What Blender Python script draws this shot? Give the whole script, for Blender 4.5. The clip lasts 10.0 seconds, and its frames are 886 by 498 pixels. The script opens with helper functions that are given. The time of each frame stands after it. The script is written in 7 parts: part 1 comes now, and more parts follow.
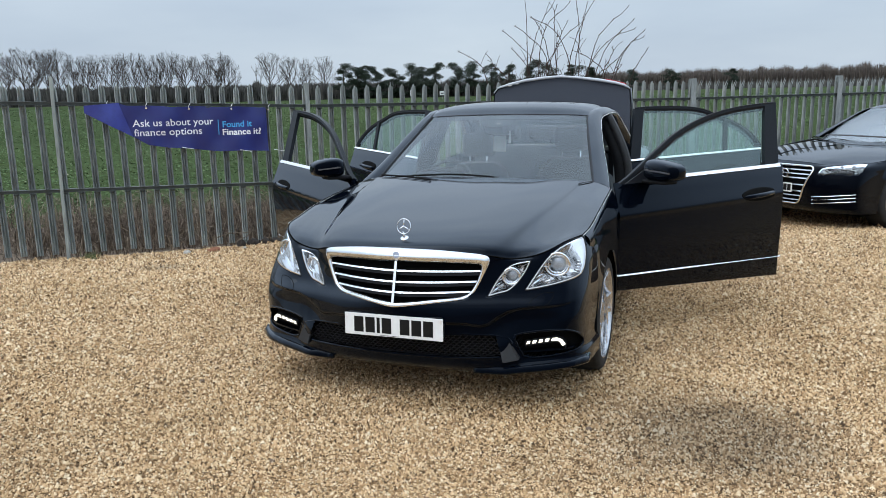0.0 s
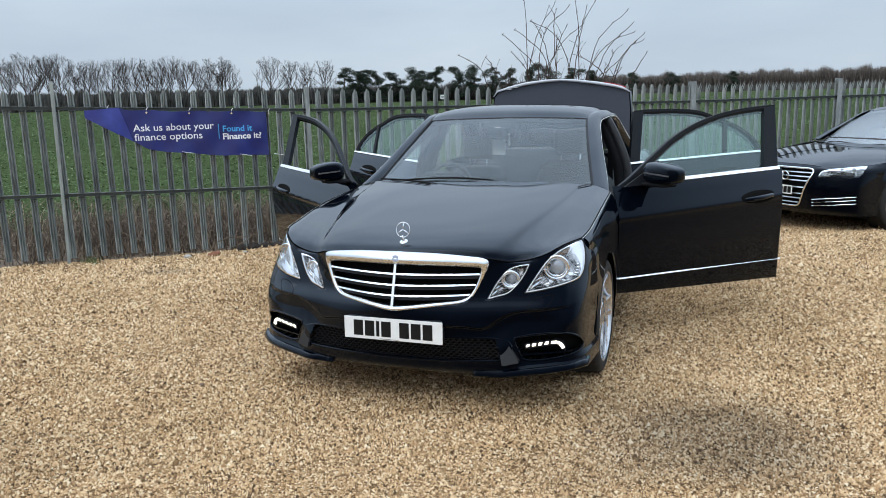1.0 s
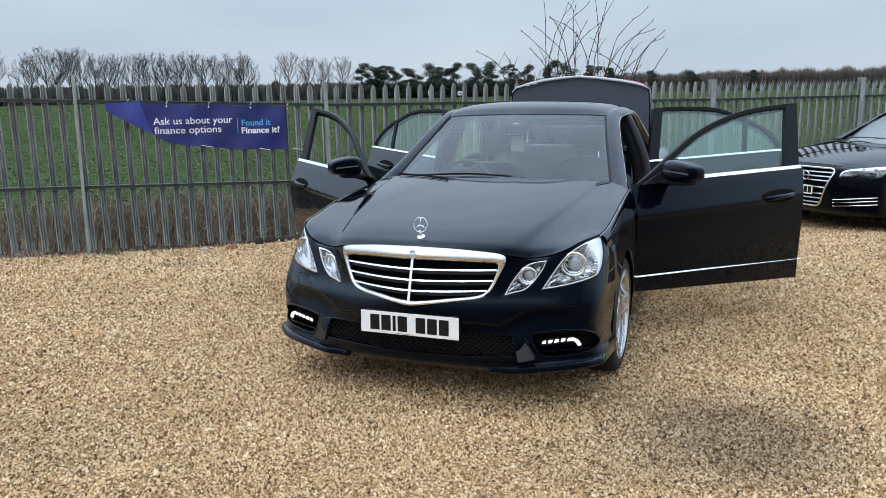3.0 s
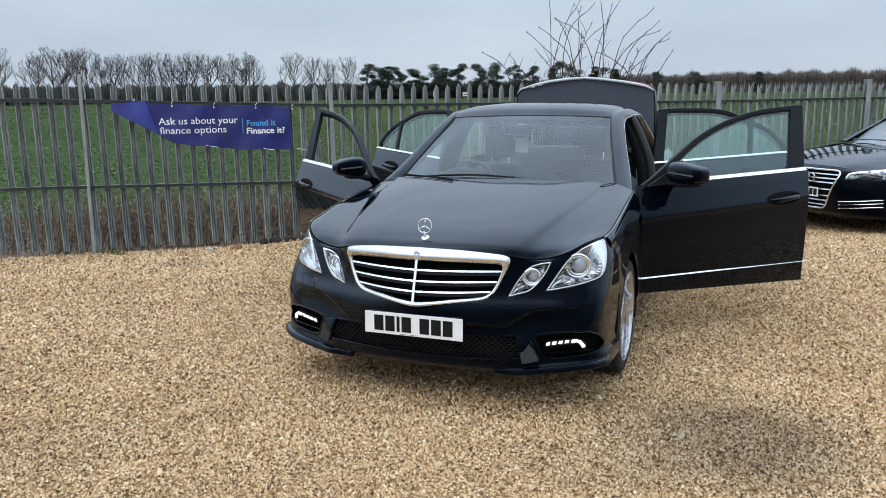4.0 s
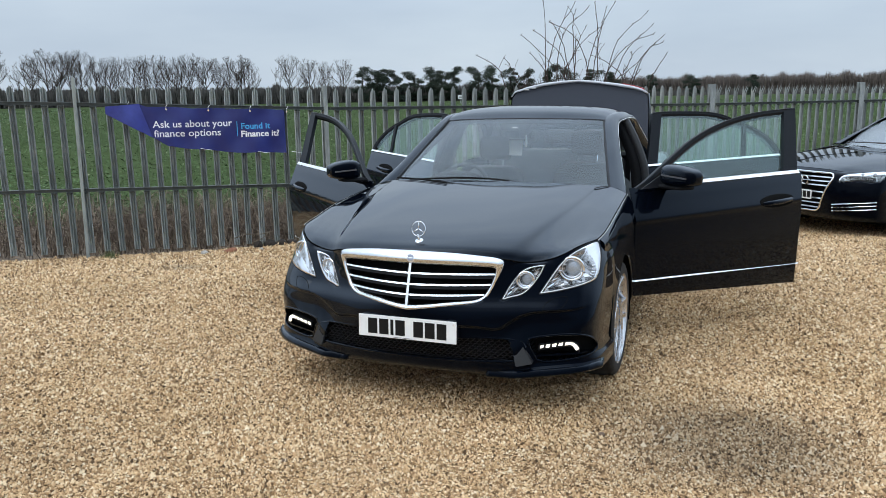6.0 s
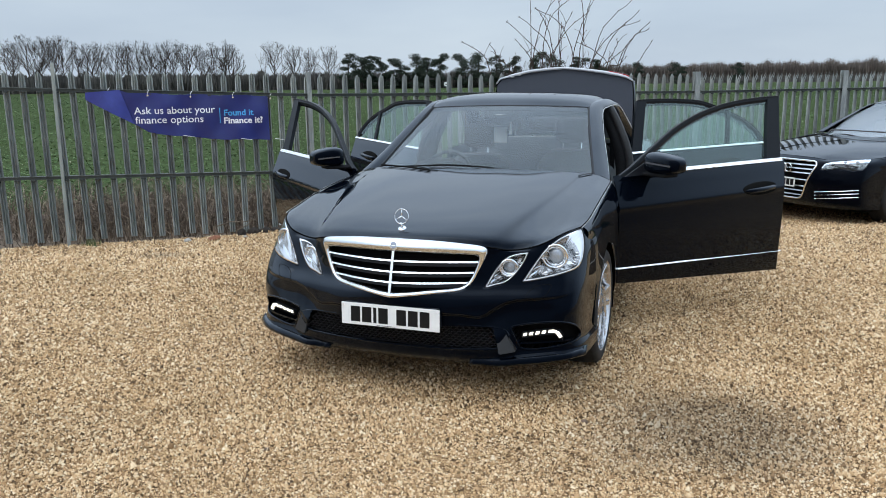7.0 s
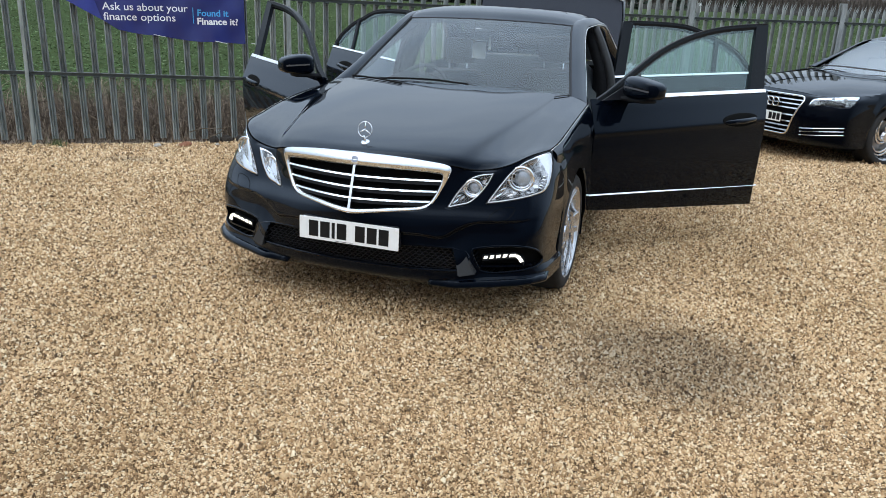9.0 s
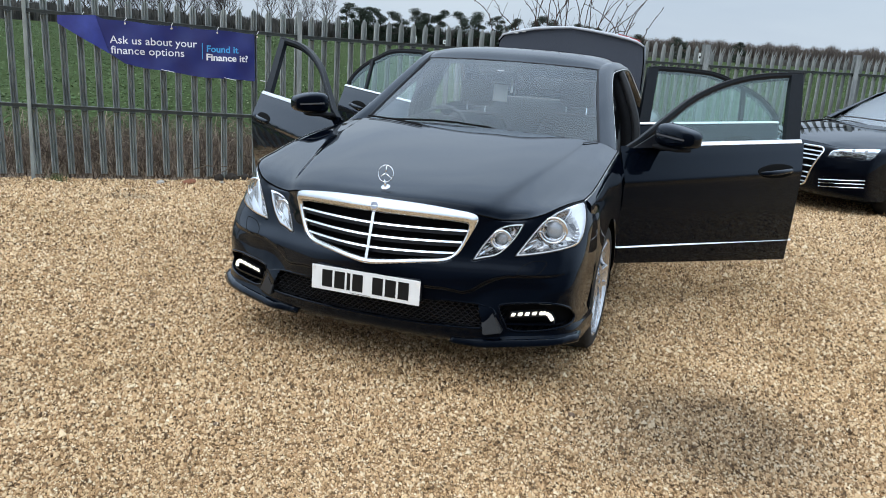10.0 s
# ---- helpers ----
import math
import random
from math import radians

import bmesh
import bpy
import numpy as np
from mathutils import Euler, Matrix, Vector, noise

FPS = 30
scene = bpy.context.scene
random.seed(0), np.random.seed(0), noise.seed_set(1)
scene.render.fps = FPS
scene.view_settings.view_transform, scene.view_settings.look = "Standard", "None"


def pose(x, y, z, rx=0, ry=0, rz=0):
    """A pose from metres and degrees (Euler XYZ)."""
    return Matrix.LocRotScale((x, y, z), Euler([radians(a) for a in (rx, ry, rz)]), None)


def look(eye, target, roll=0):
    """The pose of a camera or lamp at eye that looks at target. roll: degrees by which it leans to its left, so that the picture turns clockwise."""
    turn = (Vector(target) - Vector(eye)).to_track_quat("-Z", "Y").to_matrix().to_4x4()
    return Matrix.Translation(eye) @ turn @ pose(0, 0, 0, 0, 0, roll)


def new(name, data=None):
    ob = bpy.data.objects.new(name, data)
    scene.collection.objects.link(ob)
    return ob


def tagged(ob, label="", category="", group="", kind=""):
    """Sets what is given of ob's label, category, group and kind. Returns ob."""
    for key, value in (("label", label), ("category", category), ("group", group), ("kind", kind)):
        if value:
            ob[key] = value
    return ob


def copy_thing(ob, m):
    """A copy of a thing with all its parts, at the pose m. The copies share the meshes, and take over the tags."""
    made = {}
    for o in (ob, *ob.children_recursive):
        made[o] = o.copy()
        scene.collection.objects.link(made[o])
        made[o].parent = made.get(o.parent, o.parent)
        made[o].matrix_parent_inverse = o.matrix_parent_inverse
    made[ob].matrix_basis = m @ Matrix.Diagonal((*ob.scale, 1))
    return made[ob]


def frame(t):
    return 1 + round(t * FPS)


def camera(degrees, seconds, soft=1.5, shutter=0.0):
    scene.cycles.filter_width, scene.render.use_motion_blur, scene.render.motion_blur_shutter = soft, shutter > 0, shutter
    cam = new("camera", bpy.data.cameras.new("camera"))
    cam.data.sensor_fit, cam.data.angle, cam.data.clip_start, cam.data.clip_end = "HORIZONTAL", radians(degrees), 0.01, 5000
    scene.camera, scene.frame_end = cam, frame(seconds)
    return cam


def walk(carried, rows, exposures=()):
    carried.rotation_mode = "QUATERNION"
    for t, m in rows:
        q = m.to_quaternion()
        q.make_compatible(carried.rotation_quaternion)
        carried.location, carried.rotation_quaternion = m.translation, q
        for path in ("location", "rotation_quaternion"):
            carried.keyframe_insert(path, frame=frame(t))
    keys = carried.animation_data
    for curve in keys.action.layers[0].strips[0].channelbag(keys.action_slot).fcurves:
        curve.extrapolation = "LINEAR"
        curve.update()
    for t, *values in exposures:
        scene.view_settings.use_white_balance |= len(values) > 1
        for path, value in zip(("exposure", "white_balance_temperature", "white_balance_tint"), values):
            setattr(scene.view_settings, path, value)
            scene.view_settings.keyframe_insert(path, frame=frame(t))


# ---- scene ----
cam = camera(60.0, 10.0, soft=0.5, shutter=0.2)
# seconds, x, y, z, yaw, pitch, roll
PATH = [
    (0, 1.448, -3.332, 1.568, 19.333, -11.653, 1.312),
    (0.5, 1.454, -3.332, 1.567, 19.255, -11.365, 1.438),
    (1, 1.458, -3.332, 1.567, 19.383, -11.381, 1.501),
    (1.5, 1.454, -3.333, 1.564, 19.722, -11.582, 1.462),
    (2, 1.452, -3.333, 1.561, 19.953, -11.529, 1.337),
    (2.5, 1.450, -3.336, 1.561, 20.302, -11.612, 1.192),
    (4, 1.451, -3.336, 1.563, 21.021, -11.544, 0.887),
    (4.5, 1.454, -3.332, 1.563, 20.968, -11.462, 0.825),
    (5, 1.455, -3.342, 1.564, 21.037, -11.323, 0.861),
    (5.5, 1.457, -3.344, 1.565, 20.879, -11.575, 0.888),
    (5.7, 1.458, -3.341, 1.565, 20.765, -11.345, 0.875),
    (6.8, 1.467, -3.316, 1.562, 20.270, -11.775, 0.775),
    (7, 1.469, -3.312, 1.561, 19.682, -12.283, 0.730),
    (7.5, 1.474, -3.309, 1.558, 19.705, -13.367, 0.400),
    (8, 1.489, -3.274, 1.545, 19.821, -14.283, -0.230),
    (8.5, 1.518, -3.195, 1.512, 20.444, -16.277, -1.111),
    (9, 1.541, -3.179, 1.530, 19.338, -18.250, -2.242),
    (9.5, 1.470, -3.115, 1.512, 19.540, -17.254, -3.014),
    (10, 1.339, -2.951, 1.499, 19.590, -15.256, -3.510),
]
walk(cam, [(t, pose(x, y, z, 90 + pitch, roll, yaw)) for t, x, y, z, yaw, pitch, roll in PATH],
     exposures=[(0.0, 0.0), (9.3, 0.0), (10.0, 0.06)])

# ---- world and light: an overcast winter day ----
world = bpy.data.worlds.new("overcast_sky")
scene.world = world
world.use_nodes = True
wn, wl = world.node_tree.nodes, world.node_tree.links
wn.clear()
w_out = wn.new("ShaderNodeOutputWorld")
w_bg = wn.new("ShaderNodeBackground")
w_sky = wn.new("ShaderNodeTexSky")
w_sky.sky_type = 'NISHITA'
w_sky.sun_disc = False
w_sky.sun_elevation = radians(38)
w_sky.sun_rotation = radians(200)
w_sky.air_density, w_sky.dust_density = 1.0, 2.0
w_co = wn.new("ShaderNodeTexCoord")
w_map = wn.new("ShaderNodeMapping")
w_map.inputs["Scale"].default_value = (1.2, 1.2, 5.0)
w_noise = wn.new("ShaderNodeTexNoise")
w_noise.inputs["Scale"].default_value = 2.2
w_noise.inputs["Detail"].default_value = 5.0
w_ramp = wn.new("ShaderNodeValToRGB")
w_ramp.color_ramp.elements[0].position, w_ramp.color_ramp.elements[0].color = 0.30, (5.10, 6.15, 7.50, 1)
w_ramp.color_ramp.elements[1].position, w_ramp.color_ramp.elements[1].color = 0.72, (6.32, 7.4, 8.55, 1)
w_mix = wn.new("ShaderNodeMixRGB")
w_mix.inputs["Fac"].default_value = 0.88
wl.new(w_co.outputs["Generated"], w_map.inputs["Vector"])
wl.new(w_map.outputs["Vector"], w_noise.inputs["Vector"])
wl.new(w_noise.outputs["Fac"], w_ramp.inputs["Fac"])
wl.new(w_sky.outputs["Color"], w_mix.inputs["Color1"])
wl.new(w_ramp.outputs["Color"], w_mix.inputs["Color2"])
# an overcast dome grows brighter towards the zenith
w_sep = wn.new("ShaderNodeSeparateXYZ")
wl.new(w_co.outputs["Generated"], w_sep.inputs["Vector"])
w_up = wn.new("ShaderNodeMapRange")
w_up.inputs["From Min"].default_value, w_up.inputs["From Max"].default_value = 0.10, 0.9
w_up.inputs["To Min"].default_value, w_up.inputs["To Max"].default_value = 1.0, 2.9
wl.new(w_sep.outputs["Z"], w_up.inputs["Value"])
w_dome = wn.new("ShaderNodeVectorMath")
w_dome.operation = 'SCALE'
wl.new(w_mix.outputs["Color"], w_dome.inputs[0])
wl.new(w_up.outputs["Result"], w_dome.inputs["Scale"])
wl.new(w_dome.outputs["Vector"], w_bg.inputs["Color"])
w_bg.inputs["Strength"].default_value = 0.10
wl.new(w_bg.outputs["Background"], w_out.inputs["Surface"])

sun_data = bpy.data.lights.new("sun", 'SUN')
sun_data.energy = 0.85
sun_data.angle = radians(62)
sun_data.color = (1.0, 0.96, 0.90)
sun = new("sun", sun_data)
sun.matrix_world = look((0, 0, 30), (8.0, 12.0, 5.0))


# ---- material helpers ----
def node_mat(name):
    m = bpy.data.materials.new(name)
    m.use_nodes = True
    n, l = m.node_tree.nodes, m.node_tree.links
    b = n["Principled BSDF"]
    return m, n, l, b


def ramp_node(n, stops):
    r = n.new("ShaderNodeValToRGB")
    e = r.color_ramp.elements
    e[0].position, e[0].color = stops[0][0], (*stops[0][1], 1)
    e[1].position, e[1].color = stops[-1][0], (*stops[-1][1], 1)
    for p, c in stops[1:-1]:
        q = e.new(p)
        q.color = (*c, 1)
    return r


def noise_node(n, l, scale, detail=4.0, rough=0.55, coords="Object", stretch=(1, 1, 1)):
    co = n.new("ShaderNodeTexCoord")
    mp = n.new("ShaderNodeMapping")
    mp.inputs["Scale"].default_value = stretch
    t = n.new("ShaderNodeTexNoise")
    t.inputs["Scale"].default_value = scale
    t.inputs["Detail"].default_value = detail
    t.inputs["Roughness"].default_value = rough
    l.new(co.outputs[coords], mp.inputs["Vector"])
    l.new(mp.outputs["Vector"], t.inputs["Vector"])
    return t


def bump_node(n, l, height, b, strength=0.3, distance=0.01):
    k = n.new("ShaderNodeBump")
    k.inputs["Strength"].default_value = strength
    k.inputs["Distance"].default_value = distance
    l.new(height, k.inputs["Height"])
    l.new(k.outputs["Normal"], b.inputs["Normal"])
    return k


def plain(name, color, rough=0.5, metal=0.0, scale=60.0, spread=0.12, bump=0.0, spec=0.5, coat=0.0, rough_spread=0.08, stretch=(1, 1, 1)):
    """A surface of one colour with grain in its tone and gloss."""
    m, n, l, b = node_mat(name)
    t = noise_node(n, l, scale, 5.0, 0.6, "Object", stretch)
    lo = tuple(c * (1 - spread) for c in color)
    hi = tuple(min(1.0, c * (1 + spread)) for c in color)
    r = ramp_node(n, [(0.3, lo), (0.7, hi)])
    l.new(t.outputs["Fac"], r.inputs["Fac"])
    l.new(r.outputs["Color"], b.inputs["Base Color"])
    mr = n.new("ShaderNodeMapRange")
    mr.inputs["To Min"].default_value = max(0.0, rough - rough_spread)
    mr.inputs["To Max"].default_value = min(1.0, rough + rough_spread)
    t2 = noise_node(n, l, scale * 0.13 + 1.5, 3.0)
    l.new(t2.outputs["Fac"], mr.inputs["Value"])
    l.new(mr.outputs["Result"], b.inputs["Roughness"])
    b.inputs["Metallic"].default_value = metal
    b.inputs["Specular IOR Level"].default_value = spec
    b.inputs["Coat Weight"].default_value = coat
    b.inputs["Coat Roughness"].default_value = 0.03
    if bump:
        bump_node(n, l, t.outputs["Fac"], b, bump, 0.004)
    return m


def clear_glass(name, tint, ior_gloss=1.5, rough=0.01, gloss=(0.82, 0.93, 1.0)):
    """Thin glazing: tinted see-through with a Fresnel reflection."""
    m = bpy.data.materials.new(name)
    m.use_nodes = True
    n, l = m.node_tree.nodes, m.node_tree.links
    n.clear()
    out = n.new("ShaderNodeOutputMaterial")
    tr = n.new("ShaderNodeBsdfTransparent")
    tr.inputs["Color"].default_value = (*tint, 1)
    gl = n.new("ShaderNodeBsdfGlossy")
    gl.inputs["Roughness"].default_value = rough
    gl.inputs["Color"].default_value = (*gloss, 1)
    fr = n.new("ShaderNodeFresnel")
    fr.inputs["IOR"].default_value = ior_gloss
    mx = n.new("ShaderNodeMixShader")
    l.new(fr.outputs["Fac"], mx.inputs["Fac"])
    l.new(tr.outputs["BSDF"], mx.inputs[1])
    l.new(gl.outputs["BSDF"], mx.inputs[2])
    l.new(mx.outputs["Shader"], out.inputs["Surface"])
    return m


def glow(name, color, strength):
    m, n, l, b = node_mat(name)
    b.inputs["Base Color"].default_value = (*color, 1)
    b.inputs["Emission Color"].default_value = (*color, 1)
    b.inputs["Emission Strength"].default_value = strength
    return m


STONE_TONES = [(0.0, (0.098, 0.058, 0.028)), (0.12, (0.285, 0.173, 0.087)), (0.30, (0.50, 0.315, 0.162)), (0.55, (0.715, 0.479, 0.264)), (0.80, (0.87, 0.638, 0.386)), (1.0, (0.97, 0.81, 0.575))]


def multiplied(n, l, a, b):
    mul = n.new("ShaderNodeMixRGB")
    mul.blend_type = 'MULTIPLY'
    mul.inputs["Fac"].default_value = 1.0
    l.new(a, mul.inputs["Color1"])
    l.new(b, mul.inputs["Color2"])
    return mul.outputs["Color"]


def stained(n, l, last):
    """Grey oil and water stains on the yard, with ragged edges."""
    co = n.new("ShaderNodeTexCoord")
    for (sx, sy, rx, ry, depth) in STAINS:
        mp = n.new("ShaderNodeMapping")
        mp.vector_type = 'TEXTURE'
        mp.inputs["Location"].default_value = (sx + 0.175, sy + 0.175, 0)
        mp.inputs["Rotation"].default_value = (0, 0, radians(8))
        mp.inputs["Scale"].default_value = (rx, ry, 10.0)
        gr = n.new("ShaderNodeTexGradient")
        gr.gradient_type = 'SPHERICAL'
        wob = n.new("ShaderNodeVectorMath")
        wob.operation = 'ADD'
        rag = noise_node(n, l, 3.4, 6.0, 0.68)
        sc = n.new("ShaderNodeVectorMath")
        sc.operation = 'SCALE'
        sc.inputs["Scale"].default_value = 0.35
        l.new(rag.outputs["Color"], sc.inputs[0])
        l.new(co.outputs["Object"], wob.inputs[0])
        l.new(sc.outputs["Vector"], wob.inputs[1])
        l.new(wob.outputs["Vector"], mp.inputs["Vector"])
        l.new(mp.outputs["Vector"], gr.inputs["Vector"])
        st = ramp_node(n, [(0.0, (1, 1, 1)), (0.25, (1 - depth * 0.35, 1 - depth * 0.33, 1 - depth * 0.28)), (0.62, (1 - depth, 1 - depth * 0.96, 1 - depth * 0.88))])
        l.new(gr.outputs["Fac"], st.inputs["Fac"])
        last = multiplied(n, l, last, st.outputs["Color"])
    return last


def yard_tone(n, l, last):
    """Broad washes of grey dust and ochre over the yard."""
    for scale, low, at in ((0.7, (0.86, 0.84, 0.80), (0.34, 0.60)), (3.1, (0.93, 0.92, 0.90), (0.36, 0.62))):
        big = noise_node(n, l, scale, 5.0, 0.6)
        dirt = ramp_node(n, [(at[0], low), (at[1], (1.0, 1.0, 1.0))])
        l.new(big.outputs["Fac"], dirt.inputs["Fac"])
        last = multiplied(n, l, last, dirt.outputs["Color"])
    return last


def gravel_ground():
    """Packed gravel under the loose stones: the same tones, with brown fines and painted shade in the gaps."""
    m, n, l, b = node_mat("gravel_bed")
    co = n.new("ShaderNodeTexCoord")
    v = n.new("ShaderNodeTexVoronoi")
    v.inputs["Scale"].default_value = 96.0
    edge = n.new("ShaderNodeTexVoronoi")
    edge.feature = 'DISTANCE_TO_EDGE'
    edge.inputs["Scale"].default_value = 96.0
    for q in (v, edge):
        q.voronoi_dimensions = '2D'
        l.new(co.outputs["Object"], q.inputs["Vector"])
    r = ramp_node(n, [(p, tuple(q * BED_SHARE for q in c)) for p, c in STONE_TONES])
    sep = n.new("ShaderNodeSeparateColor")
    l.new(v.outputs["Color"], sep.inputs["Color"])
    l.new(sep.outputs["Red"], r.inputs["Fac"])
    # cell edges darkened: shade between the stones put into the colour
    gap_shade = ramp_node(n, [(0.0, (0.13, 0.10, 0.075)), (0.09, (0.42, 0.37, 0.32)), (0.22, (1.0, 1.0, 1.0))])
    l.new(edge.outputs["Distance"], gap_shade.inputs["Fac"])
    last = multiplied(n, l, r.outputs["Color"], gap_shade.outputs["Color"])
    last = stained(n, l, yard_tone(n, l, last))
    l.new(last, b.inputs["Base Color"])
    b.inputs["Roughness"].default_value = 0.9
    b.inputs["Specular IOR Level"].default_value = 0.2
    inv = n.new("ShaderNodeMath")
    inv.operation = 'SUBTRACT'
    inv.inputs[0].default_value = 1.0
    l.new(v.outputs["Distance"], inv.inputs[1])
    bump_node(n, l, inv.outputs["Value"], b, 1.0, 0.008)
    return m


def gravel_stone():
    """Single flint chips: buff, ochre, grey and cream, each its own tone."""
    m, n, l, b = node_mat("gravel_stones")
    g = n.new("ShaderNodeNewGeometry")
    r = ramp_node(n, STONE_TONES)
    l.new(g.outputs["Random Per Island"], r.inputs["Fac"])
    t = noise_node(n, l, 140.0, 4.0)
    grain = ramp_node(n, [(0.3, (0.76, 0.74, 0.70)), (0.7, (1.0, 1.0, 1.0))])
    l.new(t.outputs["Fac"], grain.inputs["Fac"])
    last = multiplied(n, l, r.outputs["Color"], grain.outputs["Color"])
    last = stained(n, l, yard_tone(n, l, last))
    l.new(last, b.inputs["Base Color"])
    b.inputs["Roughness"].default_value = 0.82
    b.inputs["Specular IOR Level"].default_value = 0.3
    bump_node(n, l, t.outputs["Fac"], b, 0.4, 0.003)
    return m


def field_mat():
    m, n, l, b = node_mat("winter_crop_field")
    fine = noise_node(n, l, 6.0, 8.0, 0.7)
    r = ramp_node(n, [(0.30, (0.030, 0.041, 0.019)), (0.45, (0.041, 0.060, 0.025)), (0.6, (0.056, 0.083, 0.033)), (0.75, (0.086, 0.120, 0.050))])
    l.new(fine.outputs["Fac"], r.inputs["Fac"])
    big = noise_node(n, l, 0.05, 4.0)
    tone = ramp_node(n, [(0.3, (0.75, 0.75, 0.7)), (0.7, (1.15, 1.1, 1.0))])
    l.new(big.outputs["Fac"], tone.inputs["Fac"])
    mul = n.new("ShaderNodeMixRGB")
    mul.blend_type = 'MULTIPLY'
    mul.inputs["Fac"].default_value = 1.0
    l.new(r.outputs["Color"], mul.inputs["Color1"])
    l.new(tone.outputs["Color"], mul.inputs["Color2"])
    l.new(mul.outputs["Color"], b.inputs["Base Color"])
    b.inputs["Roughness"].default_value = 1.0
    b.inputs["Specular IOR Level"].default_value = 0.03
    bump_node(n, l, fine.outputs["Fac"], b, 0.6, 0.05)
    return m


def island_mat(name, stops, rough=0.8, scale=30.0, sheen=0.3):
    """Leaves, twigs and the like: each piece its own tone."""
    m, n, l, b = node_mat(name)
    g = n.new("ShaderNodeNewGeometry")
    r = ramp_node(n, stops)
    l.new(g.outputs["Random Per Island"], r.inputs["Fac"])
    t = noise_node(n, l, scale, 4.0)
    grain = ramp_node(n, [(0.3, (0.7, 0.7, 0.7)), (0.7, (1.1, 1.1, 1.1))])
    l.new(t.outputs["Fac"], grain.inputs["Fac"])
    mul = n.new("ShaderNodeMixRGB")
    mul.blend_type = 'MULTIPLY'
    mul.inputs["Fac"].default_value = 1.0
    l.new(r.outputs["Color"], mul.inputs["Color1"])
    l.new(grain.outputs["Color"], mul.inputs["Color2"])
    l.new(mul.outputs["Color"], b.inputs["Base Color"])
    b.inputs["Roughness"].default_value = rough
    b.inputs["Specular IOR Level"].default_value = sheen
    return m


def paint_mat(name, color):
    """Black metallic car paint under clear lacquer, with a thin film of dust."""
    m, n, l, b = node_mat(name)
    fl = noise_node(n, l, 900.0, 2.0)
    r = ramp_node(n, [(0.35, tuple(c * 0.7 for c in color)), (0.7, tuple(c * 1.5 for c in color))])
    l.new(fl.outputs["Fac"], r.inputs["Fac"])
    l.new(r.outputs["Color"], b.inputs["Base Color"])
    b.inputs["Metallic"].default_value = 0.0
    # lacquer: little gloss seen straight on, strong at a glancing angle
    lw = n.new("ShaderNodeLayerWeight")
    gm = n.new("ShaderNodeMapRange")
    gm.inputs["From Min"].default_value, gm.inputs["From Max"].default_value = 0.10, 0.52
    gm.inputs["To Min"].default_value, gm.inputs["To Max"].default_value = 0.034, 0.76
    l.new(lw.outputs["Facing"], gm.inputs["Value"])
    l.new(gm.outputs["Result"], b.inputs["Specular IOR Level"])
    b.inputs["Specular Tint"].default_value = (0.72, 0.85, 1.0, 1)
    dust = noise_node(n, l, 3.5, 6.0, 0.65)
    mr = n.new("ShaderNodeMapRange")
    mr.inputs["From Min"].default_value, mr.inputs["From Max"].default_value = 0.3, 0.75
    mr.inputs["To Min"].default_value, mr.inputs["To Max"].default_value = 0.008, 0.045
    l.new(dust.outputs["Fac"], mr.inputs["Value"])
    l.new(mr.outputs["Result"], b.inputs["Roughness"])
    orange = noise_node(n, l, 220.0, 2.0)
    bump_node(n, l, orange.outputs["Fac"], b, 0.015, 0.001)
    return m


def galvanised():
    m, n, l, b = node_mat("galvanised_steel")
    t = noise_node(n, l, 14.0, 6.0, 0.7, "Object", (1, 1, 0.18))
    oi = n.new("ShaderNodeObjectInfo")
    r = ramp_node(n, [(0.25, (0.115, 0.126, 0.127)), (0.5, (0.275, 0.297, 0.295)), (0.8, (0.62, 0.645, 0.64))])
    l.new(t.outputs["Fac"], r.inputs["Fac"])
    tone = ramp_node(n, [(0.0, (0.74, 0.75, 0.74)), (1.0, (1.08, 1.08, 1.06))])
    l.new(oi.outputs["Random"], tone.inputs["Fac"])
    mul = n.new("ShaderNodeMixRGB")
    mul.blend_type = 'MULTIPLY'
    mul.inputs["Fac"].default_value = 1.0
    l.new(r.outputs["Color"], mul.inputs["Color1"])
    l.new(tone.outputs["Color"], mul.inputs["Color2"])
    l.new(mul.outputs["Color"], b.inputs["Base Color"])
    b.inputs["Metallic"].default_value = 0.15
    b.inputs["Roughness"].default_value = 0.5
    bump_node(n, l, t.outputs["Fac"], b, 0.12, 0.004)
    return m


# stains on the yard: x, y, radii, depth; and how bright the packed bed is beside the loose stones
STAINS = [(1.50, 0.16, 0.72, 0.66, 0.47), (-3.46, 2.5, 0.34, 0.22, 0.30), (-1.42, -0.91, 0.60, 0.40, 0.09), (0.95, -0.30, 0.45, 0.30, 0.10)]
BED_SHARE = 1.10

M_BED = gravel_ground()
M_STONE = gravel_stone()
M_FIELD = field_mat()
M_SCRUB_SOIL = plain("scrub_soil", (0.185, 0.142, 0.105), 0.95, scale=9.0, spread=0.5, bump=1.0, spec=0.1)
M_GALV = galvanised()
M_PAINT = paint_mat("black_car_paint", (0.0012, 0.0022, 0.0048))
M_PAINT2 = paint_mat("deep_blue_black_paint", (0.0016, 0.0022, 0.0042))
M_CHROME = plain("chrome", (0.77, 0.79, 0.81), 0.12, 1.0, 40.0, 0.03, rough_spread=0.03)
M_SATIN = plain("satin_aluminium_trim", (0.88, 0.89, 0.90), 0.30, 0.85, 60.0, 0.03)
M_RAIL = plain("weathered_rail", (0.042, 0.050, 0.048), 0.6, 0.3, 18.0, 0.3)
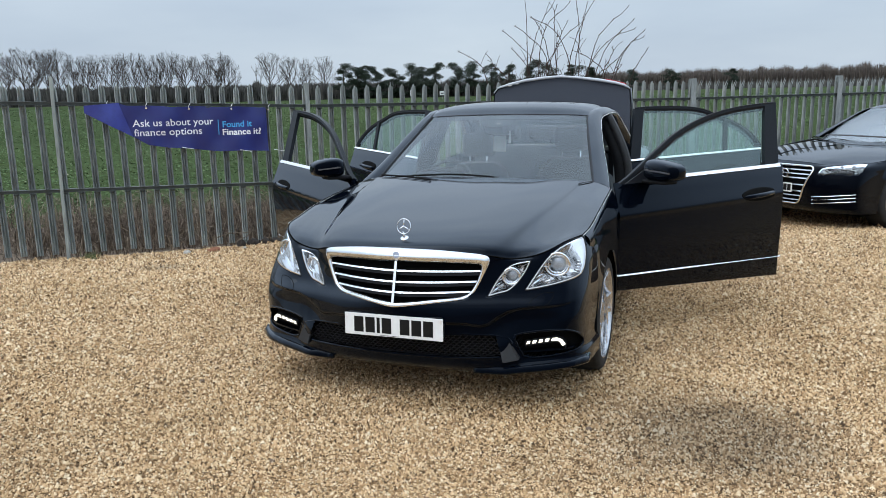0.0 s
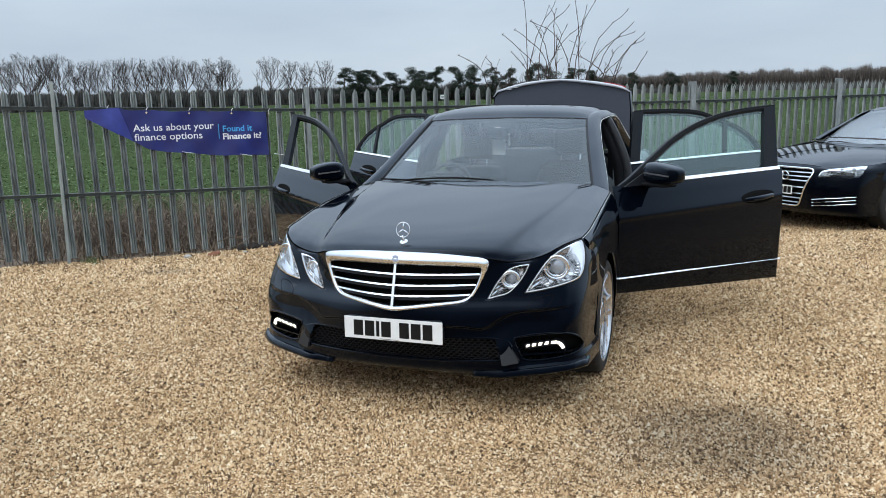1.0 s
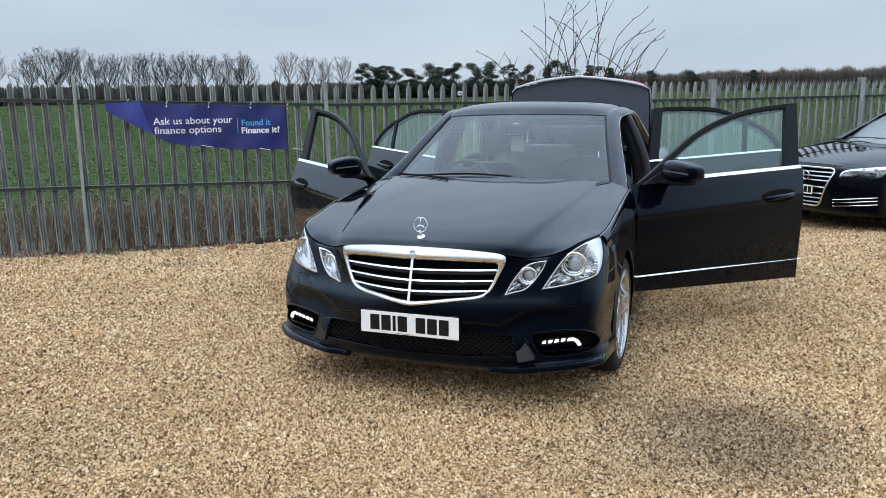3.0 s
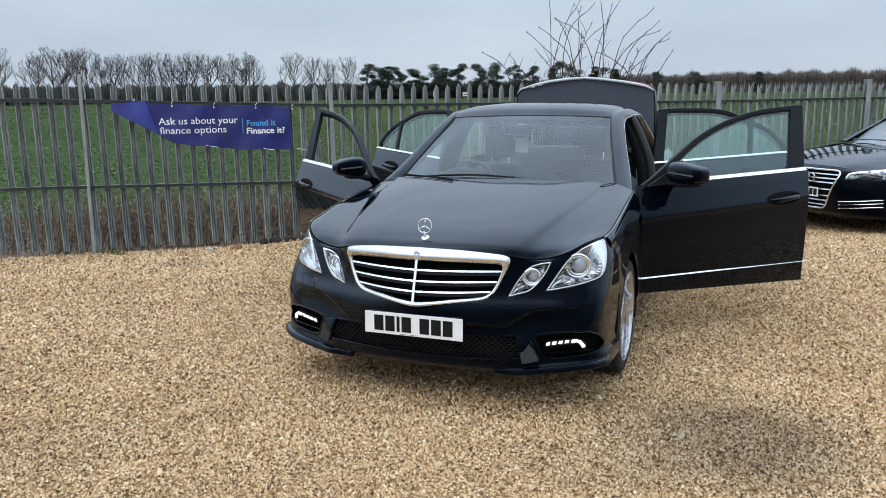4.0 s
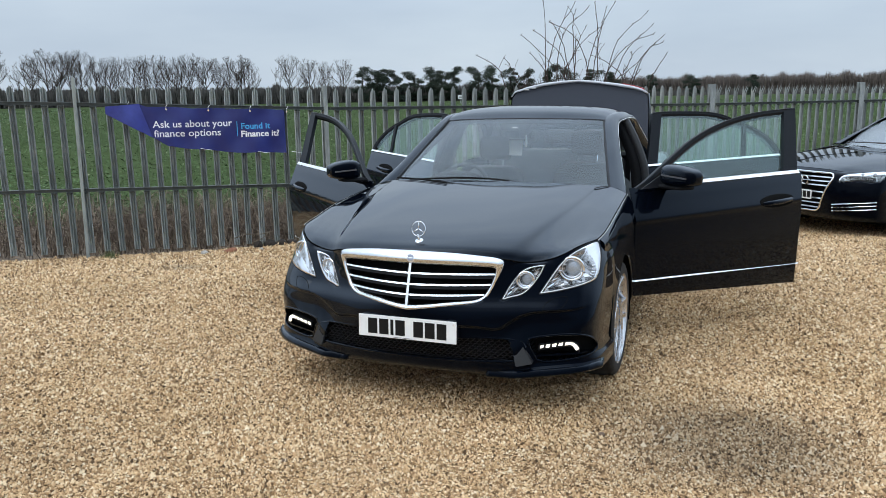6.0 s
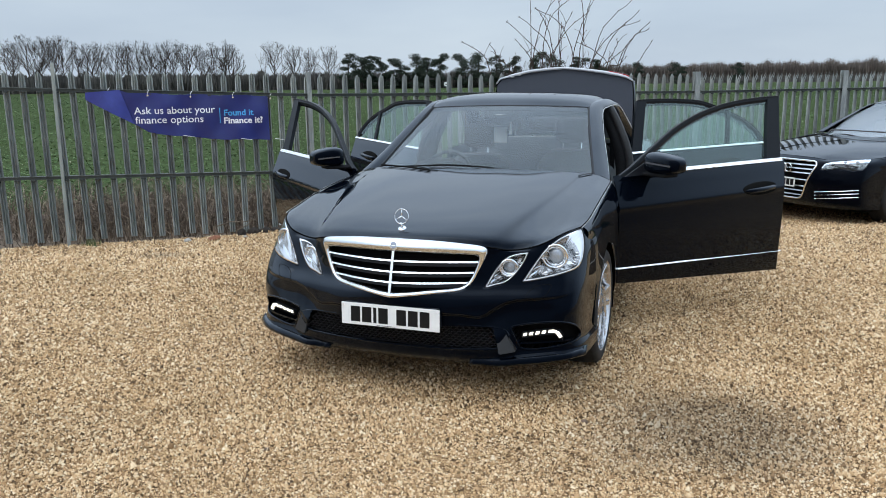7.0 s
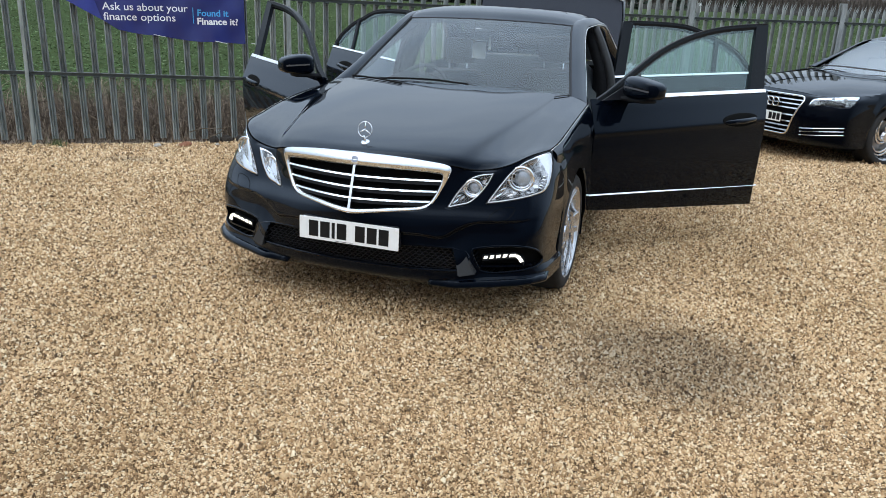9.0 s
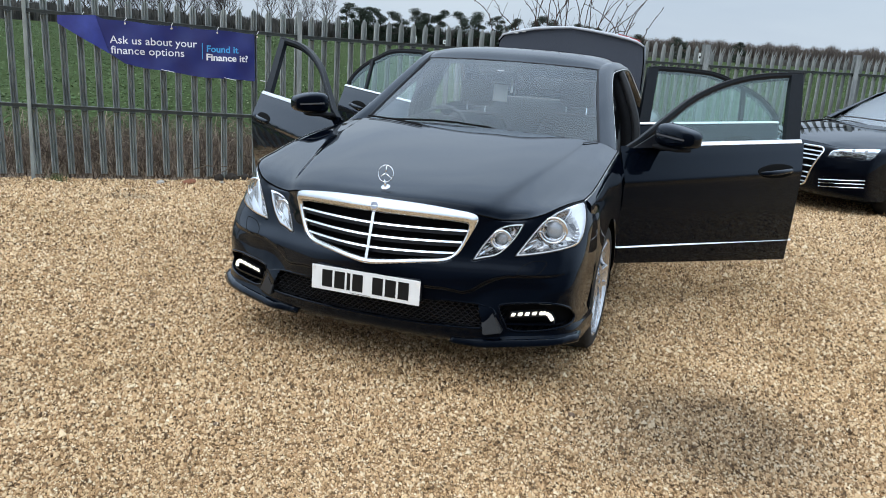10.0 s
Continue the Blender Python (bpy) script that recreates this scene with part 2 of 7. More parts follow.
# paler copy of the rail steel: light on its top put into the colour
M_RAIL_LIT = plain("lit_rail_top_steel", (0.10, 0.112, 0.108), 0.55, 0.3, 18.0, 0.3)
M_RIM = plain("silver_alloy", (0.62, 0.63, 0.65), 0.25, 0.9, 50.0, 0.08)
M_BLACK = plain("black_trim_plastic", (0.0095, 0.0105, 0.0135), 0.38, 0.0, 80.0, 0.25, spec=0.22)
M_MATT = plain("matt_black_plastic", (0.026, 0.027, 0.029), 0.65, 0.0, 120.0, 0.3, bump=0.1)
M_DEEP = plain("dark_cabin_trim", (0.010, 0.0105, 0.012), 0.8, 0.0, 90.0, 0.25, bump=0.1, spec=0.2)
M_BLADE = plain("satin_black_blade", (0.014, 0.015, 0.017), 0.30, 0.0, 60.0, 0.2)
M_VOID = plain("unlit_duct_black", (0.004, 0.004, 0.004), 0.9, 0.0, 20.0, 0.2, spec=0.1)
M_RUBBER = plain("tyre_rubber", (0.013, 0.0125, 0.012), 0.8, 0.0, 60.0, 0.35, bump=0.2)
M_GLASS = clear_glass("windscreen_glass", (0.86, 0.93, 0.93), 1.72, gloss=(0.90, 0.96, 1.0))
M_GLASS_FAR = clear_glass("polished_windscreen_glass", (0.70, 0.80, 0.80), 3.8, gloss=(0.93, 0.97, 1.0))
M_SIDEGLASS = clear_glass("tinted_side_glass", (0.66, 0.82, 0.77), 1.92, gloss=(0.85, 1.0, 0.99))
M_LAMPGLASS_FAR = clear_glass("dusty_headlamp_lens", (0.60, 0.64, 0.66), 1.40, gloss=(0.90, 0.93, 0.96))
M_LAMPGLASS = clear_glass("headlamp_lens", (0.97, 0.98, 1.0), 1.40, gloss=(0.96, 0.97, 1.0))
def reflector():
    """Vacuum-coated lamp bowl, cut into small facets."""
    m, n, l, b = node_mat("lamp_reflector")
    co = n.new("ShaderNodeTexCoord")
    v = n.new("ShaderNodeTexVoronoi")
    v.inputs["Scale"].default_value = 42.0
    l.new(co.outputs["Object"], v.inputs["Vector"])
    sep = n.new("ShaderNodeSeparateColor")
    l.new(v.outputs["Color"], sep.inputs["Color"])
    r = ramp_node(n, [(0.0, (0.035, 0.035, 0.035)), (0.30, (0.15, 0.147, 0.142)), (0.75, (0.38, 0.37, 0.36)), (1.0, (0.72, 0.70, 0.67))])
    l.new(sep.outputs["Red"], r.inputs["Fac"])
    l.new(r.outputs["Color"], b.inputs["Base Color"])
    b.inputs["Metallic"].default_value = 0.95
    b.inputs["Roughness"].default_value = 0.12
    bump_node(n, l, v.outputs["Color"], b, 0.7, 0.02)
    return m


M_REFLECT = reflector()
M_DRL = glow("daytime_lamp", (1.0, 0.95, 0.80), 1.7)
M_RED = plain("red_lamp_plastic", (0.42, 0.02, 0.02), 0.15, 0.0, 30.0, 0.2, coat=0.5)
M_PLATE = plain("white_plate", (0.80, 0.81, 0.80), 0.35, 0.0, 25.0, 0.03)
M_INK = plain("black_print", (0.010, 0.010, 0.010), 0.5, 0.0, 30.0, 0.2, spec=0.15)
M_LEATHER = plain("black_leather", (0.040, 0.043, 0.047), 0.5, 0.0, 30.0, 0.15)
M_LINING = plain("grey_boot_lining", (0.068, 0.075, 0.092), 0.95, 0.0, 200.0, 0.18, bump=0.2, spec=0.15)
M_PAPER = plain("white_paper", (0.72, 0.73, 0.72), 0.7, 0.0, 15.0, 0.05)


# ---- mesh helpers ----
def link_mesh(name, mesh, mat, parent=None, label="", smooth=True):
    ob = new(name, mesh)
    if mat is not None and not mesh.materials:
        mesh.materials.append(mat)
    if smooth:
        mesh.polygons.foreach_set("use_smooth", [True] * len(mesh.polygons))
    if parent is not None:
        ob.parent = parent
    if label:
        ob["label"] = label
    return ob


def part(name, bm, mat, parent=None, label="", smooth=False):
    me = bpy.data.meshes.new(name)
    bmesh.ops.recalc_face_normals(bm, faces=bm.faces)
    bm.to_mesh(me)
    bm.free()
    return link_mesh(name, me, mat, parent, label, smooth)


def raw(name, verts, faces, mat, parent=None, label="", smooth=False):
    me = bpy.data.meshes.new(name)
    me.from_pydata([tuple(map(float, v)) for v in verts], [], [tuple(map(int, f)) for f in faces])
    me.update()
    return link_mesh(name, me, mat, parent, label, smooth)


def big_mesh(name, verts, tris, mat, parent=None, label="", smooth=False):
    """A mesh of many triangles from arrays."""
    me = bpy.data.meshes.new(name)
    nv, nf = len(verts), len(tris)
    me.vertices.add(nv)
    me.vertices.foreach_set("co", np.asarray(verts, np.float32).ravel())
    me.loops.add(nf * 3)
    me.loops.foreach_set("vertex_index", np.asarray(tris, np.int32).ravel())
    me.polygons.add(nf)
    me.polygons.foreach_set("loop_start", np.arange(0, nf * 3, 3, dtype=np.int32))
    me.update(calc_edges=True)
    return link_mesh(name, me, mat, parent, label, smooth)


def thing(name, label, category, group="", at=(0, 0, 0), rz=0.0):
    e = new(name)
    e.empty_display_size = 0.2
    e.matrix_world = pose(*at, 0, 0, rz)
    return tagged(e, label, category, group)


def box(bm, lo, hi, bevel=0.0, m=None):
    """A box between two corners, its edges rounded."""
    c = [(a + b) / 2 for a, b in zip(lo, hi)]
    s = [abs(b - a) for a, b in zip(lo, hi)]
    r = bmesh.ops.create_cube(bm, size=1.0, matrix=Matrix.Translation(c) @ Matrix.Diagonal((*s, 1)))
    vs = r["verts"]
    if bevel:
        es = list({e for v in vs for e in v.link_edges})
        rb = bmesh.ops.bevel(bm, geom=es, offset=bevel, segments=2, affect='EDGES', profile=0.5)
        vs = list({v for f in rb["faces"] for v in f.verts} | {v for v in vs if v.is_valid})
    if m is not None:
        bmesh.ops.transform(bm, matrix=m, verts=[v for v in vs if v.is_valid])
    return vs


def tube(bm, pts, radius, sides=8, caps=True):
    """A round bar along points; radius may be one number or one a point."""
    pts = [Vector(p) for p in pts]
    rad = radius if isinstance(radius, (list, tuple)) else [radius] * len(pts)
    rings = []
    up = Vector((0, 0, 1))
    for i, p in enumerate(pts):
        d = (pts[min(i + 1, len(pts) - 1)] - pts[max(i - 1, 0)]).normalized()
        ref = up if abs(d.dot(up)) < 0.95 else Vector((1, 0, 0))
        a = d.cross(ref).normalized()
        b = d.cross(a)
        rings.append([bm.verts.new(p + (a * math.cos(q) + b * math.sin(q)) * rad[i]) for q in [2 * math.pi * k / sides for k in range(sides)]])
    for r0, r1 in zip(rings, rings[1:]):
        for k in range(sides):
            bm.faces.new((r0[k], r0[(k + 1) % sides], r1[(k + 1) % sides], r1[k]))
    if caps:
        bm.faces.new(rings[0][::-1])
        bm.faces.new(rings[-1])


def ribbon(bm, pts, wide, thick):
    """A flat bar along points: wide and thick are vectors added across and through."""
    w, h = Vector(wide), Vector(thick)
    rings = []
    for p in pts:
        p = Vector(p)
        rings.append([bm.verts.new(p + a) for a in (-w - h, w - h, w + h, -w + h)])
    for r0, r1 in zip(rings, rings[1:]):
        for k in range(4):
            bm.faces.new((r0[k], r0[(k + 1) % 4], r1[(k + 1) % 4], r1[k]))
    bm.faces.new(rings[0][::-1])
    bm.faces.new(rings[-1])


def spline(P, n):
    """Catmull-Rom through the rows of P, n steps a segment."""
    P = np.asarray(P, float)
    Q = np.concatenate([[2 * P[0] - P[1]], P, [2 * P[-1] - P[-2]]])
    out = []
    for i in range(len(P) - 1):
        a, b, c, d = Q[i:i + 4]
        for k in range(n):
            t = k / n
            out.append(0.5 * (2 * b + (c - a) * t + (2 * a - 5 * b + 4 * c - d) * t * t + (3 * b - a - 3 * c + d) * t ** 3))
    out.append(P[-1])
    return np.array(out)


def net(C, nu, nv):
    """A smooth surface through a net of points: rows x columns x 3."""
    C = np.asarray(C, float)
    rows = spline(C, nv)
    return np.swapaxes(spline(np.swapaxes(rows, 0, 1), nu), 0, 1)


def mirrored(C):
    """Half a net, its columns from the middle outwards, made whole."""
    C = np.asarray(C, float)
    L = C[:, :0:-1].copy()
    L[..., 0] *= -1
    return np.concatenate([L, C], axis=1)


def sheet(name, G, mat, parent, label="", thick=0.0, flip=False):
    """A panel from a grid of points, given thickness."""
    r, c = G.shape[:2]
    idx = np.arange(r * c).reshape(r, c)
    q = np.stack([idx[:-1, :-1], idx[:-1, 1:], idx[1:, 1:], idx[1:, :-1]], -1).reshape(-1, 4)
    if flip:
        q = q[:, ::-1]
    ob = raw(name, G.reshape(-1, 3), q, mat, parent, label, True)
    if thick:
        s = ob.modifiers.new("thickness", 'SOLIDIFY')
        s.thickness, s.offset = thick, -1.0
        e = ob.modifiers.new("crisp_edges", 'EDGE_SPLIT')
        e.split_angle = radians(52)
    return ob


def poly_slab(bm, pts, thick):
    """A flat plate: a closed outline of 3D points moved along the vector thick."""
    t = Vector(thick)
    a = [bm.verts.new(Vector(p)) for p in pts]
    b = [bm.verts.new(Vector(p) + t) for p in pts]
    bm.faces.new(a)
    bm.faces.new(b[::-1])
    for i in range(len(a)):
        j = (i + 1) % len(a)
        bm.faces.new((a[i], b[i], b[j], a[j]))


# ---- the ground ----
EYE = (1.448, -3.332)
AHEAD = (-0.3311, 0.9436)


def smooth_step(a, b, v):
    t = min(1.0, max(0.0, (v - a) / (b - a)))
    return t * t * (3 - 2 * t)


def along_view(x, y):
    return (x - EYE[0]) * AHEAD[0] + (y - EYE[1]) * AHEAD[1]


def ground_z(x, y):
    """The yard falls a little towards the fence, with a low heap of gravel at its edge."""
    z = -0.19 * smooth_step(6.0, 10.0, along_view(x, y))
    z += 0.07 * math.exp(-((x + 2.9) ** 2 + (y - 4.25) ** 2) / 0.5)
    return z + 0.012 * noise.noise((x * 0.9, y * 0.9, 0.3))


FENCE = [(-10.79, -1.83), (-5.37, 2.57), (-2.91, 4.57), (1.12, 8.85), (3.28, 10.56), (5.41, 12.26), (9.65, 15.62)]


def fence_side(x, y):
    """Metres beyond the fence line (negative in the yard)."""
    best = None
    for (ax, ay), (bx, by) in zip(FENCE, FENCE[1:]):
        ux, uy = bx - ax, by - ay
        L = math.hypot(ux, uy)
        t = min(1.0, max(0.0, ((x - ax) * ux + (y - ay) * uy) / L ** 2))
        dx, dy = x - ax - t * ux, y - ay - t * uy
        d = math.hypot(dx, dy)
        s = 1 if (-uy * (x - ax) + ux * (y - ay)) > 0 else -1
        if best is None or d < abs(best):
            best = d * s
    return best


def build_ground():
    """One sheet from the yard to the horizon; the faces take gravel, scrub soil or crop by where they lie."""
    xs = np.concatenate([[-3000, -900, -300, -120, -60, -30, -20, -16], np.arange(-13, 13.01, 0.25), [16, 20, 30, 60, 120, 300, 900, 3000]])
    ys = np.concatenate([[-3000, -600, -100, -30, -14, -9], np.arange(-6, 18.01, 0.25), [20, 24, 30, 40, 60, 100, 160, 260, 450, 900, 3000]])
    verts, faces, mats = [], [], []
    for y in ys:
        for x in xs:
            verts.append((x, y, ground_z(x, y) if abs(x) < 40 and -40 < y < 60 else -0.19))
    c = len(xs)
    for j in range(len(ys) - 1):
        for i in range(c - 1):
            faces.append((j * c + i, j * c + i + 1, (j + 1) * c + i + 1, (j + 1) * c + i))
            mx, my = (xs[i] + xs[i + 1]) / 2, (ys[j] + ys[j + 1]) / 2
            d = fence_side(mx, my) if abs(mx) < 40 and -40 < my < 60 else (60 if my > 0 else -60)
            mats.append(0 if d < 0.12 else 1 if d < 3.2 else 2)
    me = bpy.data.meshes.new("ground")
    me.from_pydata(verts, [], faces)
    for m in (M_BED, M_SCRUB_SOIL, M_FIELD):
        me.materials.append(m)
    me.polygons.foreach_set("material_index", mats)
    me.update()
    ob = link_mesh("ground", me, None, None, "", True)
    tagged(ob, "yard of buff gravel running to scrub and a green field", "ground", "", "structure")


build_ground()


def flint():
    """The upper half of a broken flint: a skirt of four corners under a sloping ridge."""
    v = np.array([(1, 0.12, -0.9), (0.1, 1, -0.85), (-1, -0.12, -0.9), (-0.1, -1, -0.85), (0.42, 0.12, 0.62), (-0.40, -0.10, 0.50)], float)
    f = np.array([(0, 1, 4), (1, 5, 4), (1, 2, 5), (2, 3, 5), (3, 4, 5), (3, 0, 4)])
    return v, f


def chip():
    v = np.array([(1, 0.1, -0.6), (0.05, 1, -0.5), (-1, -0.1, -0.6), (-0.05, -1, -0.5), (0.12, -0.1, 0.85)], float)
    f = np.array([(0, 1, 4), (1, 2, 4), (2, 3, 4), (3, 0, 4)])
    return v, f


def scatter_stones(name, near, far, thick, thin, shape, size, rng, label):
    """Loose stones over the yard: thick stones a square metre near the cars' open side, thinning out to thin at the far end."""
    bv, bf = shape
    half = 0.74
    count = int(half * (far ** 2 - near ** 2) * thick)
    r = np.sqrt(rng.uniform(near ** 2, far ** 2, count))
    share = np.clip((r - near) / (far - near), 0, 1)
    r = r[rng.uniform(0, 1, count) < (1 + (thin / thick - 1) * share)]
    a = rng.uniform(-half, half, len(r))
    ax, ay = AHEAD
    x = EYE[0] + r * (ax * np.cos(a) + ay * np.sin(a))
    y = EYE[1] + r * (ay * np.cos(a) - ax * np.sin(a))
    keep = np.array([fence_side(p, q) < -0.02 and not (abs(p) < 0.7 and 0.6 < q < 4.6) for p, q in zip(x, y)])
    x, y, r = x[keep], y[keep], r[keep]
    n = len(x)
    z = np.array([ground_z(p, q) for p, q in zip(x, y)])
    s = size * rng.lognormal(0, 0.26, n) * (1 + 0.08 * np.clip(r - 4, 0, 9))
    flat = rng.uniform(0.85, 1.4, n)
    long = rng.uniform(1.0, 1.6, n)
    jitter = 1 + rng.uniform(-0.24, 0.24, (n, len(bv), 1))
    P = bv[None] * jitter * np.stack([s * long, s, s * flat], -1)[:, None, :]
    tl, az = rng.normal(0, 0.42, n), rng.uniform(0, 6.283, n)
    ct, st = np.cos(tl)[:, None], np.sin(tl)[:, None]
    Y, Z = P[..., 1] * ct - P[..., 2] * st, P[..., 1] * st + P[..., 2] * ct
    ca, sa = np.cos(az)[:, None], np.sin(az)[:, None]
    X, Y = P[..., 0] * ca - Y * sa, P[..., 0] * sa + Y * ca
    V = np.stack([X + x[:, None], Y + y[:, None], Z + (z + s * flat * rng.uniform(0.4, 1.9, n))[:, None]], -1).reshape(-1, 3)
    F = (bf[None] + (np.arange(n) * len(bv))[:, None, None]).reshape(-1, 3)
    ob = big_mesh(name, V, F, M_STONE)
    return tagged(ob, label, "gravel", "", "stuff")


rng = np.random.default_rng(7)
scatter_stones("gravel", 1.8, 4.5, 12500, 3500, flint(), 0.0043, rng, "loose buff and cream gravel chips covering the yard")
scatter_stones("gravel", 3.2, 7.8, 7600, 3300, chip(), 0.0053, rng, "loose buff gravel chips around the cars")
scatter_stones("gravel", 7.0, 13.0, 2600, 800, chip(), 0.0055, rng, "loose buff gravel along the foot of the fence")


# ---- the palisade fence ----
def fence_heights(k, t):
    """Top rail, low rail and pale tip heights along the fence."""
    rail = [1.66, 1.548, 1.431, 1.367, 1.369, 1.37, 1.38]
    low = [0.72, 0.647, 0.565, 0.44, 0.44, 0.44, 0.45]
    tip = [1.86, 1.735, 1.67, 1.645, 1.64, 1.64, 1.65]
    return [q[k] + (q[k + 1] - q[k]) * t for q in (rail, low, tip)]


def pale_mesh(name, curl):
    """A W-section pale, 1.76 m, with a pointed head splayed into three; its origin is the tip."""
    cols = [(-0.032, 0.004), (-0.023, -0.013), (-0.012, 0.013), (0.0, -0.011), (0.012, 0.013), (0.023, -0.013), (0.032, 0.004)]
    # the splayed head is slit into three prongs that bend apart
    tips = [-0.012, -0.110, -0.118, 0.0, -0.118, -0.110, -0.030] if curl else [-0.052, -0.030, -0.020, 0.0, -0.020, -0.030, -0.052]
    rows = [-1.76, -0.30, -0.13, -0.06, None]
    verts, faces = [], []
    for side in (0, 1):
        for z in rows:
            for (x, y), tz in zip(cols, tips):
                zz = tz if z is None else z if z < -0.1 else -0.13 + (tz + 0.13) * 0.55
                pull = 0.0 if zz < -0.11 else (zz + 0.11) / 0.11
                xx = x * (1 + (0.45 if curl else -0.15) * pull) + (0.010 * curl * pull ** 2)
                verts.append((xx, y - side * 0.004 - curl * 0.035 * pull ** 2, zz))
    c, off = len(cols), len(cols) * len(rows)
    for j in range(len(rows) - 1):
        for i in range(c - 1):
            a = j * c + i
            faces.append((a, a + 1, a + c + 1, a + c))
            faces.append((a + off, a + off + c, a + off + c + 1, a + off + 1))
    rim = [j * c for j in range(len(rows))] + [(len(rows) - 1) * c + i for i in range(1, c)] + [j * c + c - 1 for j in range(len(rows) - 2, -1, -1)]
    for a, b in zip(rim, rim[1:]):
        faces.append((a, b, b + off, a + off))
    me = bpy.data.meshes.new(name)
    me.from_pydata(verts, [], faces)
    me.materials.append(M_GALV)
    me.update()
    return me


def build_fence():
    fence = thing("palisade_fence", "galvanised steel palisade fence with pointed pales", "fence")
    plain_pale, curled_pale = pale_mesh("pale", 0.0), pale_mesh("pale_splayed", 1.0)
    r = random.Random(3)
    for k, ((ax, ay), (bx, by)) in enumerate(zip(FENCE, FENCE[1:])):
        L = math.hypot(bx - ax, by - ay)
        ux, uy = (bx - ax) / L, (by - ay) / L
        rz = math.degrees(math.atan2(uy, ux))
        n = round(L / 0.152)
        for i in range(n):
            s = (i + 0.5) * L / n
            _, _, tip = fence_heights(k, s / L)
            p = new("pale", curled_pale if k >= 3 else plain_pale)
            p.parent = fence
            p.matrix_local = pose(ax + ux * s, ay + uy * s, tip + r.uniform(-0.012, 0.012), r.uniform(-0.5, 0.5), r.uniform(-0.6, 0.6), rz)
        # rails: angle section, on the field side of the pales
        for j in (0, 1):
            h0, h1 = fence_heights(k, 0)[j], fence_heights(k, 1)[j]
            nx, ny = -uy, ux
            for (w, t, dn, dz, mat) in (((0, 0, 0.014), (nx * 0.003, ny * 0.003, 0), -0.026, 0.0, M_RAIL), ((nx * 0.024, ny * 0.024, 0), (0, 0, 0.003), -0.014, 0.017, M_RAIL_LIT)):
                bm = bmesh.new()
                ribbon(bm, [(ax + nx * dn, ay + ny * dn, h0 + dz), (bx + nx * dn, by + ny * dn, h1 + dz)], w, t)
                part("rail" if mat is M_RAIL else "rail_flange", bm, mat, fence)
    # dark bolt heads and straps where the pales meet the rails
    bolt = bmesh.new()
    box(bolt, (-0.026, -0.008, -0.012), (0.026, 0.004, 0.004), 0.002)
    bmesh.ops.create_cone(bolt, cap_ends=True, segments=8, radius1=0.009, radius2=0.007, depth=0.012, matrix=Matrix.Translation((0, -0.012, -0.004)) @ pose(0, 0, 0, 90))
    first = part("fixing", bolt, M_RAIL, fence)
    count = 0
    for k, ((ax, ay), (bx, by)) in enumerate(zip(FENCE, FENCE[1:])):
        L = math.hypot(bx - ax, by - ay)
        ux, uy = (bx - ax) / L, (by - ay) / L
        n = round(L / 0.152)
        for i in range(n):
            s = (i + 0.5) * L / n
            rail, low, _ = fence_heights(k, s / L)
            for h in (rail, low)[:2 if k in (1, 2) else 1]:
                q = first if count == 0 else new("fixing", first.data)
                q.parent = fence
                q.matrix_local = pose(ax + ux * s + uy * 0.030, ay + uy * s - ux * 0.030, h - 0.019, 0, 0, math.degrees(math.atan2(uy, ux)))
                count += 1
    # posts of rolled I section
    spots = [(FENCE[2], 1.69, 2.6), (FENCE[3], 1.66, 2.0), (FENCE[4], 1.66, 2.0), (FENCE[5], 1.66, 2.0), ((-0.9, 6.71), 1.66, 2.0)]
    for (x, y), top, w in spots:
        bm = bmesh.new()
        w = 0.05 if w < 2.5 else 0.024
        box(bm, (-w, -0.035, -0.3), (w, -0.028, top), 0.002)
        box(bm, (-w, 0.028, -0.3), (w, 0.035, top), 0.002)
        box(bm, (-0.004, -0.028, -0.3), (0.004, 0.028, top - 0.004))
        p = part("post", bm, M_GALV, fence)
        p.matrix_local = pose(x - 0.03, y - 0.06, 0, 0, 0, 43)
    # a slim bare post that leans a little against the rails
    bm = bmesh.new()
    box(bm, (-0.017, -0.014, -1.95), (0.017, 0.014, 0.0), 0.006)
    p = part("post", bm, M_PALEPOST, fence, "thin pale grey post with a rounded head")
    p.matrix_local = pose(-4.93, 2.86, 1.80, 0, 1.1, 39)


M_PALEPOST = plain("weathered_pale_steel", (0.27, 0.295, 0.28), 0.6, 0.1, 16.0, 0.25, stretch=(1, 1, 0.2))
build_fence()


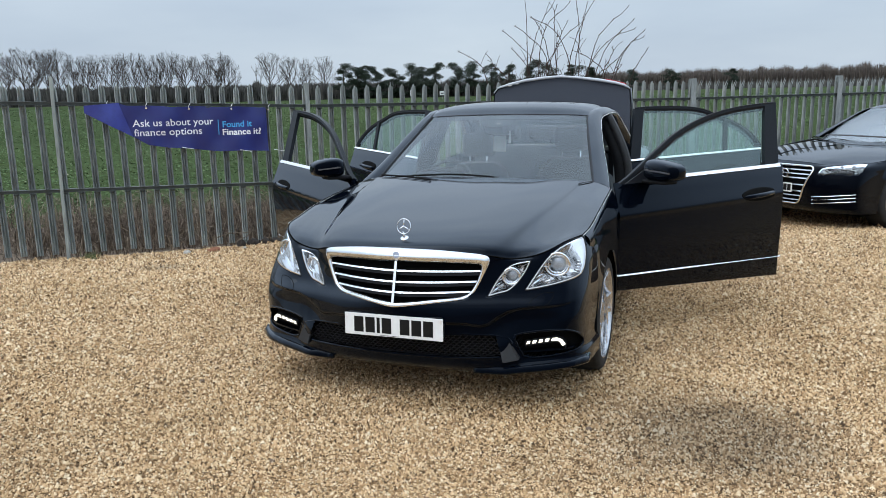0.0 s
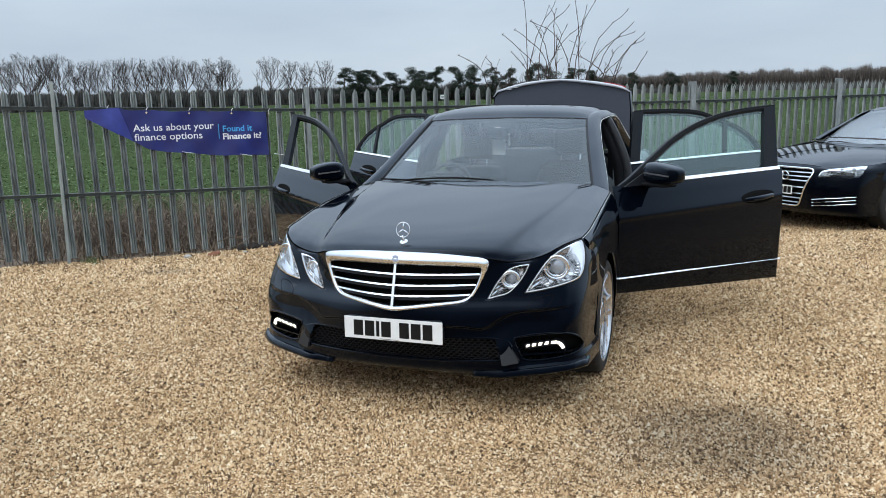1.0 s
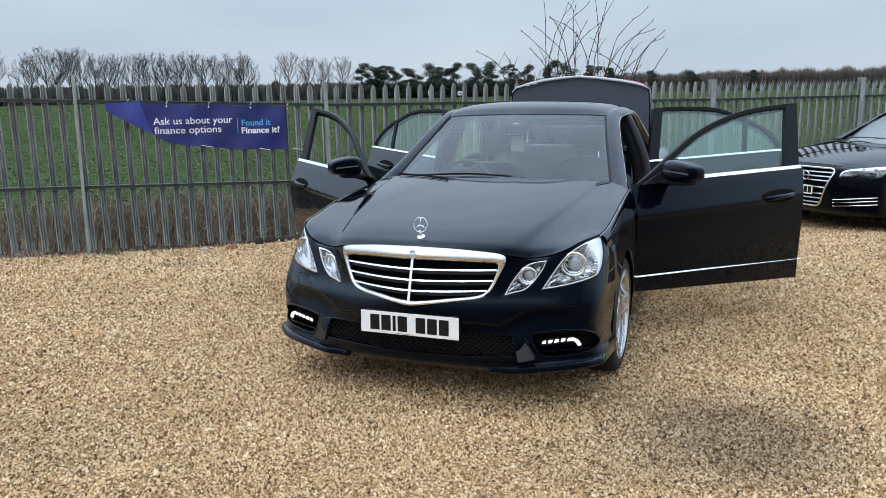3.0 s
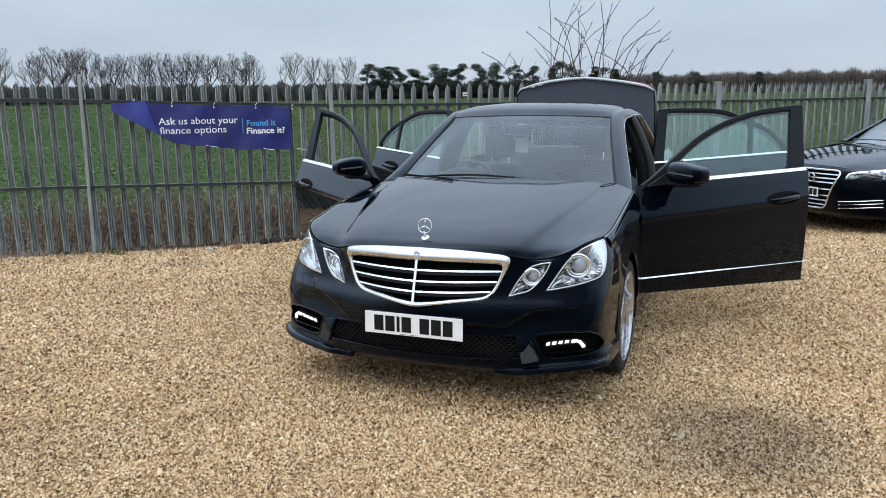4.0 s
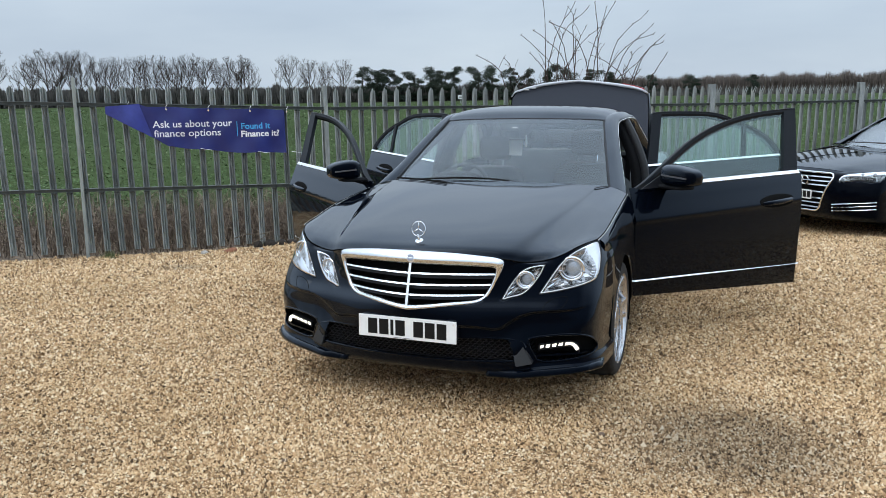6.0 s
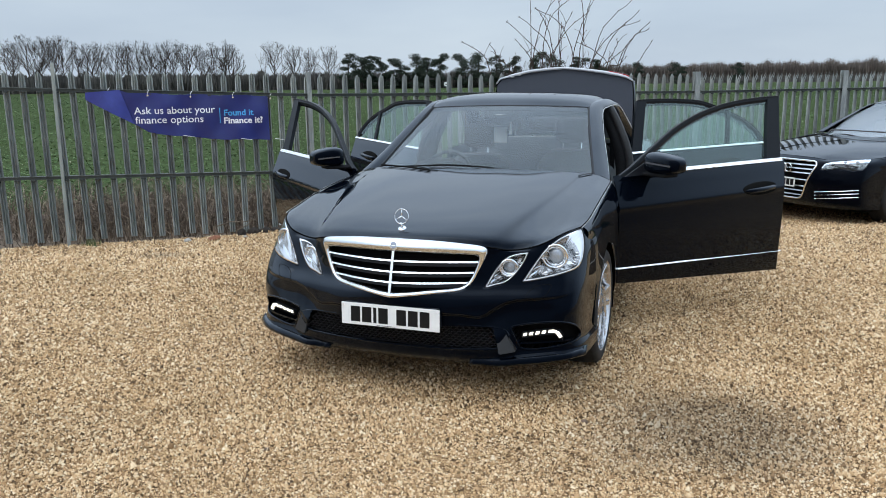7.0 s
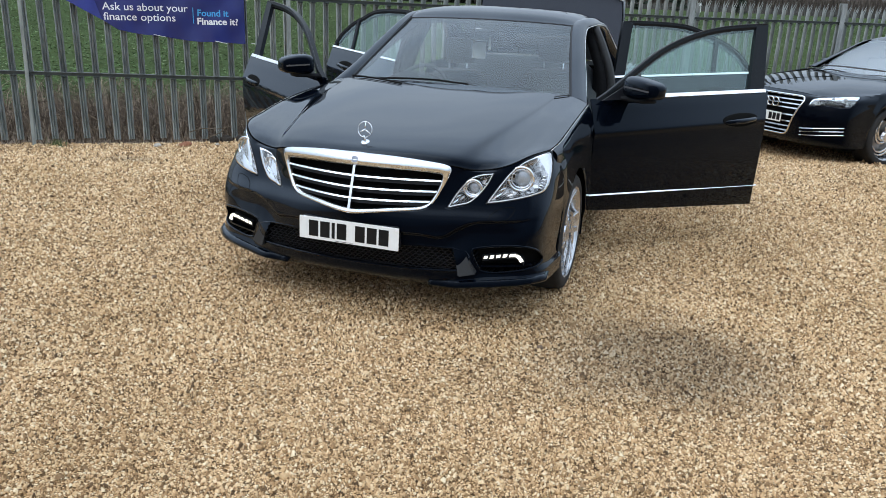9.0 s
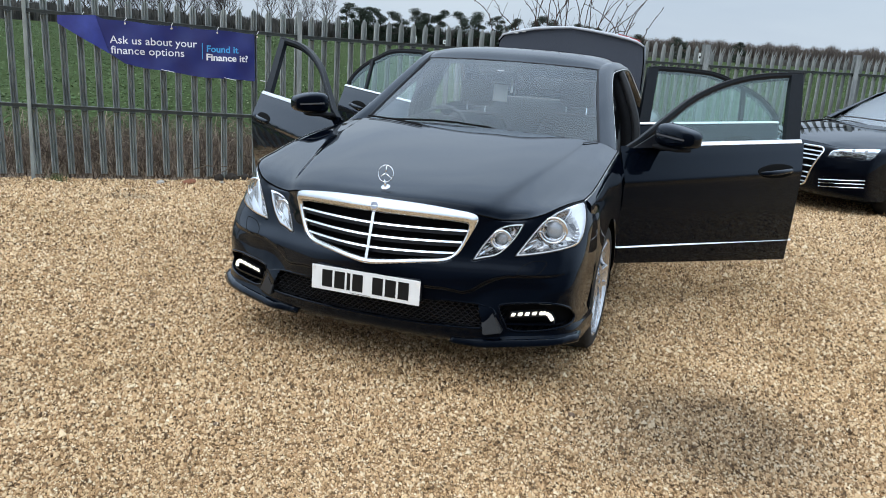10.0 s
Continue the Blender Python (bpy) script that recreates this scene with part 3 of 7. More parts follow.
# ---- the banner ----
def build_banner():
    A, u, nrm = np.array([-5.37, 2.57]), np.array([0.7760, 0.6308]), np.array([-0.6308, 0.7760])
    ban = thing("banner", "torn blue vinyl banner tied to the fence rail", "banner")
    m, n, l, b = node_mat("blue_banner_vinyl")
    g = n.new("ShaderNodeTexCoord")
    t = noise_node(n, l, 3.0, 5.0)
    r = ramp_node(n, [(0.3, (0.013, 0.019, 0.120)), (0.7, (0.019, 0.029, 0.175))])
    l.new(t.outputs["Fac"], r.inputs["Fac"])
    l.new(r.outputs["Color"], b.inputs["Base Color"])
    b.inputs["Roughness"].default_value = 0.42
    blue = m

    def at(s, z, out=0.055):
        w = 0.010 * math.sin(s * 9.0) + 0.008 * math.sin(s * 21.0 + z * 9) + 0.007 * math.sin(s * 12.0 - z * 13.0)
        p = A + u * s - nrm * (out + w)
        return (p[0], p[1], z)

    # outline: top edge and lower edge, by metres along the fence
    S = np.linspace(1.115, 2.645, 60)

    def top(s):
        return np.interp(s, BAN_TOP[0], BAN_TOP[1]) + 0.004 * math.sin(s * 14)

    def low(s):
        return np.interp(s, BAN_LOW[0], BAN_LOW[1]) + 0.004 * math.sin(s * 11 + 1)
    G = np.array([[at(s + (0.125 - 0.125 * v) * (2.645 - s) / 1.53, low(s + (0.125 - 0.125 * v) * (2.645 - s) / 1.53) * (1 - v) + top(s) * v) for s in S] for v in np.linspace(0, 1, 14)])
    sheet("vinyl", G, blue, ban, "creased dark blue vinyl", 0.002)
    # the folded-over corner, paler on its back
    F = []
    for v in np.linspace(0, 1, 7):
        s1, z1 = 1.245 + (1.135 - 1.245) * v, 1.165 + (1.522 - 1.165) * v
        F.append([at(0.80 + (s1 - 0.80) * t, (1.425 + 0.075 * v) * (1 - t) + z1 * t, 0.066 + 0.02 * math.sin(math.pi * t)) for t in np.linspace(0, 1, 12)])
    F = np.array(F)
    sheet("folded_corner", F, plain("blue_vinyl_back", (0.032, 0.044, 0.24), 0.4, 0.0, 8.0, 0.2), ban, "folded-back corner showing lighter blue", 0.002)
    white = plain("white_print", (0.80, 0.80, 0.84), 0.5, 0.0, 20.0, 0.04)
    cyan = plain("light_blue_print", (0.06, 0.36, 0.72), 0.5, 0.0, 20.0, 0.05)
    ang = math.degrees(math.atan2(u[1], u[0]))
    def outline(body, size, heavy=0.0):
        c = bpy.data.curves.new("letter", 'FONT')
        c.body, c.size, c.extrude, c.offset = body, size, 0.0008, heavy
        c.resolution_u = 3
        ob = new("letter", c)
        bpy.context.view_layer.update()
        me = bpy.data.meshes.new_from_object(ob.evaluated_get(bpy.context.evaluated_depsgraph_get()))
        bpy.data.objects.remove(ob)
        return me, np.array([v.co[:] for v in me.vertices])
    for text, s, z, size, w, mat, heavy in BAN_TEXT:
        full = outline(text, size, heavy)[1][:, 0].max()
        k = w / full
        for i, ch in enumerate(text):
            if ch == " ":
                continue
            me, co = outline(ch, size, heavy)
            x0 = outline(text[:i + 1], size, heavy)[1][:, 0].max() - co[:, 0].max()
            bm = bmesh.new()
            bm.from_mesh(me)
            bmesh.ops.triangulate(bm, faces=bm.faces)
            for v in bm.verts:
                x, y, zz = v.co
                v.co = at(s + (x + x0) * k, z + y, 0.0575 + zz)
            bm.to_mesh(me)
            bm.free()
            me.materials.append(white if mat == 0 else cyan)
            link_mesh("letter", me, None, ban, "", False)
    bm = bmesh.new()
    poly_slab(bm, [at(BAN_BAR[0] - 0.004, BAN_BAR[1], 0.059), at(BAN_BAR[0] + 0.004, BAN_BAR[1], 0.059), at(BAN_BAR[0] + 0.004, BAN_BAR[2], 0.059), at(BAN_BAR[0] - 0.004, BAN_BAR[2], 0.059)], (nrm[0] * 0.001, nrm[1] * 0.001, 0))
    part("divider", bm, cyan, ban)
    for s in (1.02, 1.40, 1.83, 2.27, 2.67):
        bm = bmesh.new()
        bmesh.ops.create_cone(bm, cap_ends=True, segments=14, radius1=0.012, radius2=0.010, depth=0.004, matrix=Matrix.Translation(at(s, top(s) - 0.025, 0.062)) @ pose(0, 0, 0, 90, 0, ang))
        part("eyelet", bm, M_CHROME, ban)
        bm = bmesh.new()
        a = Vector(at(s, top(s) - 0.025, 0.06))
        tube(bm, [a, a + Vector((0.002, -0.004, 0.03)), a + Vector((0.006, 0.02, 0.055))], 0.0025, 6)
        part("cable_tie", bm, white, ban)
    for s in (1.72, 2.33, 2.70):
        bm = bmesh.new()
        a = Vector(at(s, low(s) + 0.01, 0.06))
        tube(bm, [a, a + Vector((0.05, 0.03, -0.01)), a + Vector((0.10, 0.07, -0.022))], 0.003, 6)
        part("cable_tie", bm, white, ban)



def build_litter():
    """Bits lying along the foot of the fence: a white flint, a broken brick, clods and a dead branch."""
    r = random.Random(31)

    def lump(name, label, cat, x, y, size, mat):
        bm = bmesh.new()
        bmesh.ops.create_icosphere(bm, subdivisions=2, radius=1.0)
        for v in bm.verts:
            k = 1 + 0.28 * noise.noise(v.co * 1.7 + Vector((x, y, 0)))
            v.co = Vector((v.co.x * size[0], v.co.y * size[1], v.co.z * size[2])) * k
        me = part(name, bm, mat)
        me.matrix_world = pose(x, y, ground_z(x, y) + size[2] * 0.55, 0, 0, r.uniform(0, 180))
        tagged(me, label, cat)
    chalk = plain("chalk_stone", (0.42, 0.40, 0.36), 0.9, 0.0, 30, 0.25, bump=0.5)
    lump("stone", "pale chalky stone lying at the foot of the fence", "stone", -3.90, 3.42, (0.045, 0.035, 0.026), chalk)
    lump("stone", "small white stone on the gravel edge", "stone", -3.42, 3.80, (0.028, 0.022, 0.015), chalk)
    brick = plain("broken_brick", (0.26, 0.11, 0.06), 0.9, 0.0, 40, 0.3, bump=0.6)
    lump("brick", "broken red-brown brick half buried in gravel", "brick", -3.70, 3.62, (0.085, 0.05, 0.03), brick)
    flint = plain("brown_flint", (0.15, 0.095, 0.058), 0.6, 0.0, 40, 0.3, bump=0.4)
    for x, y, q in ((0.951, 0.036, 0.020), (-0.319, -0.664, 0.014), (-1.203, 0.039, 0.016)):
        lump("stone", "larger brown flint lying loose on the gravel", "stone", x, y, (q, q * 0.75, q * 0.6), flint)
    soil = plain("dark_clod", (0.035, 0.028, 0.022), 0.95, 0.0, 30, 0.3, bump=0.8)
    for i in range(7):
        lump("clod", "dark earth clod at the foot of the fence", "soil clod", -3.55 + 0.10 * i, 3.92 + 0.085 * i, (r.uniform(0.04, 0.08), 0.05, r.uniform(0.03, 0.06)), soil)
    twig = plain("dead_branch_bark", (0.16, 0.125, 0.09), 0.9, 0, 30, 0.3)
    bm = bmesh.new()
    tube(bm, [(-3.72, 3.72, 0.03), (-3.62, 3.80, 0.07), (-3.48, 3.90, 0.06), (-3.36, 3.99, 0.09)], [0.006, 0.006, 0.005, 0.003], 6)
    tube(bm, [(-3.55, 3.80, -0.03), (-3.46, 3.90, 0.02), (-3.40, 3.97, 0.10)], [0.005, 0.005, 0.003], 6)
    tagged(part("branch", bm, twig), "dead forked branch caught at the fence foot", "branch")
    tuft = bmesh.new()
    for i in range(70):
        a, q = r.uniform(0, 6.283), r.uniform(0.0, 0.09)
        x, y = -4.72 + math.cos(a) * q * 1.4, 2.90 + math.sin(a) * q
        h, t = r.uniform(0.03, 0.09), r.uniform(0, 6.283)
        vs = [tuft.verts.new((x - 0.004, y, -0.09)), tuft.verts.new((x + 0.004, y, -0.09)), tuft.verts.new((x + math.cos(t) * 0.04, y + math.sin(t) * 0.04, -0.08 + h))]
        tuft.faces.new(vs)
    tagged(part("weed", tuft, plain("weed_green", (0.07, 0.10, 0.03), 0.7, 0, 30, 0.3)), "small green weed tuft at the post foot", "weed", "", "stuff")


build_litter()
BAN_TOP = ([0.78, 0.95, 1.12, 1.20, 1.63, 2.13, 2.65], [1.495, 1.505, 1.525, 1.495, 1.470, 1.455, 1.435])
BAN_LOW = ([0.78, 0.80, 1.01, 1.215, 1.384, 1.60, 2.18, 2.65], [1.440, 1.410, 1.330, 1.180, 1.080, 1.035, 0.970, 0.958])
BAN_TEXT = [("Ask us about your", 1.252, 1.268, 0.105, 0.82, 0, 0.0006), ("finance options", 1.256, 1.170, 0.105, 0.69, 0, 0.0006),
            ("Found it", 2.160, 1.232, 0.092, 0.32, 1, 0.0018), ("Finance it?", 2.156, 1.148, 0.092, 0.42, 0, 0.0024)]
BAN_BAR = (2.122, 1.155, 1.315)
build_banner()

# ---- growing things ----
M_BARK = plain("grey_brown_bark", (0.058, 0.050, 0.044), 0.9, 0.0, 3.0, 0.35, spec=0.1)
M_TWIGHAZE = plain("grey_brown_twigs", (0.058, 0.050, 0.043), 0.9, 0.0, 3.0, 0.35, spec=0.1)
M_TWIG = island_mat("brown_twigs", [(0.0, (0.068, 0.048, 0.036)), (0.5, (0.150, 0.112, 0.082)), (0.85, (0.26, 0.20, 0.148)), (1.0, (0.40, 0.32, 0.235))])
M_CROP = island_mat("crop_leaves", [(0.0, (0.043, 0.076, 0.027)), (0.45, (0.070, 0.123, 0.043)), (0.85, (0.112, 0.184, 0.068)), (0.96, (0.17, 0.24, 0.11)), (1.0, (0.32, 0.34, 0.22))], 0.7, sheen=0.12)
M_PINE = island_mat("pine_needles", [(0.0, (0.016, 0.027, 0.019)), (0.6, (0.032, 0.050, 0.032)), (1.0, (0.056, 0.074, 0.045))])
M_WOOD = island_mat("leafless_wood", [(0.0, (0.095, 0.078, 0.068)), (0.5, (0.148, 0.122, 0.105)), (0.85, (0.200, 0.165, 0.140)), (1.0, (0.24, 0.20, 0.165))])
M_HEDGE = island_mat("far_hedge", [(0.0, (0.072, 0.070, 0.064)), (0.6, (0.115, 0.108, 0.096)), (1.0, (0.165, 0.150, 0.130))])



def place(az, dist):
    """A spot by its bearing (degrees right of the car's length) and distance from the viewer."""
    return EYE[0] + dist * math.sin(radians(az)), EYE[1] + dist * math.cos(radians(az))


class Sticks:
    """Gathers many tapered three-sided twigs into one mesh."""

    def __init__(self):
        self.v, self.f = [], []

    def add(self, pts, r0, r1):
        n = len(pts)
        base = len(self.v)
        for i, p in enumerate(pts):
            d = (pts[min(i + 1, n - 1)] - pts[max(i - 1, 0)]).normalized()
            ref = Vector((0, 0, 1)) if abs(d.z) < 0.9 else Vector((1, 0, 0))
            a = d.cross(ref).normalized()
            b = d.cross(a)
            rr = r0 + (r1 - r0) * i / max(1, n - 1)
            for q in (0, 2.094, 4.189):
                self.v.append(p + (a * math.cos(q) + b * math.sin(q)) * rr)
        for i in range(n - 1):
            for k in range(3):
                a, b = base + i * 3 + k, base + i * 3 + (k + 1) % 3
                self.f.append((a, b, b + 3))
                self.f.append((a, b + 3, a + 3))

    def mesh(self, name, mat, parent=None, label=""):
        return big_mesh(name, np.array([p[:] for p in self.v]), np.array(self.f), mat, parent, label)


def bare_tree(seed, height, group):
    """A leafless broad tree: a leader, limbs that leave it all the way up, and an oval haze of fine twigs."""
    r = random.Random(seed)
    tree = thing("tree", "leafless deciduous tree with an oval crown of fine twigs", "tree", group)
    trunk, twigs = Sticks(), Sticks()
    mid, wide, tall = height * 0.56, height * r.uniform(0.30, 0.38), height * 0.45

    def reach(p):
        """How far towards the crown's outline a point lies: 1 on it."""
        return math.sqrt((p.x ** 2 + p.y ** 2) / wide ** 2 + (p.z - mid) ** 2 / tall ** 2)

    def grow(p, d, length, rad, level):
        """One limb and, along it and at its end, the next forks."""
        pts, e = [p.copy()], d.normalized()
        steps = 4 if level < 3 else 2
        for _ in range(steps):
            e = (e + Vector((r.uniform(-1, 1), r.uniform(-1, 1), r.uniform(-0.5, 0.9))) * (0.10 + 0.05 * level)).normalized()
            step = length / steps
            if reach(pts[-1] + e * step) > r.uniform(0.92, 1.10):
                step *= 0.3
            pts.append(pts[-1] + e * step)
        (trunk if level < 2 else twigs).add(pts, rad, rad * 0.62)
        if level == 5:
            return
        for k in range((0, 4, 3, 3, 2)[level]):
            a = r.uniform(0, 6.283)
            spread = r.uniform(0.35, 0.95)
            out = e + Vector((math.cos(a), math.sin(a), 0.0)) * spread + Vector((0, 0, 0.20 if level < 4 else 0.05))
            grow(pts[max(1, round((1.0, 1.0, 0.75, 0.5)[k] * steps))], out, length * r.uniform(0.48, 0.72), max(0.018, rad * 0.57), level + 1)

    stems = r.choice((1, 1, 2))
    for q in range(stems):
        lean = Vector((r.uniform(-0.16, 0.16), r.uniform(-0.16, 0.16), 1))
        pts, e = [Vector((q * 0.5, 0, -0.3))], lean.normalized()
        for _ in range(7):
            e = (e + Vector((r.uniform(-1, 1), r.uniform(-1, 1), 0.4)) * 0.11).normalized()
            pts.append(pts[-1] + e * height * 0.095)
        trunk.add(pts, height * 0.0125, height * 0.006)
        for k in range(12 if stems == 1 else 8):
            t = 0.25 + 0.75 * k / (11 if stems == 1 else 7)
            a = k * 2.4 + r.uniform(-0.5, 0.5)
            out = Vector((math.cos(a), math.sin(a), 0.0)) * (1.25 - 0.75 * t) + Vector((0, 0, 0.62 + 0.4 * t))
            at = pts[min(6, int(t * 7))].lerp(pts[min(7, int(t * 7) + 1)], t * 7 - int(t * 7))
            grow(at, out, height * (0.36 - 0.14 * t) * r.uniform(0.8, 1.15), height * 0.0080 * (1.3 - 0.5 * t), 1)
    top = max(p.z for p in twigs.v)
    for q in (trunk, twigs):
        q.v = [p * (height / top) for p in q.v]
    trunk.mesh("trunk", M_BARK, tree)
    twigs.mesh("crown", M_TWIGHAZE, tree)
    return tree


def leaf_cloud(r, spots, count, size, squash=0.6):
    """Small triangles gathered round spots (centre, radius)."""
    V, F = [], []
    for c, rad in spots:
        for _ in range(count):
            d = Vector((r.gauss(0, 1), r.gauss(0, 1), r.gauss(0, 1))).normalized() * rad * r.uniform(0.35, 1.0)
            d.z *= squash
            p = Vector(c) + d
            b = len(V)
            for _ in range(3):
                V.append(p + Vector((r.uniform(-1, 1), r.uniform(-1, 1), r.uniform(-0.7, 0.7))) * size)
            F.append((b, b + 1, b + 2))
    return np.array([p[:] for p in V]), np.array(F)


def pine_tree(seed, height, group):
    r = random.Random(seed)
    tree = thing("pine_tree", "dark green pine with a flat-topped uneven crown", "tree", group)
    st = Sticks()
    lean = Vector((r.uniform(-0.1, 0.1), r.uniform(-0.1, 0.1), 1)).normalized()
    st.add([Vector((0, 0, -0.3)) + lean * height * k / 5 for k in range(6)], height * 0.022, height * 0.008)
    spots = []
    for i in range(15):
        t = 0.08 + 0.90 * (i / 14.0)
        a = r.uniform(0, 6.283)
        reach = height * r.uniform(0.06, 0.30) * (1.1 - 0.45 * t)
        p = lean * height * t
        c = p + Vector((math.cos(a) * reach, math.sin(a) * reach, height * 0.03))
        st.add([p - Vector((0, 0, height * 0.03)), (p + c) / 2, c], height * 0.007, height * 0.003)
        spots.append((c, height * r.uniform(0.10, 0.19)))
    st.mesh("trunk", M_BARK, tree)
    V, F = leaf_cloud(r, spots, 520, height * 0.022)
    big_mesh("crown", V, F, M_PINE, tree)
    return tree


def plant_rows():
    r = random.Random(11)
    base = [bare_tree(20 + i, 14.0, "row of bare trees") for i in range(6)]
    # bearing, distance, height, breadth
    row = [(-50.4, 240, 14.2, 1.0), (-48.6, 238, 13.6, 0.9), (-47.5, 240, 14.7, 1.05), (-46.9, 243, 14.5, 0.9), (-46.1, 240, 14.8, 0.7), (-45.4, 238, 14.6, 1.0), (-44.5, 242, 13.3, 0.65), (-43.6, 240, 13.2, 0.8),
           (-43.1, 238, 12.9, 0.8), (-42.2, 240, 13.6, 0.8), (-41.5, 244, 13.7, 0.8), (-40.7, 240, 13.5, 0.75), (-40.0, 238, 13.3, 0.8), (-39.2, 241, 13.0, 0.85), (-38.5, 240, 14.0, 1.0), (-37.3, 238, 13.2, 1.0),
           (-36.6, 244, 12.8, 0.8), (-35.9, 240, 13.2, 0.7), (-35.1, 238, 13.8, 0.9), (-34.6, 242, 12.8, 0.75), (-31.8, 238, 13.4, 1.12), (-30.2, 240, 12.7, 0.8), (-29.2, 242, 11.8, 0.9), (-27.9, 238, 12.0, 1.0)]
    for i, (az, d, h, broad) in enumerate(row):
        x, y = place(az, d)
        s = h / 13.1
        m = pose(x, y, -0.2, 0, 0, r.uniform(0, 360)) @ Matrix.Diagonal((s * broad, s * broad, s, 1))
        if i < 6:
            base[i].matrix_basis = m
        else:
            o = copy_thing(base[(i * 5 + 1) % 6], m)
            o.matrix_basis = m
    pines = [pine_tree(50 + i, 10.0, "belt of pines") for i in range(4)]
    belt = [(-26.6, 8.6), (-25.6, 7.4), (-24.8, 8.3), (-24.0, 8.0), (-22.7, 7.6), (-21.6, 8.4), (-21.0, 7.6), (-20.0, 8.4), (-18.0, 8.6), (-17.0, 8.4), (-15.8, 8.2), (-14.6, 7.6), (-13.2, 8.4), (-11.6, 7.8), (-10.2, 7.2), (-8.4, 6.4), (-5.6, 5.6), (-3.0, 5.4), (0.8, 5.2)]
    for i, (az, h) in enumerate(belt):
        x, y = place(az, 225 + r.uniform(-6, 6))
        s = h / 10.0
        m = pose(x, y, -0.2, 0, 0, r.uniform(0, 360)) @ Matrix.Diagonal((s * r.uniform(1.35, 1.8), s * 1.3, s * 1.06, 1))
        if i < 4:
            pines[i].matrix_basis = m
        else:
            o = copy_thing(pines[i % 4], m)
            o.matrix_basis = m


plant_rows()


def far_band(name, az0, az1, dist, height, count, mat, label, category, seed, bushy):
    """A far hedge or wood: thousands of thin upright twigs and small clumps of uneven height."""
    r = random.Random(seed)
    V, F = [], []
    for _ in range(count):
        az = r.uniform(az0, az1)
        d = dist * r.uniform(0.97, 1.10)
        x, y = place(az, d)
        h = height * (0.80 + 0.22 * noise.noise((az * 1.3, 0.0, seed)) + 0.10 * noise.noise((az * 6, 1.0, seed))) * r.uniform(0.5, 1.0)
        w = r.uniform(0.05, 0.15) if not bushy else r.uniform(0.06, 0.17)
        lean = r.uniform(-0.10, 0.10) * h
        b = len(V)
        z0 = -0.4 if r.random() < 0.6 else h * r.uniform(0.2, 0.6)
        V += [(x - w, y, z0), (x + w, y + r.uniform(-1, 1), z0), (x + lean + w * 0.3, y, h)]
        F.append((b, b + 1, b + 2))
    return tagged(big_mesh(name, np.array(V), np.array(F), mat), label, category, "", "stuff")


far_band("hedge", -58, -8, 238, 6.4, 52000, M_HEDGE, "long low leafless hedge along the far edge of the field", "hedge", 1, True)
far_band("hedge", -58, 22, 330, 3.4, 20000, M_HEDGE, "distant grey-brown hedgerow beyond the field", "hedge", 5, True)
far_band("woodland", -9, 16, 420, 12.4, 56000, M_WOOD, "brown leafless woodland along the horizon", "woodland", 2, False)
far_band("woodland", -30, -6, 430, 6.2, 18000, M_WOOD, "low brown leafless woodland behind the pines", "woodland", 3, False)


def scrub():
    """Dead brambles and stalks behind the fence."""
    r = random.Random(5)
    st = Sticks()
    for _ in range(2600):
        k = r.choices((0, 1, 2), (3, 3, 2))[0]
        (ax, ay), (bx, by) = FENCE[k], FENCE[k + 1]
        t = r.random()
        L = math.hypot(bx - ax, by - ay)
        nx, ny = -(by - ay) / L, (bx - ax) / L
        o = r.uniform(0.10, 2.9)
        p = Vector((ax + (bx - ax) * t + nx * o, ay + (by - ay) * t + ny * o, -0.12))
        a = r.uniform(0, 6.283)
        reach, h = r.uniform(0.15, 0.75), r.uniform(0.08, 0.50) * (1.0 if o > 0.5 else 0.75)
        d = Vector((math.cos(a), math.sin(a), 0)) * reach
        pts = [p, p + d * 0.25 + Vector((0, 0, h * 0.75)), p + d * 0.6 + Vector((0, 0, h)), p + d + Vector((r.uniform(-0.1, 0.1), r.uniform(-0.1, 0.1), h * r.uniform(0.2, 0.9)))]
        if all(fence_side(q.x, q.y) > 0.04 for q in pts):
            st.add(pts, r.uniform(0.003, 0.007), 0.0015)
    ob = st.mesh("scrub", M_TWIG)
    tagged(ob, "tangle of dead brown brambles and stalks behind the fence", "scrub", "", "stuff")
    V, F = [], []
    for _ in range(16000):
        k = r.choices((0, 1, 2, 3, 4), (3, 3, 3, 1, 1))[0]
        (ax, ay), (bx, by) = FENCE[k], FENCE[k + 1]
        t, o = r.random(), r.uniform(0.03, 3.3)
        L = math.hypot(bx - ax, by - ay)
        x = ax + (bx - ax) * t - (by - ay) / L * o
        y = ay + (by - ay) * t + (bx - ax) / L * o
        h, w, a = r.uniform(0.03, 0.22), r.uniform(0.004, 0.011), r.uniform(0, 6.283)
        dx, dy = math.cos(a) * w, math.sin(a) * w
        b = len(V)
        V += [(x - dx, y - dy, -0.16), (x + dx, y + dy, -0.16), (x + r.uniform(-0.12, 0.12), y + r.uniform(-0.12, 0.12), -0.1 + h)]
        F.append((b, b + 1, b + 2))
    ob = big_mesh("dead_grass", np.array(V), np.array(F), M_TWIG)
    tagged(ob, "matted dead grass and leaf litter under the fence", "grass", "", "stuff")


scrub()


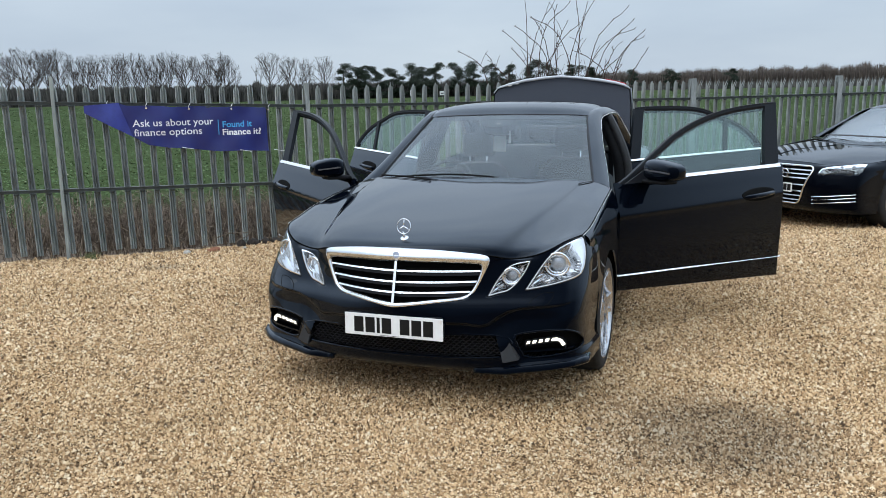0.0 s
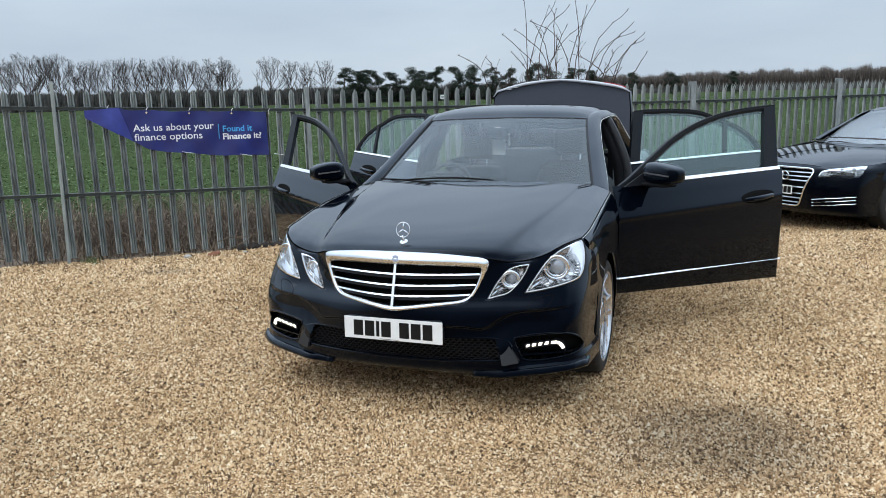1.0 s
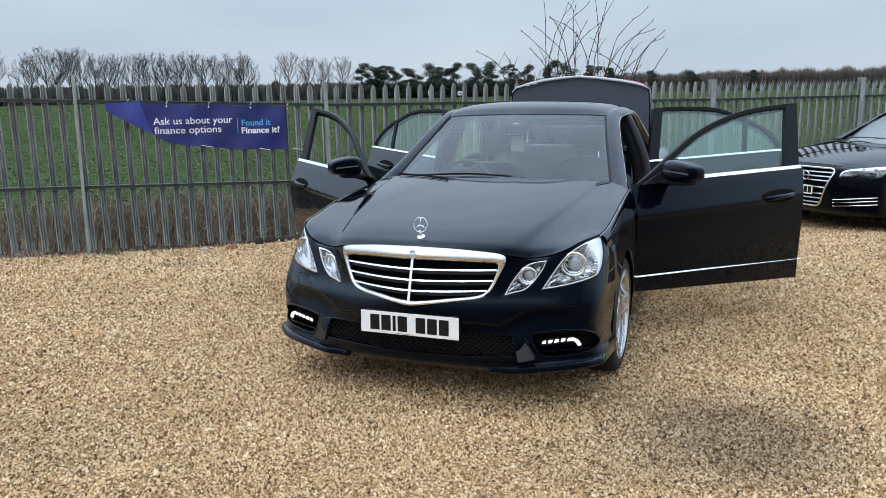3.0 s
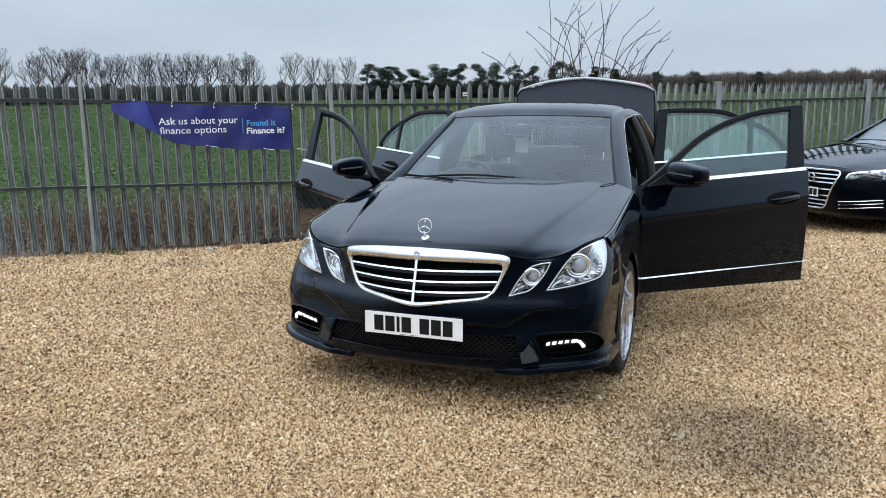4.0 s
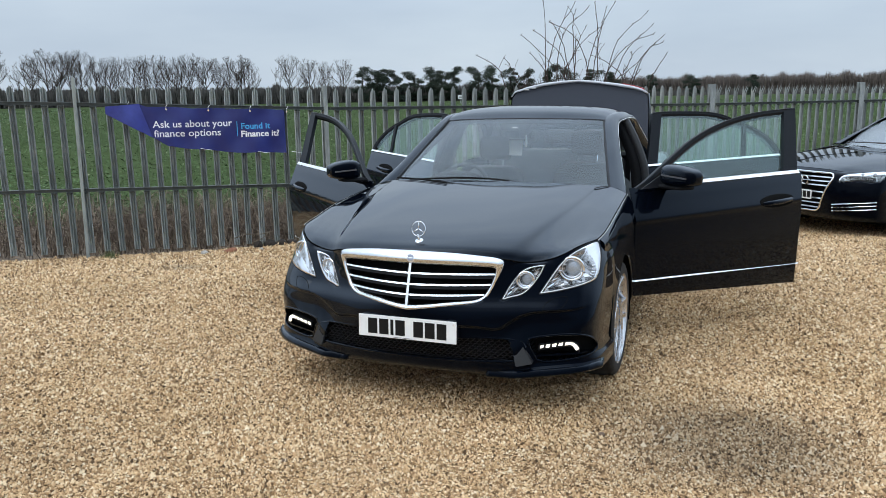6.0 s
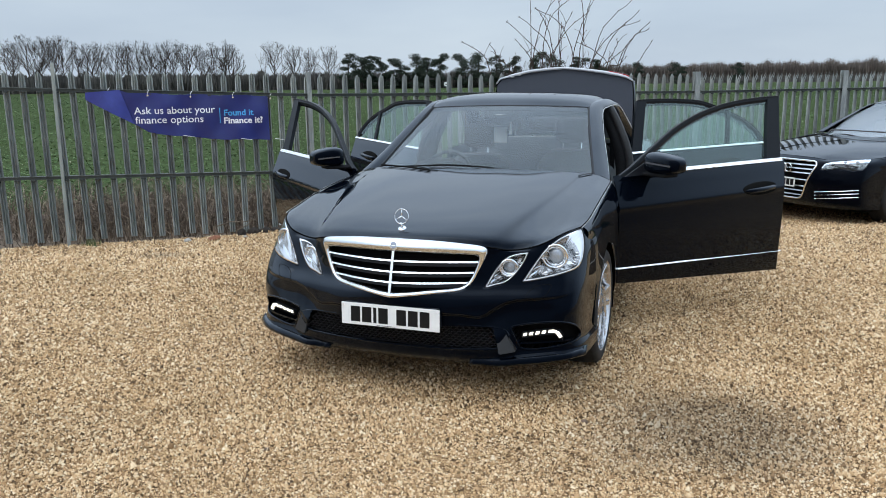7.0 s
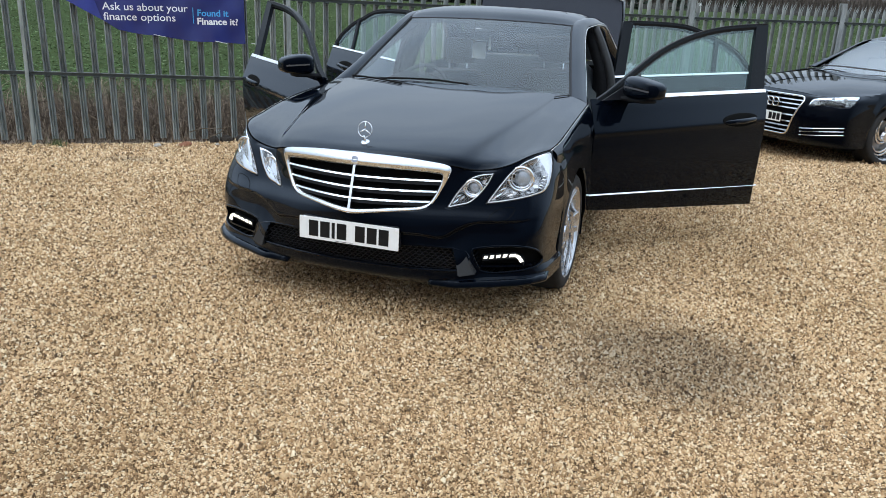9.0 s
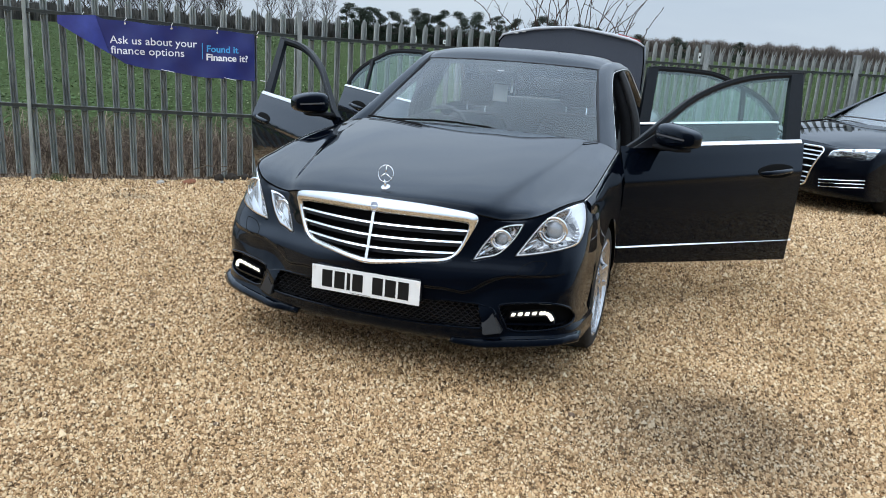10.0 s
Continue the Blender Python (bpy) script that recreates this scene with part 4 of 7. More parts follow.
def crop():
    """Low leafy winter crop, dense near the fence and thinner with distance."""
    g = np.random.default_rng(9)
    n = 150000
    az = np.radians(g.uniform(-54, 16, n))
    d = 10.5 * np.exp(g.uniform(0, 2.75, n))
    x, y = EYE[0] + d * np.sin(az), EYE[1] + d * np.cos(az)
    keep = np.array([fence_side(p, q) > 3.0 for p, q in zip(x, y)])
    x, y, d = x[keep], y[keep], d[keep]
    n = len(x)
    V = np.zeros((n, 4, 3))
    s = g.uniform(0.014, 0.036, n) * (1 + d / 30)
    a = g.uniform(0, 6.283, n)
    up = g.uniform(0.25, 1.0, n)
    z0 = -0.20
    ca, sa = np.cos(a), np.sin(a)
    for k, (lx, ly, lz) in enumerate(((0, 0, 0.0), (0.75, -0.42, 0.30), (1.5, 0, 0.40), (0.75, 0.42, 0.30))):
        V[:, k, 0] = x + s * (lx * ca - ly * sa)
        V[:, k, 1] = y + s * (lx * sa + ly * ca)
        V[:, k, 2] = z0 + 0.02 + s * lz * up * 1.6
    T = np.array([(0, 1, 2), (0, 2, 3)])
    F = (T[None] + (np.arange(n) * 4)[:, None, None]).reshape(-1, 3)
    ob = big_mesh("crop", V.reshape(-1, 3), F, M_CROP)
    tagged(ob, "rows of low green leafy winter crop in the field", "crop", "", "stuff")


crop()


def bush():
    """Tall bare shoots of a cut-back shrub behind the fence."""
    r = random.Random(21)
    x0, y0 = place(-11.2, 11.9)
    b = thing("bush", "leafless shrub of tall whippy brown shoots behind the fence", "bush")
    # shoots: where they leave the tangle, the bend and its height, the tip and its height
    tall = [(-0.43, -0.43, 2.21, -0.48, 2.88), (-0.23, -0.32, 1.96, -0.78, 2.41), (-0.14, -0.21, 2.12, -0.62, 2.46), (-0.06, -0.23, 2.36, -0.38, 2.57), (0.23, 0.02, 2.32, -0.38, 2.58), (-0.38, -0.27, 2.36, 0.02, 2.87),
            (-0.27, -0.17, 2.40, 0.19, 2.78), (-0.19, 0.02, 2.19, 0.16, 2.53), (0.03, -0.01, 2.52, 0.03, 2.76), (0.15, 0.31, 2.35, 0.56, 2.84), (0.38, 0.38, 2.51, 0.35, 2.88), (0.28, 0.39, 2.35, 0.48, 2.79), (0.05, 0.06, 2.23, 0.07, 2.41), (-0.15, 0.02, 2.19, 0.39, 2.53)]
    side = [(0.49, 0.69, 2.34, 1.12, 2.73), (0.57, 0.77, 2.18, 1.12, 2.52), (0.45, 0.77, 2.22, 1.19, 2.41), (0.87, 1.07, 2.13, 1.36, 2.38), (0.90, 1.11, 2.16, 1.35, 2.29), (1.13, 1.20, 1.88, 1.35, 2.10), (0.78, 0.57, 1.98, 0.29, 2.12),
            (0.57, 0.74, 1.85, 0.95, 2.01), (0.74, 0.91, 1.77, 1.03, 1.87), (-1.02, -1.16, 1.98, -1.44, 2.13), (-0.70, -0.87, 1.89, -1.02, 2.11), (0.66, 0.82, 2.01, 0.84, 2.14), (-0.38, -0.49, 1.96, -0.67, 2.15)]
    vx, vy = AHEAD[1], -AHEAD[0]
    for foot, knee, knee_z, tip, tip_z in tall + side:
        st = Sticks()
        depth = r.uniform(-0.3, 0.3)
        guide = spline([(foot * 0.45, -0.2, 0.0), (foot * 0.8, 0.9, 0.4), (foot, 1.68, 0.7), (knee, knee_z, 0.9), (tip, tip_z, 1.0)], 4)
        pts = []
        for g_s, g_z, g_d in guide:
            w = 0.010 * (g_z > 1.6)
            q = g_s + r.uniform(-w, w)
            pts.append(Vector((x0 + vx * q + AHEAD[0] * depth * g_d, y0 + vy * q + AHEAD[1] * depth * g_d, g_z + r.uniform(-w, w))))
        st.add(pts, 0.0105, 0.0042)
        for _ in range(r.randint(0, 2)):
            k = r.randint(9, 14)
            d = Vector((vx * r.uniform(-0.16, 0.16), vy * r.uniform(-0.16, 0.16), r.uniform(0.06, 0.22)))
            st.add([pts[k], pts[k] + d * 0.5 + Vector((0, 0, 0.02)), pts[k] + d], 0.0042, 0.0028)
        for k in range(8, 17, 2):
            q = pts[k]
            st.add([q - Vector((0.012, 0, 0.01)), q + Vector((0, 0, 0.012)), q + Vector((0.012, 0, 0.02))], 0.006, 0.003)
        st.mesh("shoot", M_TWIGDARK, b)
    st = Sticks()
    for _ in range(420):
        a = r.uniform(-1.0, 1.1)
        p = Vector((x0 + vx * a * 0.8, y0 + vy * a * 0.8, r.uniform(0.6, 1.6)))
        d = Vector((r.uniform(-0.26, 0.26), r.uniform(-0.1, 0.1), r.uniform(0.10, 0.45)))
        st.add([p, p + d * 0.5 + Vector((r.uniform(-0.04, 0.04), 0, 0)), p + d], 0.005, 0.002)
    st.mesh("twig_tangle", M_TWIGDARK, b)


M_TWIGDARK = plain("red_brown_shoots", (0.060, 0.040, 0.034), 0.7, 0.0, 20.0, 0.3, spec=0.2)
bush()


def far_signs():
    """Small white boards on posts out in the field."""
    white = plain("sign_white", (0.72, 0.73, 0.72), 0.6, 0.0, 12, 0.06)
    for az, d, z, w, h in ((-21.6, 150, 0.9, 0.32, 0.55), (-19.4, 160, 0.9, 0.5, 0.4), (-1.6, 150, 0.75, 0.28, 0.75)):
        x, y = place(az, d)
        sg = thing("sign_board", "small white sign board on a post in the field", "sign", "far boards", (x, y, -0.2), -az)
        bm = bmesh.new()
        box(bm, (-w, -0.02, z), (w, 0.02, z + 2 * h), 0.01)
        part("board", bm, white, sg)
        bm = bmesh.new()
        box(bm, (-w * 0.6, -0.03, z + h * 0.7), (w * 0.6, -0.021, z + h * 1.2))
        part("bar", bm, M_INK, sg)
        bm = bmesh.new()
        box(bm, (-0.05, 0.02, 0), (0.05, 0.08, z + 2 * h), 0.01)
        part("post", bm, M_GALV, sg)


far_signs()


# ---- the black saloon, doors and boot open ----
car = thing("car", "black saloon car with all four doors and the boot open", "car")

# nose surface: rows from the lip up to the bonnet edge, columns from the middle outwards
FX = [0.0, 0.14, 0.28, 0.42, 0.52, 0.62, 0.72, 0.82, 0.885, 0.912]
NOSE = [
    (0.205, [0.085, 0.086, 0.092, 0.104, 0.118, 0.145, 0.178, 0.225, 0.300, 0.500], 0.040),
    (0.236, [0.050, 0.052, 0.060, 0.075, 0.092, 0.120, 0.155, 0.205, 0.285, 0.490], 0.030),
    (0.285, [0.040, 0.042, 0.048, 0.064, 0.084, 0.130, 0.165, 0.212, 0.300, 0.520], 0.015),
    (0.340, [0.024, 0.026, 0.034, 0.050, 0.072, 0.125, 0.158, 0.207, 0.300, 0.520], 0.0),
    (0.410, [-0.002, 0.001, 0.014, 0.046, 0.084, 0.122, 0.154, 0.200, 0.295, 0.520], 0.0),
    (0.480, [-0.018, -0.008, 0.016, 0.058, 0.090, 0.118, 0.149, 0.195, 0.290, 0.520], 0.0),
    (0.540, [-0.020, -0.004, 0.030, 0.070, 0.096, 0.122, 0.152, 0.215, 0.305, 0.525], 0.0),
    (0.600, [0.000, 0.030, 0.080, 0.122, 0.148, 0.174, 0.198, 0.252, 0.338, 0.540], 0.0),
    (0.680, [0.030, 0.046, 0.094, 0.138, 0.184, 0.206, 0.240, 0.306, 0.396, 0.552], -0.006),
    (0.745, [0.050, 0.066, 0.104, 0.146, 0.200, 0.226, 0.262, 0.342, 0.436, 0.566], -0.014),
]
BONNET_EDGE = [(0, 0.078, 0.800), (0.14, 0.088, 0.798), (0.28, 0.112, 0.791), (0.445, 0.160, 0.776), (0.525, 0.207, 0.757), (0.62, 0.242, 0.764), (0.70, 0.268, 0.790), (0.775, 0.345, 0.826), (0.832, 0.46, 0.838), (0.862, 0.58, 0.845)]


def nose_net():
    rows = []
    for z, ys, lift in NOSE:
        row = []
        for i, (x, y) in enumerate(zip(FX, ys)):
            if z < 0.3:
                x = x * (1.0 + 0.02 * (i / 9.0))
                zz = z + lift * max(0.0, (i - 4) / 5.0)
            else:
                zz = z
                x = x + (lift if i >= 7 else 0.0)
            row.append((x, y, zz))
        rows.append(row)
    rows.append([tuple(p) for p in BONNET_EDGE])
    return np.array(rows)


def crease_step(x, z):
    """The pressed line over the bumper: the skin steps back below it."""
    line = float(np.interp(abs(x), [0.0, 0.34, 0.42, 0.455, 0.50, 0.545, 0.60, 0.79, 0.90], [0.484, 0.474, 0.462, 0.470, 0.502, 0.530, 0.546, 0.558, 0.580]))
    d = line - z
    fade = smooth_step(0.88, 0.70, abs(x))
    if d > 0:
        return 0.024 * fade * smooth_step(0.0, 0.020, d) * smooth_step(0.16, 0.05, d)
    return 0.0


def inside(poly, x, z):
    c = False
    for (x0, z0), (x1, z1) in zip(poly, poly[1:] + poly[:1]):
        if (z0 > z) != (z1 > z) and x < (x1 - x0) * (z - z0) / (z1 - z0) + x0:
            c = not c
    return c


SMALL_LAMP = [(0.443, 0.588), (0.446, 0.598), (0.470, 0.648), (0.499, 0.693), (0.530, 0.726), (0.575, 0.744), (0.620, 0.751), (0.629, 0.750), (0.626, 0.741), (0.612, 0.705), (0.585, 0.661), (0.557, 0.629), (0.528, 0.609), (0.482, 0.597), (0.455, 0.589)]
BIG_LAMP = [(0.613, 0.615), (0.618, 0.625), (0.657, 0.691), (0.700, 0.757), (0.744, 0.799), (0.786, 0.822), (0.820, 0.833), (0.840, 0.832), (0.853, 0.806), (0.864, 0.763), (0.867, 0.713), (0.862, 0.683), (0.846, 0.664), (0.779, 0.645), (0.691, 0.627), (0.630, 0.616)]
FOG_POD = [(0.616, 0.300), (0.578, 0.392), (0.600, 0.412), (0.700, 0.426), (0.800, 0.428), (0.858, 0.405), (0.880, 0.355), (0.860, 0.322), (0.760, 0.300), (0.660, 0.290)]
MESH_GAP = [(-0.520, 0.312), (-0.486, 0.404), (0.486, 0.404), (0.520, 0.312), (0.505, 0.298), (0.30, 0.286), (0.0, 0.280), (-0.30, 0.286), (-0.505, 0.298)]
GRILLE_OUT = [(0.0, 0.539), (0.105, 0.548), (0.238, 0.559), (0.330, 0.566), (0.362, 0.578), (0.390, 0.603), (0.420, 0.672), (0.440, 0.738), (0.444, 0.764), (0.425, 0.782), (0.36, 0.793), (0.20, 0.808), (0.0, 0.814)]
GRILLE_IN = [(0.0, 0.562), (0.10, 0.568), (0.19, 0.576), (0.30, 0.582), (0.338, 0.592), (0.360, 0.612), (0.386, 0.660), (0.404, 0.712), (0.405, 0.733), (0.390, 0.741), (0.33, 0.746), (0.20, 0.752), (0.0, 0.757)]
NOSE_GRID = net(mirrored(nose_net()), 14, 14)
for _i in range(NOSE_GRID.shape[0]):
    for _j in range(NOSE_GRID.shape[1]):
        NOSE_GRID[_i, _j, 1] += crease_step(NOSE_GRID[_i, _j, 0], NOSE_GRID[_i, _j, 2])
HALF = NOSE_GRID[:, NOSE_GRID.shape[1] // 2:]


def nose_y(x, z):
    """Depth of the nose surface at a spot seen from the front."""
    q = HALF[..., 0] - abs(x), HALF[..., 2] - z
    d = q[0] ** 2 + q[1] ** 2
    w = np.argsort(d, axis=None)[:6]
    wt = 1.0 / (d.ravel()[w] + 1e-6)
    return float((HALF[..., 1].ravel()[w] * wt).sum() / wt.sum())


def grille_y(x, z):
    k = (z - 0.536) / 0.25
    mid = -0.022 + 0.082 * k
    rim = (0.19 - 0.10 * k) * (min(abs(x), 0.46) / 0.44) ** 1.7
    return mid + rim


def build_nose():
    G = NOSE_GRID.copy()
    full = [(x * 0.945, 0.668 + (z - 0.668) * 0.925) for x, z in [(-x, z) for x, z in GRILLE_OUT[::-1]] + GRILLE_OUT[1:-1]]
    for i in range(G.shape[0]):
        for j in range(G.shape[1]):
            x, y, z = G[i, j]
            a = abs(x)
            if inside(SMALL_LAMP, a, z) or inside(BIG_LAMP, a, z):
                G[i, j, 1] += 0.055
            elif inside(FOG_POD, a, z):
                G[i, j, 1] += 0.075
            elif inside(MESH_GAP, x, z):
                G[i, j, 1] += 0.075
            elif inside(full, x, z):
                G[i, j, 1] += 0.085
    ob = sheet("front_bumper", G, M_PAINT, car, "glossy black front bumper with a low lip", 0.006)
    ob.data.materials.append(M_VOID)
    c = G.shape[1] - 1
    idx = []
    for i in range(G.shape[0] - 1):
        for j in range(c):
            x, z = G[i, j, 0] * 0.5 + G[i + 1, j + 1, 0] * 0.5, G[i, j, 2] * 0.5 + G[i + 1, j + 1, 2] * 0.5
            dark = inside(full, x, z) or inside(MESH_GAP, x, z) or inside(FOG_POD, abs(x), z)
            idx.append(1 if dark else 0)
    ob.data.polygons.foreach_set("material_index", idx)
    return ob


bumper = build_nose()


def build_grille():
    grille = new("grille")
    grille.parent = car
    both = lambda P: [(-x, z) for x, z in P[::-1]] + P[1:-1]
    out = spline([(*p, 0) for p in both(GRILLE_OUT) + [both(GRILLE_OUT)[0]]], 4)[:-1, :2]
    inn = spline([(*p, 0) for p in both(GRILLE_IN) + [both(GRILLE_IN)[0]]], 4)[:-1, :2]
    bm = bmesh.new()
    mid = [((a[0] + b[0]) / 2, (a[1] + b[1]) / 2) for a, b in zip(out, inn)]
    n = len(out)
    rings = []
    for P, dy in ((out, 0.030), (out, 0.000), (mid, -0.014), (inn, -0.004), (inn, 0.045)):
        rings.append([bm.verts.new((x, grille_y(x, z) + dy, z)) for x, z in P])
    for r0, r1 in zip(rings, rings[1:]):
        for i in range(n):
            bm.faces.new((r0[i], r0[(i + 1) % n], r1[(i + 1) % n], r1[i]))
    me = part("grille_frame", bm, M_CHROME, grille, "polished chrome grille surround", True)
    # louvres
    for z0 in (0.709, 0.657, 0.608):
        bm = bmesh.new()
        w = float(np.interp(z0, [0.55, 0.60, 0.66, 0.72], [0.20, 0.352, 0.386, 0.404]))
        pts = []
        for k in range(-16, 17):
            x = w * k / 16
            z = z0 - 0.004 * (x / 0.4) ** 2
            pts.append((x, grille_y(x, z) + 0.012, z))
        ribbon(bm, pts, (0, 0.003, 0.0036), (0, 0.011, -0.003))
        part("louvre", bm, M_CHROME, grille, "", False)
        bm = bmesh.new()
        ribbon(bm, [(x, y + 0.022, z - 0.014) for x, y, z in pts], (0, 0.003, 0.009), (0, 0.010, 0))
        part("louvre_shade", bm, M_BLACK, grille, "", False)
    bm = bmesh.new()
    ribbon(bm, [(0, grille_y(0, z) + 0.004, z) for z in np.linspace(0.545, 0.758, 8)], (0.0065, 0, 0), (0, 0.012, 0))
    part("centre_bar", bm, M_CHROME, grille)
    bm = bmesh.new()
    bmesh.ops.create_cone(bm, cap_ends=True, segments=32, radius1=0.025, radius2=0.022, depth=0.008, matrix=Matrix.Translation((0, grille_y(0, 0.785) - 0.006, 0.785)) @ pose(0, 0, 0, 72))
    bdg = part("badge", bm, M_SATIN, grille, "round silver badge", True)
    bm = bmesh.new()
    bmesh.ops.create_cone(bm, cap_ends=True, segments=28, radius1=0.016, radius2=0.016, depth=0.004, matrix=Matrix.Translation((0, grille_y(0, 0.785) - 0.0105, 0.7865)) @ pose(0, 0, 0, 72))
    part("badge_centre", bm, plain("badge_blue_grey", (0.30, 0.33, 0.40), 0.3, 0.6, 60, 0.2), bdg)


build_grille()


def build_mascot():
    """The ring and three spokes that stand on the bonnet."""
    m = new("bonnet_mascot")
    m.parent = car
    cx, cy, cz, R = -0.003, 0.166, 0.909, 0.0365
    bm = bmesh.new()
    tube(bm, [(cx + R * math.cos(a), cy + 0.2 * R * math.sin(a), cz + R * math.sin(a)) for a in [2 * math.pi * k / 40 for k in range(41)]], 0.0021, 8, False)
    part("ring", bm, M_CHROME, m, "", True)
    bm = bmesh.new()
    for a in (90, 210, 330):
        q = radians(a)
        tube(bm, [(cx, cy, cz), (cx + R * math.cos(q), cy + 0.2 * R * math.sin(q), cz + R * math.sin(q))], [0.0040, 0.0012], 8)
    part("spokes", bm, M_CHROME, m, "", True)
    bm = bmesh.new()
    tube(bm, [(cx, cy + 0.004, 0.850), (cx, cy - 0.004, 0.862), (cx, cy - 0.007, 0.882)], [0.010, 0.006, 0.004], 12)
    part("stem", bm, M_CHROME, m, "", True)
    bm = bmesh.new()
    bmesh.ops.create_uvsphere(bm, u_segments=20, v_segments=10, radius=0.022, matrix=Matrix.Translation((cx, cy + 0.004, 0.848)) @ pose(0, 0, 0, 18) @ Matrix.Diagonal((1, 1.15, 0.4, 1)))
    part("base", bm, M_CHROME, m, "", True)


build_mascot()


def lamp(poly, centre, ring_r, side, name, label):
    """A headlamp unit: clear lens, bright bowl, projector with its ring."""
    unit = new(name)
    unit.parent = car
    unit["label"] = label
    edge = spline([(*p, 0) for p in poly + [poly[0]]], 5)[:-1, :2]
    n = len(edge)
    mx, mz = np.mean(edge[:, 0]), np.mean(edge[:, 1])

    def shell(mat, nm, scales, depths, lbl=""):
        V, F = [], []
        for s, d in zip(scales, depths):
            for x, z in edge:
                X, Z = mx + (x - mx) * s, mz + (z - mz) * s
                V.append((side * X, nose_y(X, Z) + d, Z))
        for r in range(len(scales) - 1):
            for i in range(n):
                F.append((r * n + i, r * n + (i + 1) % n, (r + 1) * n + (i + 1) % n, (r + 1) * n + i))
        V.append((side * mx, nose_y(mx, mz) + depths[-1], mz))
        for i in range(n):
            F.append(((len(scales) - 1) * n + i, (len(scales) - 1) * n + (i + 1) % n, len(V) - 1))
        if side < 0:
            F = [f[::-1] for f in F]
        return raw(nm, V, F, mat, unit, lbl, True)
    lens = shell(M_LAMPGLASS, "lens", [1.0, 0.97, 0.88, 0.6, 0.3], [0.006, -0.004, -0.006, -0.007, -0.007], "clear domed lens")
    lens.visible_shadow = False
    shell(M_REFLECT, "bowl", [0.985, 0.93, 0.86, 0.55, 0.25], [0.008, 0.016, 0.038, 0.046, 0.048], "faceted silver reflector")
    # dark surround where the lamp meets the panel
    bm = bmesh.new()
    pts = [(side * x, nose_y(x, z) + 0.002, z) for x, z in edge]
    tube(bm, pts + [pts[0]], 0.0032, 6, False)
    part("seal", bm, M_BLACK, unit)
    bm = bmesh.new()
    pts = [(side * (mx + (x - mx) * 0.955), nose_y(mx + (x - mx) * 0.955, mz + (z - mz) * 0.945) + 0.004, mz + (z - mz) * 0.945) for x, z in edge]
    tube(bm, pts + [pts[0]], 0.0038, 6, False)
    part("rim", bm, M_LAMPRIM, unit, "bright rim inside the lens", True)
    cx, cz = centre
    cy = nose_y(cx, cz)
    bm = bmesh.new()
    for R, w, d in ((ring_r, 0.0065, 0.010), (ring_r * 0.80, 0.004, 0.016)):
        tube(bm, [(side * (cx + R * math.cos(a)), cy + d - 0.12 * R * math.cos(a) * -2.2, cz + R * math.sin(a)) for a in [2 * math.pi * k / 36 for k in range(37)]], w, 8, False)
    part("ring", bm, M_CHROME, unit, "bright ring", True)
    bm = bmesh.new()
    bmesh.ops.create_uvsphere(bm, u_segments=24, v_segments=14, radius=ring_r * 0.74, matrix=Matrix.Translation((side * cx, cy + 0.038, cz)) @ Matrix.Diagonal((1, 0.55, 1, 1)))
    part("projector", bm, M_PROJ, unit, "grey glass projector", True)
    # inner ribs
    bm = bmesh.new()
    for k in range(5):
        f = k / 4
        a, b = edge[int(n * (0.02 + 0.18 * f))], edge[int(n * (0.60 + 0.14 * f))]
        tube(bm, [(side * (mx + (p[0] - mx) * s), nose_y(mx + (p[0] - mx) * s, mz + (p[1] - mz) * s) + 0.022, mz + (p[1] - mz) * s) for p, s in ((a, 0.92), (a, 0.60))], 0.0035, 6)
        tube(bm, [(side * (mx + (p[0] - mx) * s), nose_y(mx + (p[0] - mx) * s, mz + (p[1] - mz) * s) + 0.022, mz + (p[1] - mz) * s) for p, s in ((b, 0.92), (b, 0.66))], 0.0035, 6)
    part("ribs", bm, M_CHROME, unit, "", True)
    return unit


M_LAMPRIM = plain("lamp_rim_silver", (0.62, 0.62, 0.62), 0.35, 0.5, 60.0, 0.05)
M_PROJ = plain("projector_glass", (0.34, 0.37, 0.40), 0.08, 0.3, 30.0, 0.15, coat=1.0)
for sd in (1, -1):
    lamp(BIG_LAMP, (0.748, 0.727), 0.056, sd, "headlamp", "large clear angular headlamp")
    lamp(SMALL_LAMP, (0.541, 0.676), 0.040, sd, "inner_headlamp", "small clear slanted inner headlamp")


